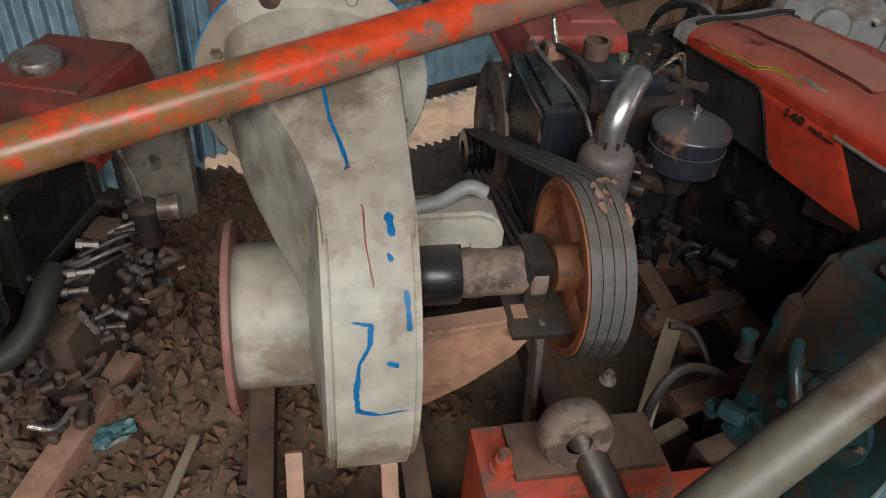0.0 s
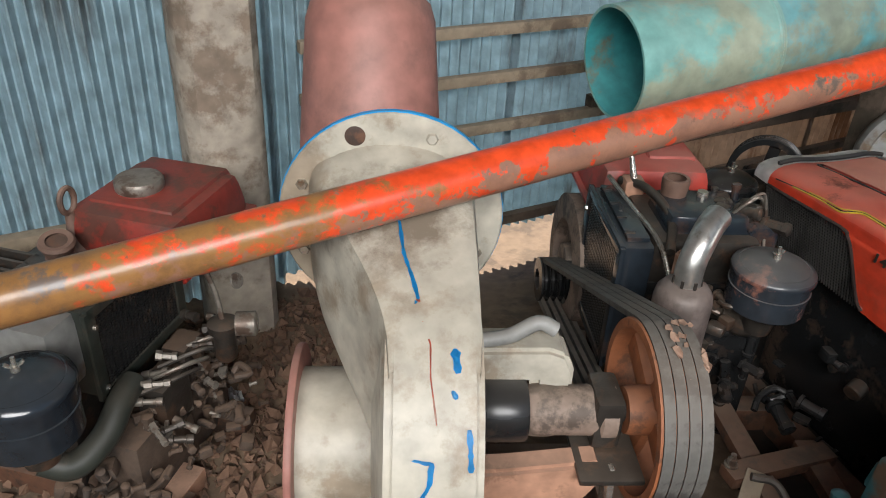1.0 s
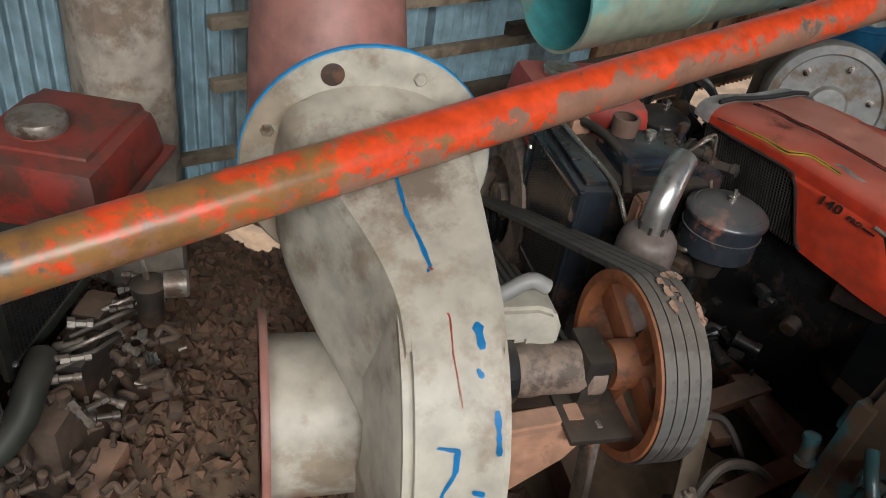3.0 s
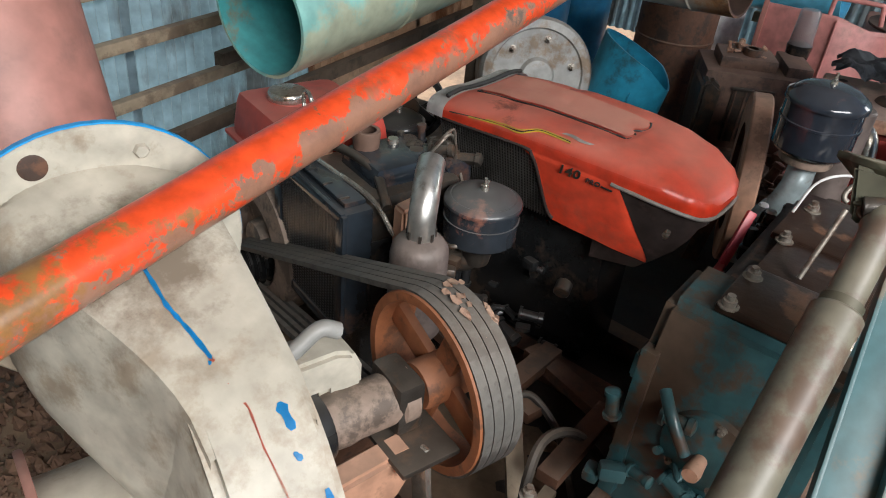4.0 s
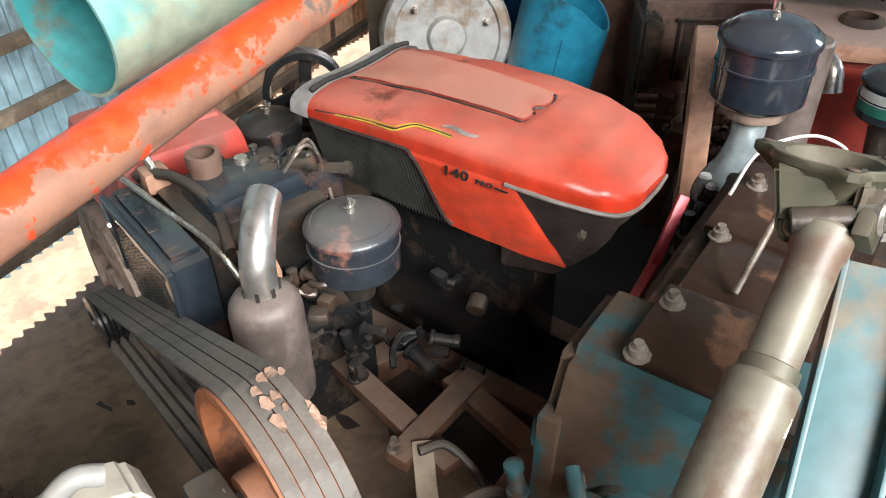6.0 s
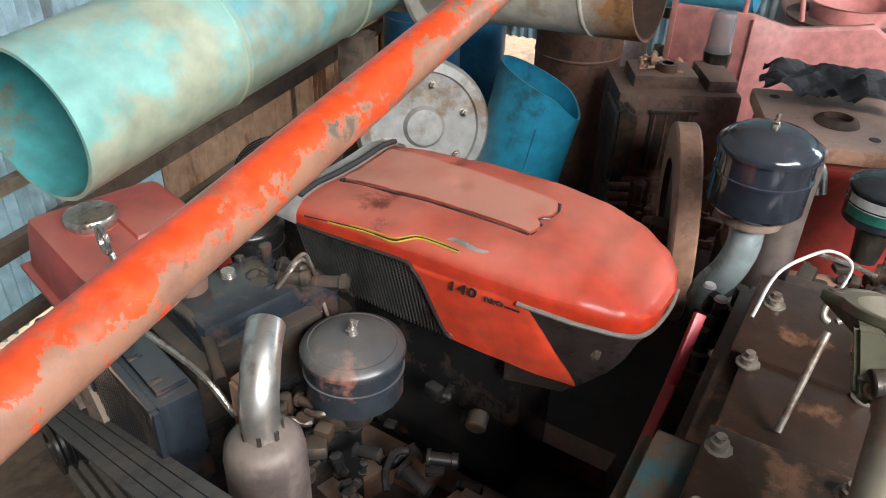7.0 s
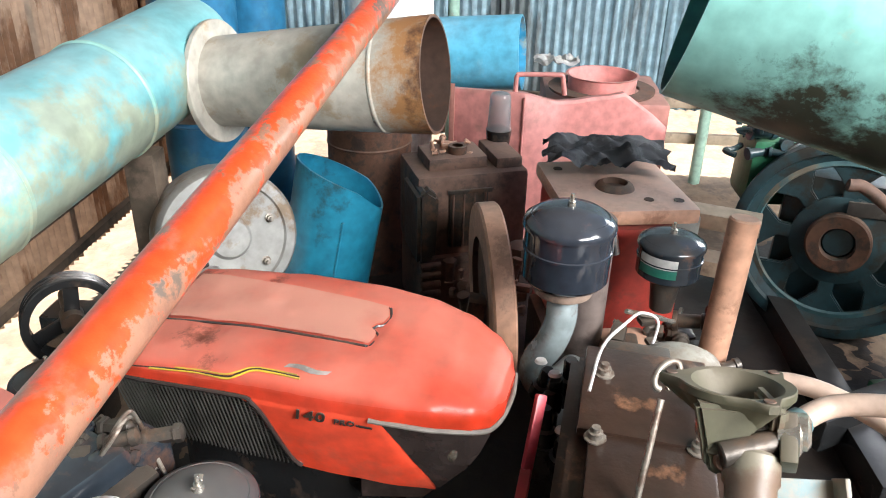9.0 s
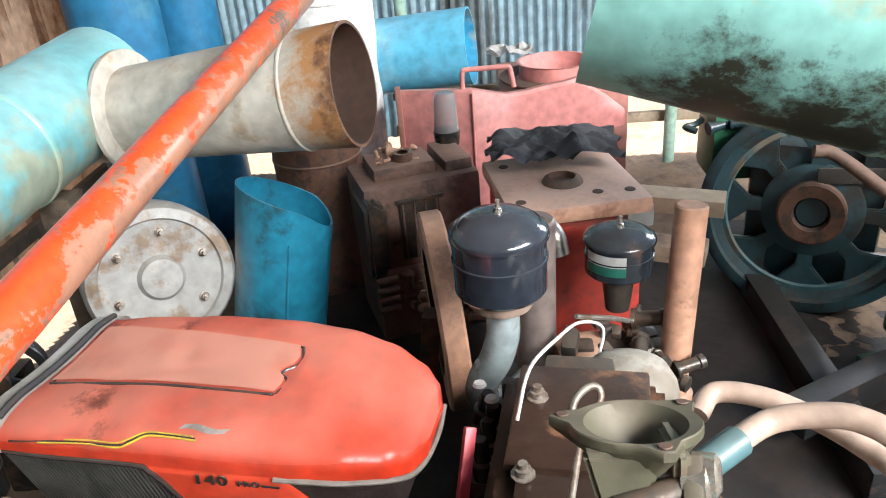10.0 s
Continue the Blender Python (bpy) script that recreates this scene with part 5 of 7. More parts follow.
# crimson lever bar beside the gearbox
def build_lever():
    th = thing("lever_bar", (1.42, 0.32, GROUND), "bent crimson painted flat lever bar standing by the gearbox", "lever")
    part("bar", beam(B(), (1.44, 0.315, 0.40), (1.512, 0.295, 0.505), 0.012, 0.02, up=(0.5, -0.8, 0)), PINK_RED, th)
    part("bar_lower", beam(B(), (1.20, 0.36, 0.30), (1.44, 0.315, 0.40), 0.012, 0.02, up=(0.2, -0.9, 0.3)), PINK_RED, th)
    part("foot_post", beam(B(), (1.2, 0.362, GROUND), (1.2, 0.362, 0.31), 0.02, 0.02), RUSTY, th)


build_lever()


# ---- gearbox and drive shaft ----
GX = Vector((0.985, -0.16, 0)).normalized()
GY = Vector((0.16, 0.985, 0)).normalized()
GO = Vector((1.06, 0.267, 0))


def GP(x, y, z):
    return GO + GX * x + GY * y + Vector((0, 0, z))


def bolt(parent, p, r=0.012, h=0.022, ax=(0, 0, 1), mat=DULL_ZINC):
    b = part("bolt", lathe(B(), [(r * 1.5, 0), (r * 1.5, h * 0.12), (r, h * 0.14), (r, h * 0.6), (r * 0.6, h * 0.62), (r * 0.6, h), (0, h)], p, ax, 10), mat, parent, "zinc bolt and nut")
    return b


def build_gearbox():
    th = thing("gearbox", GP(0.25, -0.1, GROUND), "blue-green cast gearbox with a rusty brown cover plate", "gearbox")
    prof = [(-0.055, 0.05), (-0.07, 0.3), (-0.055, 0.44), (-0.02, 0.525), (0.14, 0.528), (0.15, 0.47), (0.15, 0.05)]
    part("case", prism(B(), prof, GP(0, -0.06, 0), GX, (0, 0, 1), 0.31, 0.018), GREEN_BLUE, th, "blue-green painted case")
    part("end_case", prism(B(), [(0.14, 0.05), (0.14, 0.5), (0.58, 0.51), (0.6, 0.46), (0.6, 0.05)], GP(0, -0.07, 0), GX, (0, 0, 1), 0.26, 0.015), PLATE_BROWN, th)
    part("cover_plate", block(B(), GP(0.075, -0.075, 0.537), (0.16, 0.19, 0.02), GX, bevel=0.006), PLATE_BROWN, th, "oily brown cover plate")
    part("cover_plate", block(B(), GP(0.25, -0.08, 0.517), (0.2, 0.19, 0.014), GX, bevel=0.006), PLATE_BROWN, th, "rusty brown cover plate")
    part("cover_plate", block(B(), GP(0.46, -0.07, 0.522), (0.24, 0.21, 0.016), GX, bevel=0.006), PLATE_BROWN, th, "rusty brown cover plate")
    for x, y, z in ((0.0, 0.0, 0.545), (0.115, 0.0, 0.545), (0.01, -0.14, 0.545), (0.12, -0.15, 0.545), (0.328, 0.005, 0.525), (0.495, 0.0, 0.53), (0.34, -0.15, 0.525)):
        bolt(th, GP(x, y, z))
    face = part("round_cover", lathe(B(), [(0, 0.03), (0.05, 0.028), (0.06, 0.02), (0.078, 0.015), (0.082, 0.0), (0.082, -0.02)], GP(-0.06, -0.06, 0.3), -GX, 32), GREEN_BLUE, th)
    for k in range(5):
        a = 2 * math.pi * k / 5 + 0.5
        bolt(face, GP(-0.075, -0.06 + 0.068 * math.cos(a), 0.3 + 0.068 * math.sin(a)), 0.007, 0.012, -GX)
    part("knob", lathe(B(), [(0, 0.05), (0.014, 0.05), (0.016, 0.04), (0.012, 0.0)], GP(-0.085, -0.06, 0.3), -GX, 16), TAN_IRON, face, "tan knob")
    part("rib", prism(B(), [(-0.06, 0.42), (-0.0, 0.42), (-0.0, 0.39), (-0.07, 0.37)], GP(0, 0.09, 0), GX, (0, 0, 1), 0.03, 0.004), GREEN_BLUE, th)
    part("front_rib", beam(B(), GP(-0.07, 0.08, 0.1), GP(-0.055, 0.08, 0.44), 0.03, 0.03), GREEN_BLUE, th)
    part("back_bracket", block(B(), GP(0.62, -0.06, 0.46), (0.05, 0.12, 0.1), GX, bevel=0.012), STEEL_DARK, th)
    hk = part("eye_bolt", rod(B(), (1.25, 0.177, 0.53), (1.335, 0.145, 0.645), 0.005), DULL_ZINC, th, "pale steel eye bolt")
    hc = Vector((1.355, 0.137, 0.672))
    hx, hz = Vector((0.35, -0.9, 0.1)).normalized(), Vector((0.58, -0.2, 0.78)).normalized()
    part("eye_ring", tube(B(), [hc + hx * 0.02 * math.cos(t) + hz * 0.02 * math.sin(t) for t in [2 * math.pi * q / 12 - 1.4 for q in range(12)]], 0.005, 10, 3), DULL_ZINC, hk)
    rngg = random.Random(77)
    lumps(th, "casting", GREEN_BLUE, rngg, GP(-0.085, 0.02, 0.27), (0.015, 0.09, 0.12), 12, 0.015, 0.035)
    part("shift_lever", tube(B(), [GP(-0.09, 0.03, 0.4), GP(-0.12, 0.0, 0.38), GP(-0.13, -0.04, 0.33)], 0.011, 10), GREEN_BLUE, th)
    part("base_rail", beam(B(), GP(-0.12, 0.08, -0.02), GP(0.62, 0.08, -0.02), 0.06, 0.14), RUSTY, th)
    part("base_rail", beam(B(), GP(-0.12, -0.2, -0.02), GP(0.62, -0.2, -0.02), 0.06, 0.14), RUSTY, th)
    return th


build_gearbox()


def build_shaft():
    d = (Vector((1.09, 0.11, 0.75)) - Vector((0.9, 0.14, 0.61))).normalized()
    p = Vector((0.9, 0.14, 0.61)) + d * 0.13
    th = thing("drive_shaft", p - d * 0.95, "olive grey universal joint drive shaft propped on the gearbox", "drive shaft")
    part("outer_tube", lathe(B(), [(0, -0.95), (0.037, -0.95), (0.037, -0.055), (0.033, -0.05), (0, -0.05)], p, d, 36), OLIVE, th)
    part("inner_tube", lathe(B(), [(0.0, -0.06), (0.026, -0.06), (0.026, 0.085), (0.029, 0.09), (0.03, 0.115), (0.025, 0.12), (0, 0.12)], p, d, 32), OLIVE, th, "bright worn inner tube")
    part("seal_ring", lathe(B(), [(0.026, -0.052), (0.03, -0.05), (0.03, -0.035), (0.026, -0.033)], p, d, 32), OLIVE_DARK, th)
    x, y, z = frame_of(d)
    part("balance_tab", block(B(), p - d * 0.11 + (Vector((0.3, -0.75, 0.2)).normalized()) * 0.039, (0.022, 0.03, 0.006), d, Vector((0.3, -0.75, 0.2)), 0.002), BRIGHT, th, "welded steel tab")
    c = p + d * 0.15
    yk = Vector((1.0, -0.25, 0.25)).normalized()
    side = d.cross(yk).normalized()
    for s in (-1, 1):
        part("yoke_ear", beam(B(), c - d * 0.04 + side * s * 0.036, c + d * 0.014 + side * s * 0.036, 0.045, 0.018, up=side), OLIVE_DARK, th)
        part("bearing_cap", lathe(B(), [(0, 0.012), (0.014, 0.012), (0.02, 0.008), (0.021, -0.012), (0, -0.012)], c + side * s * 0.046, side * s, 24), BRIGHT, th, "pale bearing cap")
    part("cross", rod(B(), c - side * 0.045, c + side * 0.045, 0.013), STEEL_DARK, th)
    return th


build_shaft()


def build_flange_yoke():
    """Dished three-lug flange lying on the joint."""
    c = Vector((1.157, 0.118, 0.808))
    th = thing("flange_yoke", c - Vector((0, 0, 0.15)), "dark olive cast flange yoke with three bolt lugs", "flange")
    tilt = Matrix.Translation((0, 0, 0.15)) @ Matrix.Rotation(radians(17), 4, "Y") @ Matrix.Diagonal((0.7, 0.7, 0.7, 1)) @ Matrix.Translation((0, 0, -0.15))
    outline = []
    for i in range(48):
        a = 2 * math.pi * i / 48
        r = 0.083 + 0.03 * max(0, math.cos(3 * (a - 1.25))) ** 5
        outline.append((r * math.cos(a) * 0.92, r * math.sin(a) * 1.08))
    def ring(scale, z):
        return [c + Vector((x * scale, y * scale, z)) for x, y in outline]
    def circ(r, z, n=48):
        return [c + Vector((r * math.cos(2 * math.pi * i / n), r * math.sin(2 * math.pi * i / n), z)) for i in range(n)]
    part("flange_plate", loft(B(), [circ(0.03, -0.05), circ(0.062, -0.012), circ(0.07, 0.0), ring(0.98, 0.002), ring(1.0, 0.0), ring(1.0, -0.012), ring(0.97, -0.015), circ(0.05, -0.06), circ(0.04, -0.11), circ(0.0405, -0.13)]), OLIVE_DARK, th)
    for k in range(3):
        a = 1.25 + 2 * math.pi * k / 3
        part("lug_hole", lathe(B(), [(0.0, 0.0045), (0.0085, 0.0045), (0.0095, 0.003)], c + Vector((0.094 * math.cos(a) * 0.92, 0.094 * math.sin(a) * 1.08, 0)), (0, 0, 1), 16), RUST_IN, th)
    part("fork_arm", prism(B(), [(-0.06, 0.0), (0.05, 0.0), (0.034, -0.06), (0.024, -0.105), (0.0, -0.118), (-0.024, -0.105), (-0.036, -0.06)], c + Vector((-0.055, 0.03, -0.014)), (0, 1, 0), (-0.05, 0, 1), 0.03, 0.007), OLIVE_DARK, th, "dark olive fork arm")
    part("pin_hole", lathe(B(), [(0, 0.004), (0.014, 0.004), (0.017, 0.0)], c + Vector((-0.07, 0.03, -0.1)), (-1, 0, 0.05), 18), RUSTY, th)
    part("fork_arm", prism(B(), [(-0.05, 0.0), (0.06, 0.0), (0.03, -0.07), (0.012, -0.115), (-0.02, -0.115), (-0.035, -0.07)], c + Vector((-0.03, -0.045, -0.012)), (1, 0, 0), (0, 0.05, 1), 0.022, 0.007), OLIVE, th, "worn bright fork arm")
    part("cross_cap", lathe(B(), [(0, 0.014), (0.02, 0.014), (0.028, 0.01), (0.028, -0.02), (0, -0.02)], c + Vector((-0.06, -0.07, -0.06)), (-0.35, -0.9, 0.1), 28), BRIGHT, th, "pale round bearing cap")
    part("journal", rod(B(), c + Vector((-0.075, 0.04, -0.09)), c + Vector((-0.06, -0.06, -0.065)), 0.02), STEEL_DARK, th)
    for o in th.children:
        o.data.transform(tilt)
    return th


build_flange_yoke()


def build_teal_beam():
    a, b = Vector((0.70, 0.035, 0.28)), Vector((1.115, 0.045, 0.715))
    th = thing("teal_channel", a, "dusty blue-green painted steel channel leaning on the gearbox", "steel channel")
    d = (b - a).normalized()
    side = Vector((0.1, -1, 0)).normalized()
    n = d.cross(side).normalized()
    a2 = a - d * 0.52
    for nm, off, w, h in (("web", 0, 0.085, 0.005), ("flange_strip", 0.04, 0.006, 0.03), ("flange_strip", -0.04, 0.006, 0.03)):
        bm = beam(B(), a2 + side * off + n * (0.0 if nm == "web" else -0.014), b + side * off + n * (0.0 if nm == "web" else -0.014), w, h, up=n, bevel=0.0015)
        part(nm, bm, BEAM_TEAL, th)


build_teal_beam()

# hoses lying by the gearbox
single("hose", tube(B(), [(1.3, -0.02, 0.635), (1.336, -0.082, 0.647), (1.328, -0.133, 0.663), (1.308, -0.178, 0.671), (1.275, -0.22, 0.655), (1.24, -0.3, 0.56), (1.25, -0.42, 0.3), (1.3, -0.5, 0.02), (1.4, -0.6, -0.075)], 0.016, 14), HOSE, "pale pink-grey rubber hose curving to the floor", "hose", "hoses")
single("hose", tube(B(), [(1.41, -0.02, 0.6), (1.444, -0.051, 0.61), (1.427, -0.11, 0.613), (1.392, -0.168, 0.603), (1.349, -0.213, 0.592), (1.31, -0.25, 0.57), (1.3, -0.36, 0.4), (1.36, -0.45, 0.05), (1.46, -0.6, -0.075)], 0.015, 14), HOSE, "pale pink-grey rubber hose curving to the floor", "hose", "hoses")
single("hose_clamp", rod(B(), (1.285, 0.005, 0.628), (1.315, -0.045, 0.641), 0.02), BEAM_TEAL, "pale blue hose clamp sleeve", "clamp")


def build_fuel_pump():
    th = thing("fuel_pump", (1.61, 0.25, GROUND), "glossy black injector pump with pale plastic caps", "pump")
    rng = random.Random(14)
    part("pump_body", block(B(), (1.6, 0.25, 0.13), (0.14, 0.1, 0.46), (1, -0.2, 0), bevel=0.015), BLACK, th)
    for k in range(7):
        q = Vector((1.5 + 0.034 * k, 0.255 + 0.03 * math.sin(k * 2.3), 0.36 + 0.02 * (k % 3)))
        b = part("delivery_valve", lathe(B(), [(0, 0.075), (0.011, 0.075), (0.014, 0.07), (0.014, 0.035), (0.02, 0.03), (0.02, 0.0), (0, -0.01)], q, (rng.uniform(-0.3, 0.3), rng.uniform(-0.3, 0.1), 1), 14), BLACK, th)
        if k % 2 == 0:
            part("cap", lathe(B(), [(0, 0.006), (0.01, 0.006), (0.013, 0.0), (0, -0.002)], q + Vector((0, 0, 0.078)), (0.1, 0, 1), 14), WHITE_TRIM, b, "pale plastic cap")


build_fuel_pump()


# ---- rusty frame on the ground between the engines ----
def build_frame():
    th = thing("rusty_frame", (1.2, 0.6, GROUND), "rusty angle iron engine frame lying on the soil", "frame")
    z = 0.06
    for a, b in (((1.32, 0.98, z), (1.14, 0.56, z)), ((1.1, 0.66, z + 0.01), (1.36, 0.61, z + 0.01)), ((1.34, 0.66, z), (1.2, 0.36, z)), ((1.24, 0.43, z + 0.01), (0.98, 0.47, z + 0.01))):
        part("angle_bar", beam(B(), a, b, 0.05, 0.03), RUSTY, th)
    for x, y in ((1.31, 0.95), (1.22, 0.4), (1.0, 0.47)):
        part("leg", beam(B(), (x, y, GROUND - 0.02), (x, y, z), 0.04, 0.04), RUSTY, th)
    for p in ((1.11, 0.665, z + 0.035), (1.245, 0.43, z + 0.035)):
        bolt(th, p, 0.01, 0.03)
    return th


build_frame()
th = thing("timber_prop", (1.05, 0.56, GROUND), "pale split timber prop leaning under the frame", "timber")
part("plank", beam(B(), (0.9, 0.47, -0.08), (1.15, 0.63, 0.09), 0.04, 0.02), WOOD, th)
part("plank", beam(B(), (0.88, 0.5, -0.085), (1.05, 0.47, -0.03), 0.03, 0.02), WOOD, th)
single("rubber_strap", tube(B(), [(0.93, 0.49, -0.05), (0.95, 0.50, 0.08), (1.02, 0.5, 0.13), (1.1, 0.46, 0.1), (1.16, 0.4, 0.0), (1.18, 0.36, -0.09)], 0.011, 8), BELT, "black rubber strap looped over the frame", "strap")
single("rubber_strap", tube(B(), [(1.12, 0.62, 0.1), (1.16, 0.58, 0.09), (1.15, 0.5, 0.02), (1.08, 0.42, -0.08)], 0.009, 8), BELT, "black rubber strap looped over the frame", "strap")


# orange bearing block in the foreground
def build_bearing_block():
    th = thing("bearing_stand", PF(0.37, 0.62, GROUND), "orange painted stand carrying a greasy shaft bearing", "bearing stand")
    part("stand", block(B(), PF(0.37, 0.615, 0.1), (0.3, 0.14, 0.34), PA, bevel=0.01), STAND_ORANGE, th, "orange painted box stand")
    part("top_plate", block(B(), PF(0.39, 0.625, 0.276), (0.24, 0.1, 0.014), PA, bevel=0.004), RUSTY, th)
    part("bearing", lathe(B(), [(0.02, 0), (0.05, 0), (0.056, 0.008), (0.056, 0.04), (0.05, 0.048), (0.02, 0.048)], PF(0.36, 0.63, 0.335), -PB + Vector((0, 0, 0.1)), 36), FLAKED, th, "greasy tan bearing ring")
    part("shaft", rod(B(), PF(0.36, 0.66, 0.34), PF(0.45, 0.4, 0.2), 0.026), STEEL_DARK, th, "dark greasy shaft")
    bolt(th, PF(0.255, 0.6, 0.275), 0.014, 0.04, mat=STAND_ORANGE)
    bolt(th, PF(0.42, 0.66, 0.385), 0.009, 0.02)
    part("lower_rail", beam(B(), PF(0.5, 0.66, 0.05), PF(0.85, 0.68, 0.03), 0.05, 0.06), STAND_ORANGE, th)
    return th


build_bearing_block()


# ---- engine by the wall on the far side of the pump ----
def build_engine_e():
    th = thing("diesel_engine", (0.02, 1.5, GROUND), "old diesel engine with dull red tank near the wall", "engine", "diesel engines")
    ex = Vector((0.67, 0.74, 0)).normalized()
    bk = Vector((-ex.y, ex.x, 0))
    o = Vector((-0.03, 1.285, 0.2))

    def at(a, b, z):
        """a along the radiator, b out in front of it, z up."""
        return Vector((o.x, o.y, 0)) + ex * a - bk * b + Vector((0, 0, z))

    radiator(th, o, ex, (0, 0, 1), 0.3, 0.07, 0.21, RADIATOR_GREEN)
    c = Vector((0.155, 1.475, 0.5))
    tank = part("fuel_tank", block(B(), c, (0.3, 0.27, 0.1), ex, bevel=0.03, taper=0.88), TANK_DULL, th, "dull red pressed steel fuel tank")
    part("tank_ledge", block(B(), c + Vector((0, 0, -0.045)), (0.315, 0.285, 0.012), ex, bevel=0.005), TANK_DULL, tank)
    part("tank_step", block(B(), c + ex * 0.02 + Vector((0, 0, 0.045)), (0.24, 0.2, 0.022), ex, bevel=0.01, taper=0.92), TANK_DULL, tank)
    cap = Vector((0.125, 1.475, 0.55))
    part("filler_neck", lathe(B(), [(0.052, 0), (0.044, 0.012), (0.038, 0.014)], cap, (0, 0, 1), 30), TANK_DULL, tank)
    part("tank_cap", lathe(B(), [(0.036, 0.006), (0.047, 0.008), (0.049, 0.012), (0.049, 0.026), (0.046, 0.031), (0.036, 0.033), (0, 0.034)], cap, (0, 0, 1), 36), DULL_ZINC, tank, "dull zinc screw cap")
    part("tank_bracket", prism(B(), [(0.0, 0.0), (0.07, 0.0), (0.08, 0.16), (0.0, 0.17)], at(0.31, 0.0, 0.28), ex, (0, 0, 1), 0.03, 0.006), TANK_RED, th, "bright red tank bracket")
    part("crankcase", block(B(), at(0.16, -0.2, 0.12), (0.34, 0.24, 0.48), ex, bevel=0.02), STEEL_DARK, th, "oily dark crankcase")
    part("grey_cover", block(B(), at(-0.03, -0.1, 0.33), (0.1, 0.16, 0.16), ex, bevel=0.025), GREY_PAINT, th, "grey green pressed cover")
    for k in range(5):
        part("cooling_fin", block(B(), at(-0.06 + 0.03 * k, -0.22, 0.43), (0.008, 0.2, 0.1), ex, bevel=0.002), STEEL_DARK, th)
    part("filler_neck", lathe(B(), [(0.02, 0.05), (0.03, 0.052), (0.034, 0.045), (0.022, 0.01), (0.03, 0.0), (0.04, -0.02)], (-0.045, 1.39, 0.475), (0, -0.25, 1), 24), IRON_BROWN, th, "rusty open filler neck")
    part("neck_bore", lathe(B(), [(0, 0.044), (0.021, 0.044), (0.021, 0.04)], (-0.045, 1.39, 0.475), (0, -0.25, 1), 20), RUST_IN, th)
    e = Vector((-0.012, 1.45, 0.566))
    eye = part("lifting_eye", tube(B(), [e + ex * 0.02 * math.cos(t) + Vector((0, 0, 0.026 * math.sin(t))) for t in [2 * math.pi * i / 12 for i in range(13)]], 0.006, 8, 2), IRON_BROWN, th)
    part("eye_foot", lathe(B(), [(0.035, 0), (0.014, 0.03), (0.009, 0.075)], e - Vector((0, 0, 0.1)), (0, 0, 1), 16), IRON_BROWN, eye)
    part("rocker_arm_cover", block(B(), at(0.0, -0.1, 0.46), (0.16, 0.08, 0.04), ex, bevel=0.01), STEEL_DARK, th)
    # pump gear hanging in front of the radiator foot
    part("pump_block", block(B(), at(0.1, 0.07, 0.14), (0.1, 0.07, 0.12), ex, bevel=0.012), STEEL_DARK, th)
    part("pump_block", block(B(), at(0.2, 0.06, 0.17), (0.08, 0.06, 0.1), ex, bevel=0.012), DEBRIS, th)
    part("gear_case", block(B(), at(0.14, 0.03, 0.02), (0.36, 0.12, 0.2), ex, bevel=0.02), DEBRIS, th, "earth-caked gear case")
    rng = random.Random(5)
    for k in range(22):
        p = at(rng.uniform(0.0, 0.3), rng.uniform(0.03, 0.12), rng.uniform(0.1, 0.25))
        d = (-bk * rng.uniform(0.5, 1.0) + ex * rng.uniform(-0.5, 0.6) + Vector((0, 0, rng.uniform(-0.2, 0.25)))).normalized()
        r = rng.uniform(0.005, 0.009)
        ln = rng.uniform(0.03, 0.06)
        part("fuel_fitting", lathe(B(), [(0, 0), (r * 1.5, 0), (r * 1.5, ln * 0.3), (r, ln * 0.33), (r, ln * 0.75), (r * 1.35, ln * 0.77), (r * 1.35, ln), (r * 0.5, ln * 1.02), (0, ln)], p, d, rng.choice((6, 12))), DULL_ZINC if k % 3 else STEEL_DARK, th)
    for k in range(4):
        part("fuel_pipe", tube(B(), [at(0.02 + 0.05 * k, 0.05, 0.2), at(0.06 + 0.05 * k, 0.12, 0.23), at(0.14 + 0.04 * k, 0.13, 0.2), at(0.2 + 0.04 * k, 0.09, 0.14)], 0.005, 8), DULL_ZINC if k % 2 else BELT, th)
    lumps(th, "casting", DEBRIS, rng, at(0.14, 0.08, 0.06), (0.12, 0.1, 0.09), 44, 0.012, 0.03)
    lumps(th, "casting", DEBRIS, rng, at(-0.08, 0.06, 0.02), (0.1, 0.09, 0.07), 30, 0.012, 0.034)
    lumps(th, "small_fitting", DULL_ZINC, rng, at(0.16, 0.09, 0.13), (0.12, 0.1, 0.05), 22, 0.007, 0.016)
    lumps(th, "small_fitting", DEBRIS, rng, at(0.3, 0.08, 0.06), (0.08, 0.09, 0.08), 22, 0.01, 0.026)
    cup = Vector((0.225, 1.3, 0.27))
    part("fuel_filter", lathe(B(), [(0, -0.06), (0.018, -0.06), (0.024, -0.05), (0.024, 0.012), (0.032, 0.016), (0.033, 0.035), (0.022, 0.042), (0, 0.044)], cup, (0, 0, 1), 24), STEEL_DARK, th, "dark fuel filter bowl")
    part("union", lathe(B(), [(0.014, 0.0), (0.026, 0.0), (0.027, 0.04), (0.022, 0.044), (0.012, 0.044), (0.012, 0.02)], cup + Vector((0.025, -0.01, 0.03)), (0.9, -0.35, 0), 20), DULL_ZINC, th, "dull zinc union")
    part("throttle_rod", tube(B(), [cup + Vector((0, 0, 0.03)), cup + Vector((-0.005, 0.02, 0.1)), cup + Vector((-0.03, 0.05, 0.2))], 0.006, 8), DULL_ZINC, th)
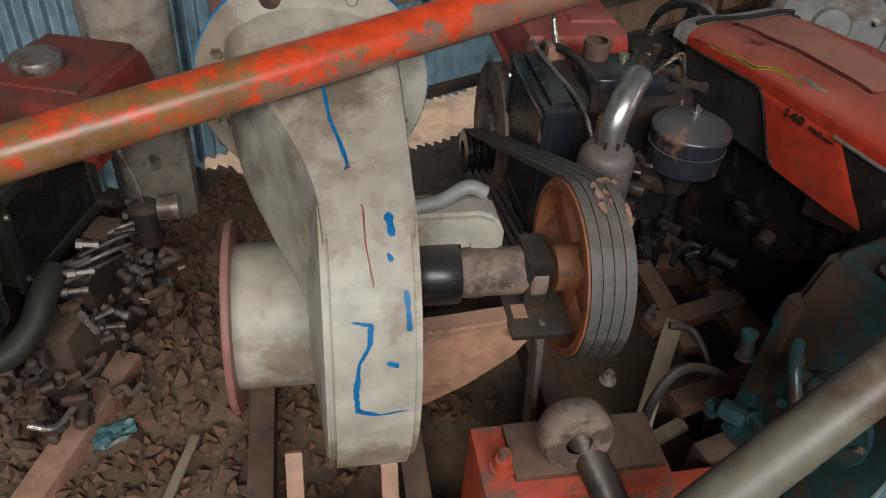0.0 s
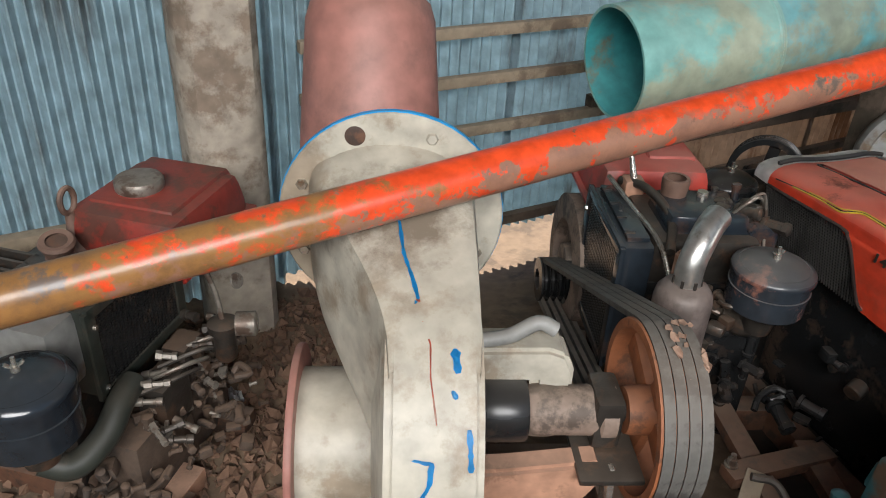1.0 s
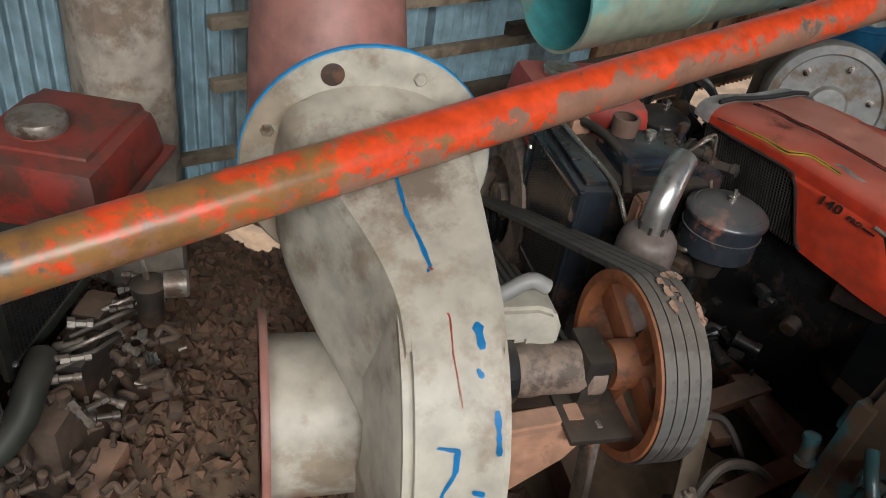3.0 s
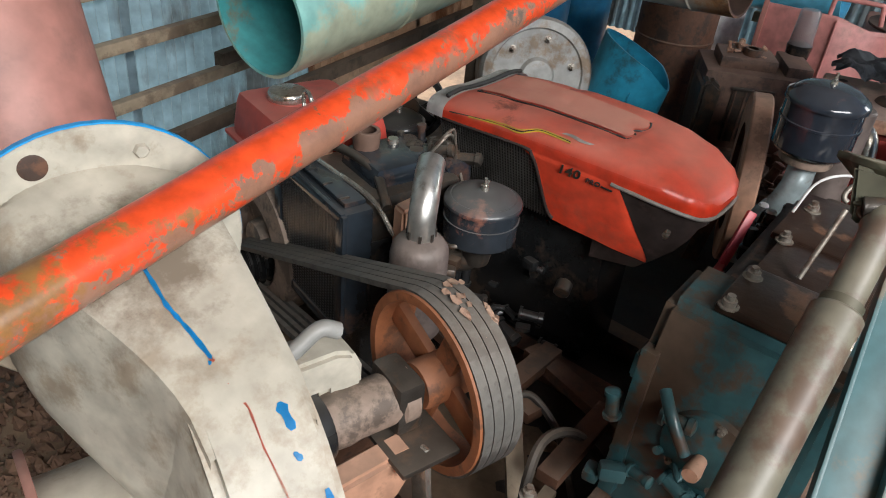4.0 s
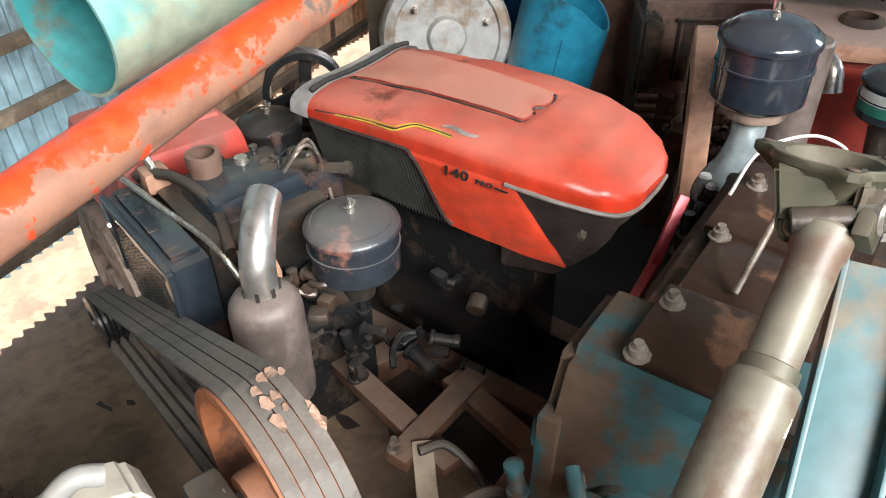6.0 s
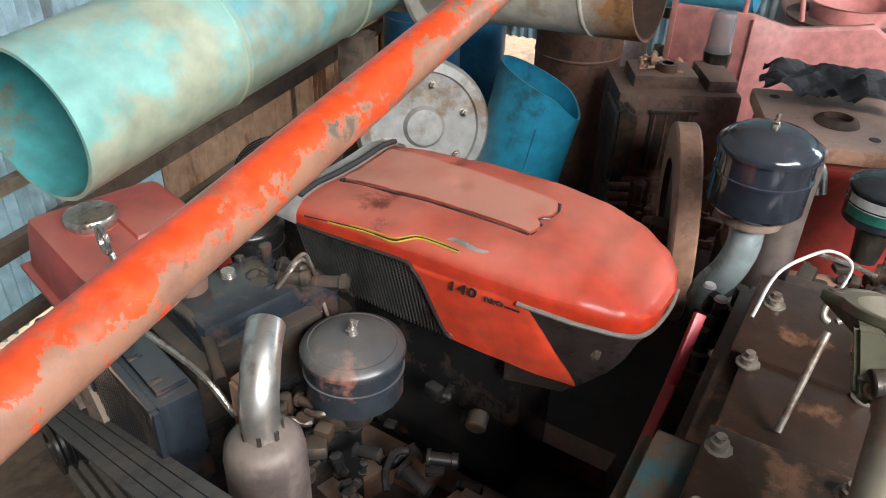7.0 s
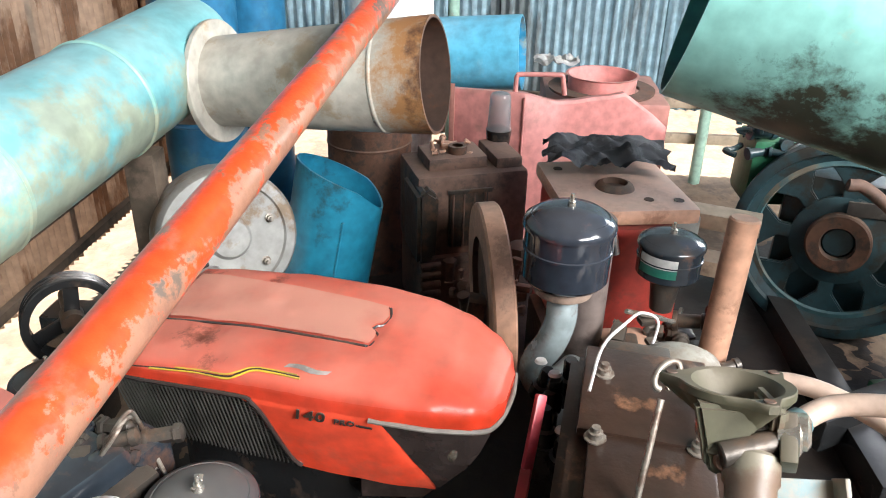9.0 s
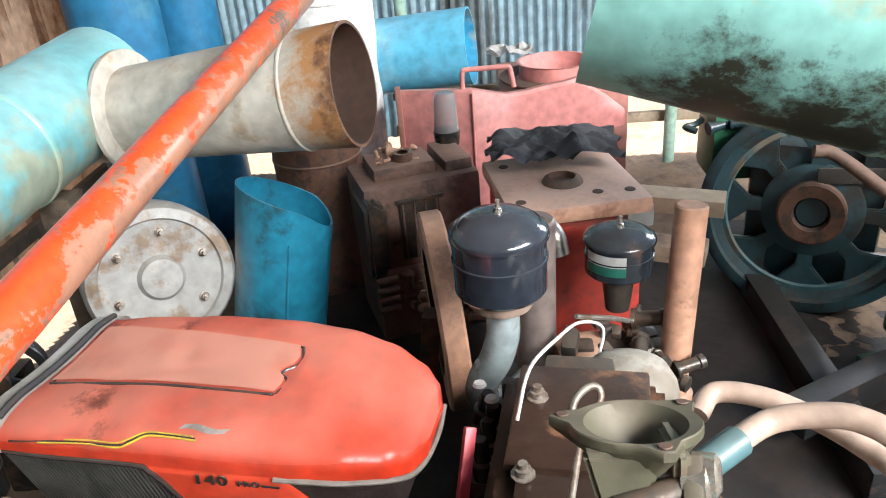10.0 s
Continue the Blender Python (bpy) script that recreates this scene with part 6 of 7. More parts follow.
    part("thumb_screw", lathe(B(), [(0, 0.004), (0.016, 0.004), (0.018, 0.0), (0, -0.004)], (0.268, 1.33, 0.38), (0.5, -0.7, 0.4), 18), DULL_ZINC, th)
    part("intake_trunk", tube(B(), [(-0.15, 1.17, 0.19), (-0.1, 1.16, 0.165), (-0.04, 1.19, 0.185), (0.0, 1.235, 0.22), (0.03, 1.29, 0.22)], 0.027, 18), RADIATOR_GREEN, th, "dark bent intake trunk")
    part("steel_handle", tube(B(), [(-0.1, 1.04, 0.1), (-0.06, 1.03, 0.08), (-0.02, 1.05, 0.09)], 0.006, 8), BRIGHT, th)
    for a in (0.0, 0.28):
        part("engine_skid", beam(B(), at(a, 0.16, GROUND + 0.02), at(a, -0.34, GROUND + 0.02), 0.06, 0.06), RUSTY, th)
    part("skid_plank", beam(B(), (-0.2, 0.96, GROUND + 0.02), (0.12, 1.28, GROUND + 0.03), 0.06, 0.05), TAN_IRON, th, "rust-brown skid bar")
    return th


build_engine_e()


def crumple(bm, c, size, seed, n=10):
    rng = random.Random(seed)
    c = Vector(c)
    g = [[bm.verts.new(c + Vector(((i / n - 0.5) * size[0], (j / n - 0.5) * size[1], size[2] * (0.5 + noise.noise((i * 0.45 + seed, j * 0.45, 0.3)) + 0.4 * noise.noise((i * 1.3, j * 1.3 + seed, 2)))))) for i in range(n + 1)] for j in range(n + 1)]
    for r, s in zip(g, g[1:]):
        for i in range(n):
            bm.faces.new((r[i], r[i + 1], s[i + 1], s[i]))
    bmesh.ops.solidify(bm, geom=bm.faces[:], thickness=0.002)
    return bm


single("plastic_packet", crumple(B(), (0.03, 1.1, GROUND + 0.01), (0.09, 0.055, 0.018), 3), AQUA, "crumpled light blue plastic packet on the soil", "packet")
single("plastic_scrap", crumple(B(), (0.265, 1.5, GROUND + 0.01), (0.04, 0.06, 0.03), 6), WHITE_SACK, "crumpled white plastic scrap on the soil", "plastic scrap")
single("wood_stick", beam(B(), (0.02, 0.83, GROUND + 0.02), (0.17, 1.0, GROUND + 0.03), 0.02, 0.012), WOOD, "split wooden stick lying on the soil", "stick")

# ---- stacked pipes along the wall ----
def open_pipe(name, base, axis, ln, r, mat, inner, label, wall=0.008, flange_at=(), r2=None, support=None, seam_at=()):
    """A pipe length with open ends, lining, weld seams and flanges."""
    axis = Vector(axis).normalized()
    base = Vector(base)
    r2 = r if r2 is None else r2
    th = thing(name, base - Vector((0, 0, r)), label, "pipe", "loose pipes")
    part("pipe_shell", lathe(B(), [(r - wall, 0), (r, 0), (r, 0.002), (r2, ln), (r2 - wall, ln)], base, axis, 56), mat, th)
    part("pipe_lining", lathe(B(), [(r - wall, 0.0), (r2 - wall, ln)], base, axis, 56), inner, th)
    for s in seam_at:
        k = r + (r2 - r) * s / ln
        part("weld_seam", lathe(B(), [(k, s - 0.006), (k + 0.0035, s - 0.002), (k + 0.0035, s + 0.002), (k, s + 0.006)], base, axis, 56), mat, th)
    for s, fr in flange_at:
        k = r + (r2 - r) * s / ln
        fl = part("flange", lathe(B(), [(k, s), (fr - 0.002, s), (fr, s + 0.002), (fr, s + 0.014), (fr - 0.002, s + 0.016), (k, s + 0.016)], base, axis, 56), mat, th)
        x, y, z = frame_of(axis)
        for q in range(10):
            a = 2 * math.pi * q / 10
            p = base + axis * (s + 0.016) + (x * math.cos(a) + y * math.sin(a)) * (k + fr) / 2
            part("bolt_hole", lathe(B(), [(0, 0.001), (0.008, 0.001), (0.008, -0.003)], p, axis, 12), RUST_IN, fl)
    return th


TD = Vector((1, -0.13, 0.1)).normalized()
TM = Vector((1.3, 1.45, 0.705))
th = open_pipe("large_pipe", TM, TD, 0.42, 0.148, TEAL, TEAL_IN, "large dusty pale teal steel pipe lying along the wall", seam_at=(0.405,))
part("far_length", lathe(B(), [(0.146, 0.412), (0.146, 1.3), (0.138, 1.3)], TM, TD, 56), AQUA, th, "brighter aqua far length")
part("far_lining", lathe(B(), [(0.138, 0.42), (0.138, 1.3)], TM, TD, 56), TEAL_IN, th)
part("weld_seam", lathe(B(), [(0.147, 0.85), (0.151, 0.855), (0.151, 0.862), (0.147, 0.867)], TM, TD, 56), TEAL, th)
part("cradle", beam(B(), TM + TD * 1.0 + Vector((0, 0, -0.18)), TM + TD * 1.0 + Vector((0, 0, -0.9)), 0.08, 0.08, up=(1, 0, 0)), WOOD_DARK, th, "dark timber prop")

GMM = Vector((2.335, 0.553, 0.843))
GD = (Vector((2.44, 1.155, 0.775)) - GMM).normalized()
open_pipe("grey_pipe", GMM, GD, 0.63, 0.147, GREY_MOUTH, RUST_IN, "grey painted pipe length with rust stains and a pale flange", r2=0.118, flange_at=((0.6, 0.163),), seam_at=(0.13,))
open_pipe("grey_pipe", GMM + GD * 0.635, GD, 0.4, 0.118, GREY_PAINT, RUST_IN, "grey tapered pipe bolted beyond the flange", r2=0.1)


def build_grey_pump():
    c = Vector((2.28, 1.12, 0.39))
    ax = Vector((-0.75, -0.5, 0.2)).normalized()
    th = thing("grey_pump", c - Vector((0, 0, 0.49)), "grey round pump casing standing on edge", "pump")
    part("casing", lathe(B(), [(0, -0.1), (0.17, -0.1), (0.19, -0.08), (0.19, 0.03), (0.18, 0.045), (0.155, 0.05), (0.15, 0.042), (0.06, 0.04), (0.05, 0.055), (0, 0.06)], c, ax, 48), GREY_PAINT, th)
    x, y, z = frame_of(ax)
    for k in range(6):
        a = 2 * math.pi * k / 6 + 0.3
        bolt(th, c + ax * 0.04 + (x * math.cos(a) + y * math.sin(a)) * 0.12, 0.009, 0.03, ax)
    part("foot", block(B(), c + Vector((0, 0, -0.34)), (0.2, 0.16, 0.3), (1, 0, 0), bevel=0.01), RUSTY, th)
    return th


build_grey_pump()


def build_big_pulley():
    c = Vector((1.98, 1.42, 0.3))
    ax = Vector((-0.8, -0.55, 0.1)).normalized()
    th = thing("spoked_pulley", c - Vector((0, 0, 0.4)), "black spoked grooved pulley on an engine by the wall", "pulley")
    prof = [(0.095, 0), (0.112, 0)]
    for k in range(3):
        h = 0.002 + k * 0.02
        prof += [(0.115, h), (0.104, h + 0.006), (0.104, h + 0.012), (0.115, h + 0.018)]
    prof += [(0.112, 0.064), (0.095, 0.064), (0.095, 0)]
    part("rim", lathe(B(), prof, c, ax, 48), BLACK, th)
    x, y, z = frame_of(ax)
    for k in range(3):
        a = 2 * math.pi * k / 3 + 0.4
        d = x * math.cos(a) + y * math.sin(a)
        part("spoke", beam(B(), c + ax * 0.03, c + ax * 0.03 + d * 0.1, 0.035, 0.016, up=ax), BLACK, th)
    part("hub", lathe(B(), [(0, 0), (0.028, 0), (0.028, 0.07), (0, 0.07)], c, ax, 24), STEEL_DARK, th)
    part("axle", rod(B(), c, c - ax * 0.14, 0.02), STEEL_DARK, th)
    part("pedestal", block(B(), c - ax * 0.11 + Vector((0, 0, -0.22)), (0.1, 0.12, 0.38), (1, 0, 0), bevel=0.012), BLACK, th)
    return th


build_big_pulley()


def build_leaning_pipe():
    c = Vector((2.72, 0.985, GROUND))
    lean = Vector((0.05, -0.19, 1))
    th = thing("leaning_blue_pipe", c, "blue pipe offcut with a slanting cut top, leaning", "pipe", "loose pipes")
    bm = B()
    rows = []
    for i in range(49):
        a = 2 * math.pi * i / 48
        x, y = 0.155 * math.cos(a), 0.155 * math.sin(a)
        top = 0.5 + 0.42 * y - 0.2 * x - 1.6 * max(0.0, -y - 0.07) ** 1.5
        rows.append([bm.verts.new(c + Vector((x, y, 0)) + lean * h) for h in (0.0, 0.15, 0.3, top - 0.02, top)])
    for p, q in zip(rows, rows[1:]):
        for k in range(4):
            bm.faces.new((p[k], q[k], q[k + 1], p[k + 1]))
    bmesh.ops.remove_doubles(bm, verts=bm.verts[:], dist=1e-4)
    bmesh.ops.solidify(bm, geom=bm.faces[:], thickness=0.007)
    part("pipe_shell", bm, BLUE_CUT, th)
    part("weld_seam", tube(B(), [c + lean * 0.02 + Vector((-0.15, -0.05, 0.0)), c + lean * 0.4 + Vector((-0.15, -0.05, 0.0))], 0.004, 8), BLUE_CUT, th)


build_leaning_pipe()


# ---- brown engine with flywheel ----
def build_engine_c():
    th = thing("diesel_engine", (2.75, 0.5, GROUND), "dust-brown dismantled diesel engine with cast ribs", "engine", "diesel engines")
    ex = Vector((0.35, -0.94, 0)).normalized()
    fx = Vector((-0.94, -0.35, 0)).normalized()
    c = Vector((2.86, 0.50, 0))
    part("block", block(B(), c + Vector((0, 0, 0.02)), (0.36, 0.3, 0.26), ex, bevel=0.02), IRON_BROWN, th, "dusty brown crankcase")
    part("body", block(B(), c + Vector((0.0, 0, 0.28)), (0.38, 0.26, 0.3), ex, bevel=0.02), IRON_BROWN, th, "brown dusty cylinder body")
    f = c + fx * 0.135 + Vector((0, 0, 0.28))
    plate = part("ribbed_cover", block(B(), f + ex * -0.02, (0.13, 0.02, 0.2), ex, bevel=0.006), STEEL_DARK, th)
    for k in range(4):
        part("rib", beam(B(), f + ex * (-0.075 + 0.036 * k) + fx * 0.012 + Vector((0, 0, -0.1)), f + ex * (-0.075 + 0.036 * k) + fx * 0.012 + Vector((0, 0, 0.1)), 0.006, 0.012, up=fx), IRON_BROWN, plate)
    part("cover_bar", beam(B(), f + ex * -0.095 + fx * 0.015 + Vector((0, 0, 0.1)), f + ex * 0.055 + fx * 0.015 + Vector((0, 0, 0.1)), 0.012, 0.014), STEEL_DARK, plate)
    part("side_casting", prism(B(), [(0, 0), (0.06, 0.02), (0.07, 0.24), (0.03, 0.27), (0, 0.25)], c + fx * 0.08 + ex * -0.2 + Vector((0, 0, 0.14)), ex, (0, 0, 1), 0.2, 0.012), STEEL_DARK, th)
    part("head", block(B(), c + ex * -0.04 + Vector((0, 0, 0.445)), (0.2, 0.16, 0.05), ex, bevel=0.012), IRON_BROWN, th)
    part("neck", lathe(B(), [(0.018, 0.03), (0.03, 0.03), (0.032, 0.02), (0.03, 0)], c + ex * -0.03 + fx * 0.03 + Vector((0, 0, 0.465)), (0, 0, 1), 20), RUSTY, th)
    part("tray", block(B(), c + ex * 0.13 + Vector((0, 0, 0.42)), (0.09, 0.2, 0.09), ex, bevel=0.008), IRON_BROWN, th)
    rng = random.Random(9)
    lumps(th, "head_bit", TAN_IRON, rng, c + ex * -0.04 + Vector((0, 0, 0.47)), (0.09, 0.07, 0.015), 16, 0.01, 0.03)
    lumps(th, "low_casting", IRON_BROWN, rng, c + fx * 0.17 + Vector((0, 0, 0.06)), (0.08, 0.17, 0.09), 34, 0.02, 0.05)
    for k in range(4):
        p = c + fx * 0.17 + ex * -0.12 + Vector((0, 0, 0.03 + 0.035 * k))
        part("stud", rod(B(), p, p - ex * 0.07, 0.011, 10), IRON_BROWN, th)
    fw = thing("flywheel", (2.3, 0.33, GROUND), "rust-brown iron flywheel standing on edge", "flywheel")
    part("rim", lathe(B(), [(0.17, -0.03), (0.26, -0.03), (0.266, -0.024), (0.266, 0.024), (0.26, 0.03), (0.17, 0.03), (0.16, 0.015), (0.05, 0.012), (0.05, 0.04), (0, 0.04)], (2.3, 0.385, 0.235), (0.17, -0.98, 0.05), 56), TAN_IRON, fw)
    part("back", lathe(B(), [(0, -0.012), (0.18, -0.012), (0.18, -0.03)], (2.3, 0.385, 0.235), (0.17, -0.98, 0.05), 40), IRON_BROWN, fw)
    part("axle_prop", beam(B(), (2.31, 0.46, GROUND), (2.31, 0.42, 0.22), 0.06, 0.05), RUSTY, fw)


build_engine_c()
CUP = Vector((3.0, 0.385, 0.5))
th = thing("plastic_cup", CUP, "clear plastic bottle base upturned on the engine", "cup")
part("cup_wall", lathe(B(), [(0.0, 0.125), (0.03, 0.125), (0.036, 0.115), (0.04, 0.02), (0.042, 0.0), (0.039, 0.0), (0.035, 0.11)], CUP, (0, 0, 1), 28), CLEAR, th)
part("collar", lathe(B(), [(0, -0.05), (0.04, -0.05), (0.045, -0.01), (0.045, 0.0), (0, 0.002)], CUP, (0, 0, 1), 20), BLACK, th)

# inlet elbow and column of the tall air cleaner
th = thing("inlet_pipe", (1.9, 0.2, GROUND), "pale blue-grey bent inlet pipe under the tall air cleaner", "pipe")
part("bend", tube(B(), [(1.883, 0.235, 0.525), (1.875, 0.234, 0.48), (1.86, 0.236, 0.44), (1.85, 0.252, 0.39), (1.85, 0.277, 0.345), (1.85, 0.284, 0.305), (1.86, 0.262, 0.27), (1.9, 0.22, 0.255), (1.96, 0.18, 0.25)], 0.034, 20), INLET_GREY, th, "pale blue dusty bend")
part("neck_flange", lathe(B(), [(0.036, -0.012), (0.062, -0.012), (0.064, -0.008), (0.064, 0.006), (0.05, 0.014)], (1.883, 0.235, 0.515), (0, 0, 1), 28), FLAKED, th)
part("column", rod(B(), (2.02, 0.16, 0.22), (2.02, 0.16, 0.62), 0.045, 24), MUFFLER, th, "grey muffler column")
part("foot", block(B(), (1.98, 0.17, 0.08), (0.18, 0.14, 0.36), (1, 0, 0), bevel=0.02), BLACK, th)


# ---- red engine block with a flat top ----
def build_engine_d():
    th = thing("diesel_engine", (2.36, 0.05, GROUND), "red-orange diesel engine with a bare rusty top and cloth", "engine", "diesel engines")
    ex = Vector((0.18, -0.98, 0)).normalized()
    fx = Vector((-0.98, -0.18, 0)).normalized()
    c = Vector((2.46, 0.06, 0))
    part("body", block(B(), c + Vector((0, 0, 0.27)), (0.33, 0.35, 0.4), ex, bevel=0.02), TANK_RED, th, "faded red engine body")
    top = part("top_plate", block(B(), c + Vector((0, 0, 0.507)), (0.36, 0.38, 0.045), ex, bevel=0.014), ENGINE_TOP, th, "tan rusty top plate with holes")
    part("bore", lathe(B(), [(0.028, 0.0), (0.034, 0.018), (0.048, 0.012), (0.055, 0.0)], c + Vector((-0.03, 0, 0.528)), (0, 0, 1), 28), RUSTY, top)
    part("bore_floor", lathe(B(), [(0, 0.002), (0.03, 0.002), (0.03, -0.002)], c + Vector((-0.03, 0, 0.529)), (0, 0, 1), 24), RUST_IN, top)
    for a, b in ((-0.14, 0.13), (0.14, 0.13), (-0.13, -0.12), (0.06, 0.12)):
        part("stud_hole", lathe(B(), [(0, 0.001), (0.013, 0.001), (0.015, -0.003)], c + ex * a + fx * b + Vector((0, 0, 0.53)), (0, 0, 1), 16), RUST_IN, top)
    part("front_lug", block(B(), c + ex * 0.15 + fx * 0.175 + Vector((0, 0, 0.475)), (0.07, 0.02, 0.06), ex, bevel=0.008), GREY_PAINT, top)
    part("front_lug", block(B(), c + ex * -0.14 + fx * 0.165 + Vector((0, 0, 0.49)), (0.07, 0.04, 0.05), ex, bevel=0.008), GREY_PAINT, top)
    part("chrome_elbow", tube(B(), [c + fx * 0.17 + ex * -0.14 + Vector((0, 0, 0.46)), c + fx * 0.2 + ex * -0.12 + Vector((0, 0, 0.5)), c + fx * 0.24 + ex * -0.09 + Vector((0, 0, 0.49)), c + fx * 0.26 + ex * -0.08 + Vector((0, 0, 0.44))], 0.026, 18), CHROME, th, "bright bent exhaust elbow")
    rng = random.Random(21)
    lumps(th, "injector_casting", STEEL_DARK, rng, Vector((2.0, -0.02, 0.28)), (0.1, 0.12, 0.1), 30, 0.015, 0.045)
    part("pump_body", block(B(), (1.98, 0.06, 0.22), (0.12, 0.14, 0.2), ex, bevel=0.02), TAN_IRON, th)
    part("crankcase", block(B(), c + fx * 0.12 + Vector((0, 0, 0.02)), (0.4, 0.4, 0.24), ex, bevel=0.02), STEEL_DARK, th)
    for k in range(1, 2):
        part("fuel_line", tube(B(), [(1.47, 0.235 - 0.012 * k, 0.55), (1.53, 0.2, 0.598), (1.6, 0.165 - 0.012 * k, 0.603), (1.72, 0.1, 0.555), (1.78, 0.06 - 0.01 * k, 0.5), (1.75, 0.065, 0.44)], 0.003, 8), WHITE_TRIM if k else BRIGHT, th, "white painted fuel line")
    part("fuel_line", tube(B(), [(1.95, 0.08, 0.42), (2.0, 0.0, 0.38), (2.05, -0.06, 0.34), (2.08, -0.08, 0.36)], 0.006, 8), BRIGHT, th)
    part("governor_dome", lathe(B(), [(0.09, 0), (0.085, 0.02), (0.07, 0.045), (0.04, 0.06), (0, 0.063)], (1.68, 0.02, 0.435), (0.1, 0, 1), 32), DOME_GREY, th, "grey cast dome")
    part("dome_post", block(B(), (1.7, 0.02, 0.17), (0.16, 0.16, 0.53), ex, bevel=0.02), STEEL_DARK, th)
    return th


build_engine_d()


def wrap(c, r, z0, z1, a0, a1):
    """A thin label curved round an upright can."""
    bm = B()
    rows = []
    for k in range(15):
        a = radians(a0 + (a1 - a0) * k / 14)
        rows.append([bm.verts.new(Vector(c) + Vector((r * math.cos(a), r * math.sin(a), z))) for z in (z0, z1)])
    for p, q in zip(rows, rows[1:]):
        bm.faces.new((p[0], q[0], q[1], p[1]))
    bmesh.ops.solidify(bm, geom=bm.faces[:], thickness=0.0006)
    return bm


single("cleaner_label", wrap((2.081, -0.029, 0.55), 0.0766, -0.052, -0.026, 110, 182), WHITE_SACK, "white upper label band on the black air cleaner", "label")
single("cleaner_label", wrap((2.081, -0.029, 0.55), 0.0766, -0.074, -0.0525, 110, 182), LABEL_GREEN, "green lower label band on the black air cleaner", "label")


def build_cloth():
    bm = B()
    n = 26
    c = Vector((2.59, 0.07, 0.53))
    g = []
    for j in range(n + 1):
        row = []
        for i in range(n + 1):
            x, y = (i / n - 0.5) * 0.21, (j / n - 0.5) * 0.36
            e = 1 - max(abs(i / n - 0.5), abs(j / n - 0.5)) * 1.5
            z = 0.02 + 0.05 * max(0, e) + 0.05 * abs(noise.noise((x * 16 + y * 6, y * 9, 0.7))) + 0.02 * noise.noise((x * 40, y * 26, 1.9))
            row.append(bm.verts.new(c + Vector((x + 0.02 * noise.noise((y * 12, 3, 1)), y + 0.02 * noise.noise((x * 20, 9, 1)), max(0.004, z)))))
        g.append(row)
    for r, s in zip(g, g[1:]):
        for i in range(n):
            bm.faces.new((r[i], r[i + 1], s[i + 1], s[i]))
    bmesh.ops.solidify(bm, geom=bm.faces[:], thickness=0.003)
    single("cloth", bm, CLOTH, "crumpled grey and black cloth thrown over the engine", "cloth")


build_cloth()


# leaning riser pipe
def build_riser():
    th = thing("riser_pipe", (1.72, -0.1, GROUND), "pinkish tan steel pipe with a collar rising beside the engine", "pipe")
    part("pipe_body", rod(B(), (1.97, -0.13, 0.0), (2.03, -0.165, 0.63), 0.034, 24), TAN_IRON, th)
    part("collar", lathe(B(), [(0.036, 0), (0.048, 0.004), (0.048, 0.03), (0.036, 0.034)], (1.985, -0.138, 0.16), (0.09, -0.05, 1), 24), TAN_IRON, th)
    part("foot", block(B(), (1.97, -0.13, -0.05), (0.1, 0.1, 0.12), (1, 0, 0), bevel=0.01), RUSTY, th)


build_riser()


# ---- pink hopper ----
def build_hopper():
    th = thing("pink_hopper", (3.35, 0.12, GROUND), "faded pink sheet metal hopper housing with a handle", "hopper")
    # folded front sheet, from the far edge to the chute: place across, front, crest, foot
    folds = [(0.563, 3.27, 0.563, GROUND), (0.43, 3.22, 0.572, GROUND), (0.305, 3.17, 0.582, GROUND), (0.29, 3.17, 0.58, GROUND), (0.235, 3.195, 0.56, GROUND), (0.177, 3.22, 0.543, GROUND),
             (0.1, 3.24, 0.546, GROUND), (0.04, 3.26, 0.553, 0.05), (-0.03, 3.27, 0.56, 0.2), (-0.08, 3.28, 0.57, 0.3), (-0.13, 3.285, 0.535, 0.34), (-0.2, 3.295, 0.485, 0.37), (-0.253, 3.3, 0.44, 0.38)]
    rings = []
    for y, x, z, lo in folds:
        rings.append([Vector((x, y, lo)), Vector((x - 0.004, y, (lo + z) / 2)), Vector((x, y, z - 0.012)), Vector((x + 0.01, y, z)), Vector((x + 0.07, y, z - 0.01)), Vector((x + 0.3, y, z - 0.09)), Vector((x + 0.3, y, lo))])
    part("housing", loft(B(), rings), PINK_PALE, th)
    part("edge_strip", beam(B(), (3.262, 0.566, GROUND), (3.262, 0.566, 0.585), 0.02, 0.012, up=(1, 0, 0)), PINK_PRIMER, th)
    part("fold_seam", tube(B(), [(3.164, 0.297, 0.0), (3.164, 0.297, 0.57)], 0.004, 8), PINK_PALE, th)
    h = part("handle", tube(B(), [(3.22, 0.33, 0.56), (3.22, 0.33, 0.62), (3.22, 0.325, 0.635), (3.22, 0.31, 0.64), (3.22, 0.18, 0.643), (3.22, 0.165, 0.64), (3.22, 0.16, 0.625), (3.22, 0.15, 0.57)], 0.009, 10), PINK_PALE, th, "bent rod handle")
    part("funnel_neck", lathe(B(), [(0.13, 0.0), (0.138, 0.113), (0.145, 0.118), (0.134, 0.118), (0.115, 0.0), (0, 0.0)], (3.5, -0.018, 0.47), (0, 0, 1), 44), PINK_PALE, th, "round pink inlet neck")
    part("neck_flange", lathe(B(), [(0.15, 0.0), (0.21, 0.0), (0.212, 0.01), (0.15, 0.012)], (3.5, -0.018, 0.525), (0, 0, 1), 44), RUST_IN, th, "dark rusty flange")
    part("back_box", block(B(), (3.72, -0.05, 0.19), (0.5, 0.5, 0.58), (1, 0, 0), bevel=0.02), PINK_PRIMER, th)
    return th


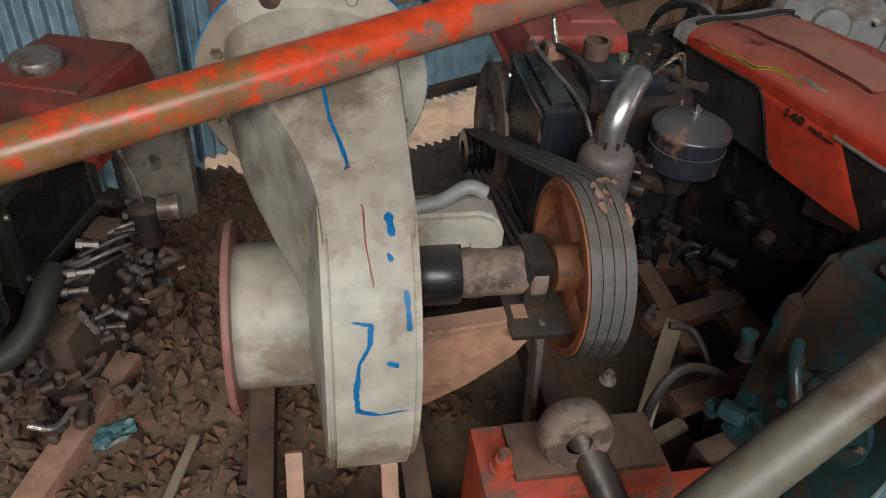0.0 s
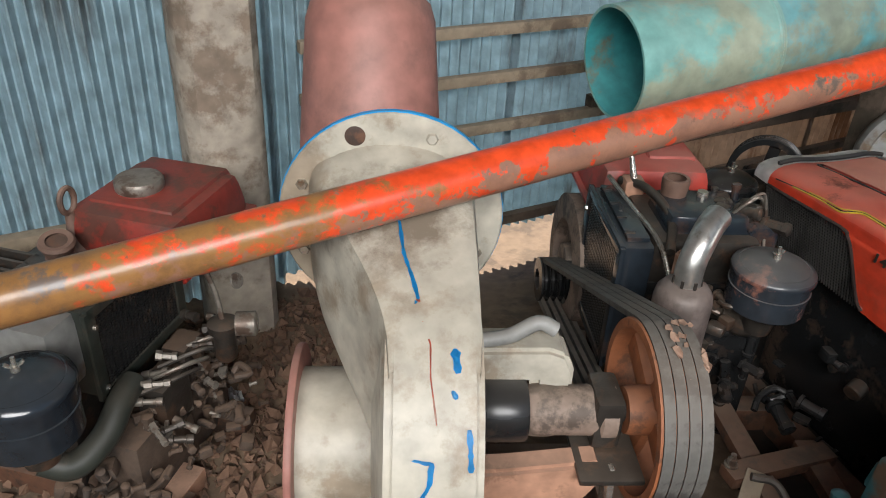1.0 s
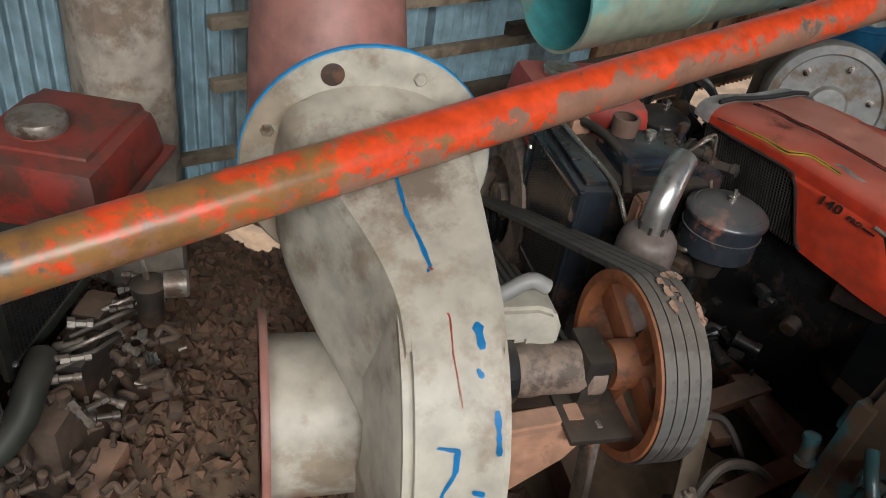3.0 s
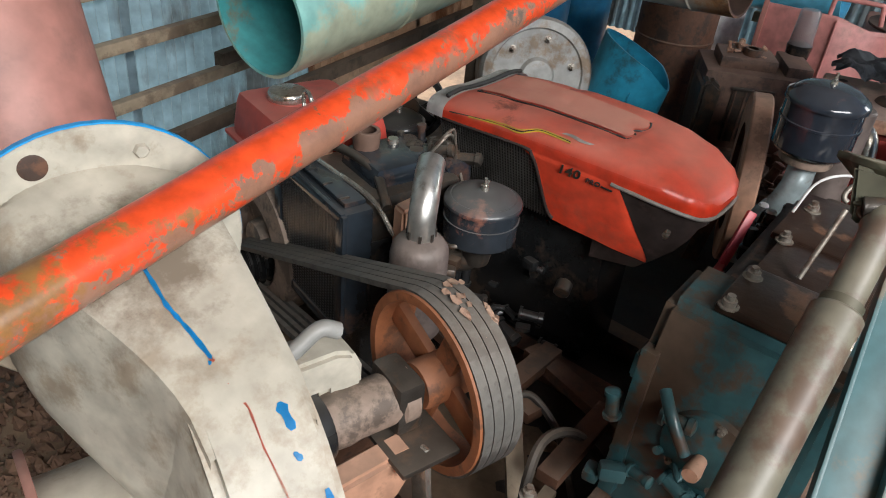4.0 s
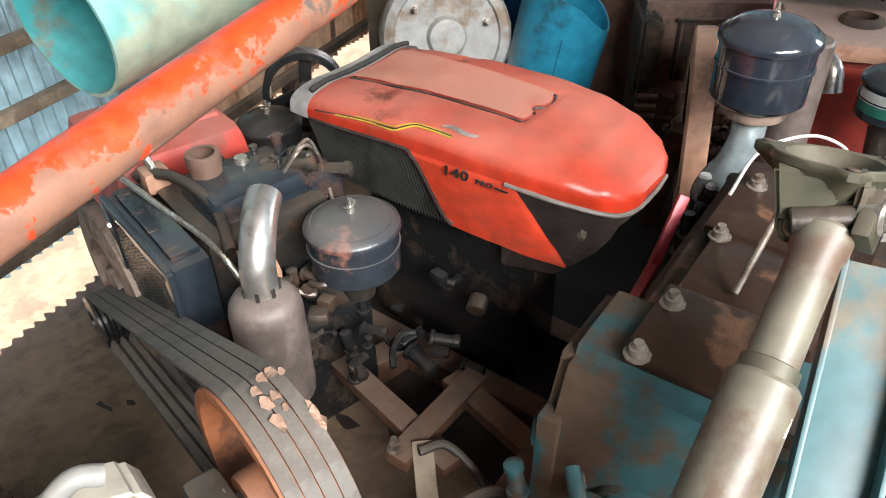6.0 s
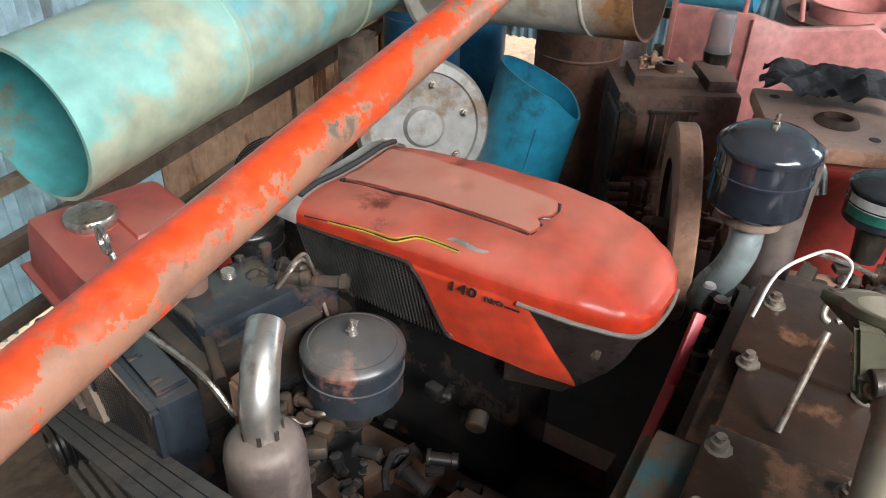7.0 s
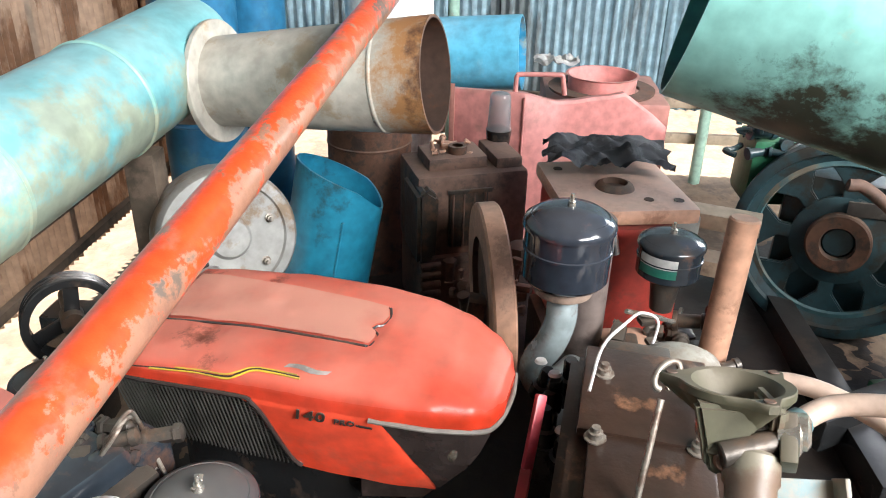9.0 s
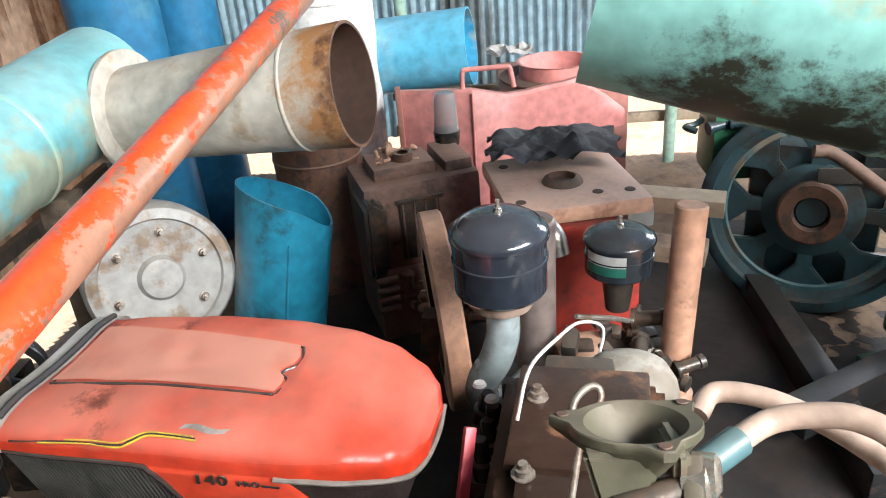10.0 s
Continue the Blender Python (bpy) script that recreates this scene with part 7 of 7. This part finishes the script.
build_hopper()
open_pipe("blue_pipe", (3.68, 0.30, 0.62), (0.12, 0.98, -0.08), 0.75, 0.155, SKY_PIPE, BLUE, "light blue pipe length resting behind the hopper", r2=0.15)
th = thing("support_trestle", (3.78, 0.85, GROUND), "timber block under the blue pipe", "timber block")
part("block", block(B(), (3.78, 0.85, 0.14), (0.3, 0.12, 0.48), (1, 0, 0)), WOOD_DARK, th)
single("white_sack", crumple(B(), (3.9, 0.14, 0.53), (0.12, 0.2, 0.04), 12, 14), WHITE_SACK, "white plastic sack behind the hopper", "sack")
bm = lathe(B(), [(0, 0), (0.17, 0), (0.18, 0.01), (0.18, 0.95), (0.17, 0.97), (0, 0.975)], (3.6, 0.85, GROUND), (0, 0, 1), 40)
th = thing("white_drum", (3.6, 0.85, GROUND), "tall white plastic drum against the wall", "drum")
part("barrel", bm, WHITE_SACK, th)
part("lid", lathe(B(), [(0.165, 0.955), (0.186, 0.955), (0.188, 0.96), (0.188, 0.985), (0.18, 0.992), (0.165, 0.992), (0.16, 0.985), (0, 0.985)], (3.6, 0.85, GROUND), (0, 0, 1), 40), WHITE_SACK, th)
for x, y, r, m, lb in ((3.3, 1.55, 0.16, DEEP_BLUE, "deep blue upright steel pipe"), (3.62, 1.42, 0.13, DEEP_BLUE, "deep blue upright steel pipe"), (3.12, 0.86, 0.155, RUSTY, "rusty brown upright pipe")):
    th = open_pipe("standing_pipe", (x, y, GROUND), (0, 0, 1), 0.68 if m is RUSTY else 1.5, r, m, RUST_IN, lb + " standing by the wall", seam_at=(0.5,))


# ---- big green wheel machine ----
def build_wheel():
    c = Vector((2.80, -0.755, 0.235))
    ax = Vector((-0.9, 0.42, 0.1)).normalized()
    th = thing("wheel_machine", (2.95, -0.8, GROUND), "dark teal machine with a large holed belt wheel", "machine")
    x, y, z = frame_of(ax)
    part("rim", lathe(B(), [(0.27, -0.06), (0.33, -0.06), (0.335, -0.05), (0.335, 0.045), (0.325, 0.05), (0.3, 0.05), (0.295, 0.03), (0.27, 0.02), (0.27, -0.06)], c, ax, 64), WHEEL_GREEN, th, "teal-grey wheel rim")
    part("inner_ring", lathe(B(), [(0.265, 0.0), (0.27, 0.02), (0.255, 0.024), (0.25, 0.012)], c, ax, 64), BEAM_TEAL, th)
    # web with eight round holes between spokes
    for k in range(8):
        a0, a1 = 2 * math.pi * (k - 0.27) / 8, 2 * math.pi * (k + 0.27) / 8
        poly = [(r * math.cos(a), r * math.sin(a)) for r, aa in ((0.11, (a0, a1)),) for a in aa]
        poly = [(0.1 * math.cos(a0), 0.1 * math.sin(a0)), (0.19 * math.cos(a0 + 0.08), 0.19 * math.sin(a0 + 0.08)), (0.275 * math.cos(a0 - 0.12), 0.275 * math.sin(a0 - 0.12)),
                (0.28 * math.cos((a0 + a1) / 2), 0.28 * math.sin((a0 + a1) / 2)), (0.275 * math.cos(a1 + 0.12), 0.275 * math.sin(a1 + 0.12)), (0.19 * math.cos(a1 - 0.08), 0.19 * math.sin(a1 - 0.08)), (0.1 * math.cos(a1), 0.1 * math.sin(a1))]
        part("web_spoke", prism(B(), poly, c, x, y, 0.025, 0.004), WHEEL_GREEN, th)
    part("web_hub", lathe(B(), [(0, -0.03), (0.15, -0.02), (0.15, 0.012), (0.14, 0.016), (0, 0.02)], c, ax, 48), WHEEL_GREEN, th)
    part("hub_collar", lathe(B(), [(0.05, 0.01), (0.095, 0.01), (0.1, 0.016), (0.1, 0.05), (0.093, 0.056), (0.055, 0.056), (0.05, 0.03)], c, ax, 40), RUSTY, th, "rusty hub collar")
    part("hub_core", lathe(B(), [(0, 0.03), (0.045, 0.03), (0.052, 0.02)], c, ax, 32), WHEEL_GREEN, th)
    part("belt_band", beam(B(), c + ax * 0.02 + Vector((0.0, 0.0, 0.12)), c + ax * 0.05 + Vector((-0.2, -0.7, 0.16)), 0.012, 0.05), BELT, th, "black rubber belt")
    part("handle_bar", tube(B(), [c + ax * 0.1 + Vector((0, 0.02, 0.22)), c + ax * 0.12 + Vector((0, -0.06, 0.2)), c + ax * 0.15 + Vector((-0.1, -0.3, 0.02)), c + ax * 0.15 + Vector((-0.15, -0.45, -0.1))], 0.02, 12), IRON_BROWN, th, "brown handle bar")
    part("machine_body", block(B(), c - ax * 0.28 + Vector((0, 0, -0.05)), (0.4, 0.5, 0.55), (0.42, 0.9, 0), bevel=0.03), WHEEL_GREEN, th)
    part("rear_housing", block(B(), c - ax * 0.25 + Vector((0.05, 0.3, 0.18)), (0.2, 0.16, 0.24), (1, 0, 0), bevel=0.03), GREEN, th)
    rng = random.Random(31)
    lumps(th, "rear_casting", WHEEL_GREEN, rng, c - ax * 0.2 + Vector((0.05, 0.32, 0.3)), (0.08, 0.08, 0.06), 18, 0.02, 0.05)
    part("frame_rail", beam(B(), (1.9, -0.62, -0.05), (3.1, -0.62, -0.05), 0.08, 0.1), BLACK, th)
    part("frame_rail", beam(B(), (2.1, -0.48, 0.0), (2.5, -1.2, 0.0), 0.07, 0.1), BLACK, th)
    gb = part("green_valve", lathe(B(), [(0, -0.2), (0.06, -0.2), (0.07, -0.18), (0.045, -0.15), (0.04, -0.08), (0.065, -0.07), (0.065, -0.04), (0.045, -0.03), (0.05, 0.03), (0.035, 0.06), (0, 0.065)], (2.35, -0.86, 0.15), (0.1, 0, 1), 24), GREEN, th, "green cast valve")
    part("valve_base", block(B(), (2.35, -0.86, -0.08), (0.16, 0.16, 0.08), (1, 0.2, 0), bevel=0.012), GREEN, th)
    return th


build_wheel()

# big teal pipe slung over the machine
TR0, TR1 = Vector((1.96, 0.02, 1.15)), Vector((1.86, -0.47, 1.02))
trd = (TR1 - TR0).normalized()
tx, ty, tz = frame_of(trd)
for q, r in ((0.22, 0.17), (0.4, 0.16)):
    add_blotch(TEAL_MOULD, trd * q + (tx * math.cos(radians(48)) + ty * math.sin(radians(48))) * 0.235 + Vector((0, 0, 0.235)), 0.05, r + 0.04, (0.022, 0.028, 0.018), 0.9, 17)
th = open_pipe("large_pipe", TR0, trd, 1.9, 0.235, TEAL_MOULD, TEAL_IN, "large teal pipe with black mould stains resting on a stand", seam_at=(0.5,))
part("stand_post", beam(B(), TR0 + trd * 1.5 + Vector((0, 0, -0.23)), TR0 + trd * 1.5 + Vector((0, 0, -1.0)), 0.1, 0.1, up=(1, 0, 0)), RUSTY, th)
# timber baulks on the floor behind the red engine
for k, (a, b) in enumerate((((2.6, -0.42, 0.36), (2.75, 0.0, 0.36)), ((2.5, -0.35, 0.26), (2.6, -0.1, 0.26)))):
    thb = thing("timber_baulk", (2.65, -0.25, GROUND), "dusty pinkish timber baulk laid on blocks", "timber", "timber baulks")
    part("baulk", beam(B(), a, b, 0.09, 0.05), WOOD, thb)
    part("prop", beam(B(), (a[0] + 0.03, a[1] + 0.1, GROUND), (a[0] + 0.03, a[1] + 0.1, a[2]), 0.06, 0.06), WOOD_DARK, thb)
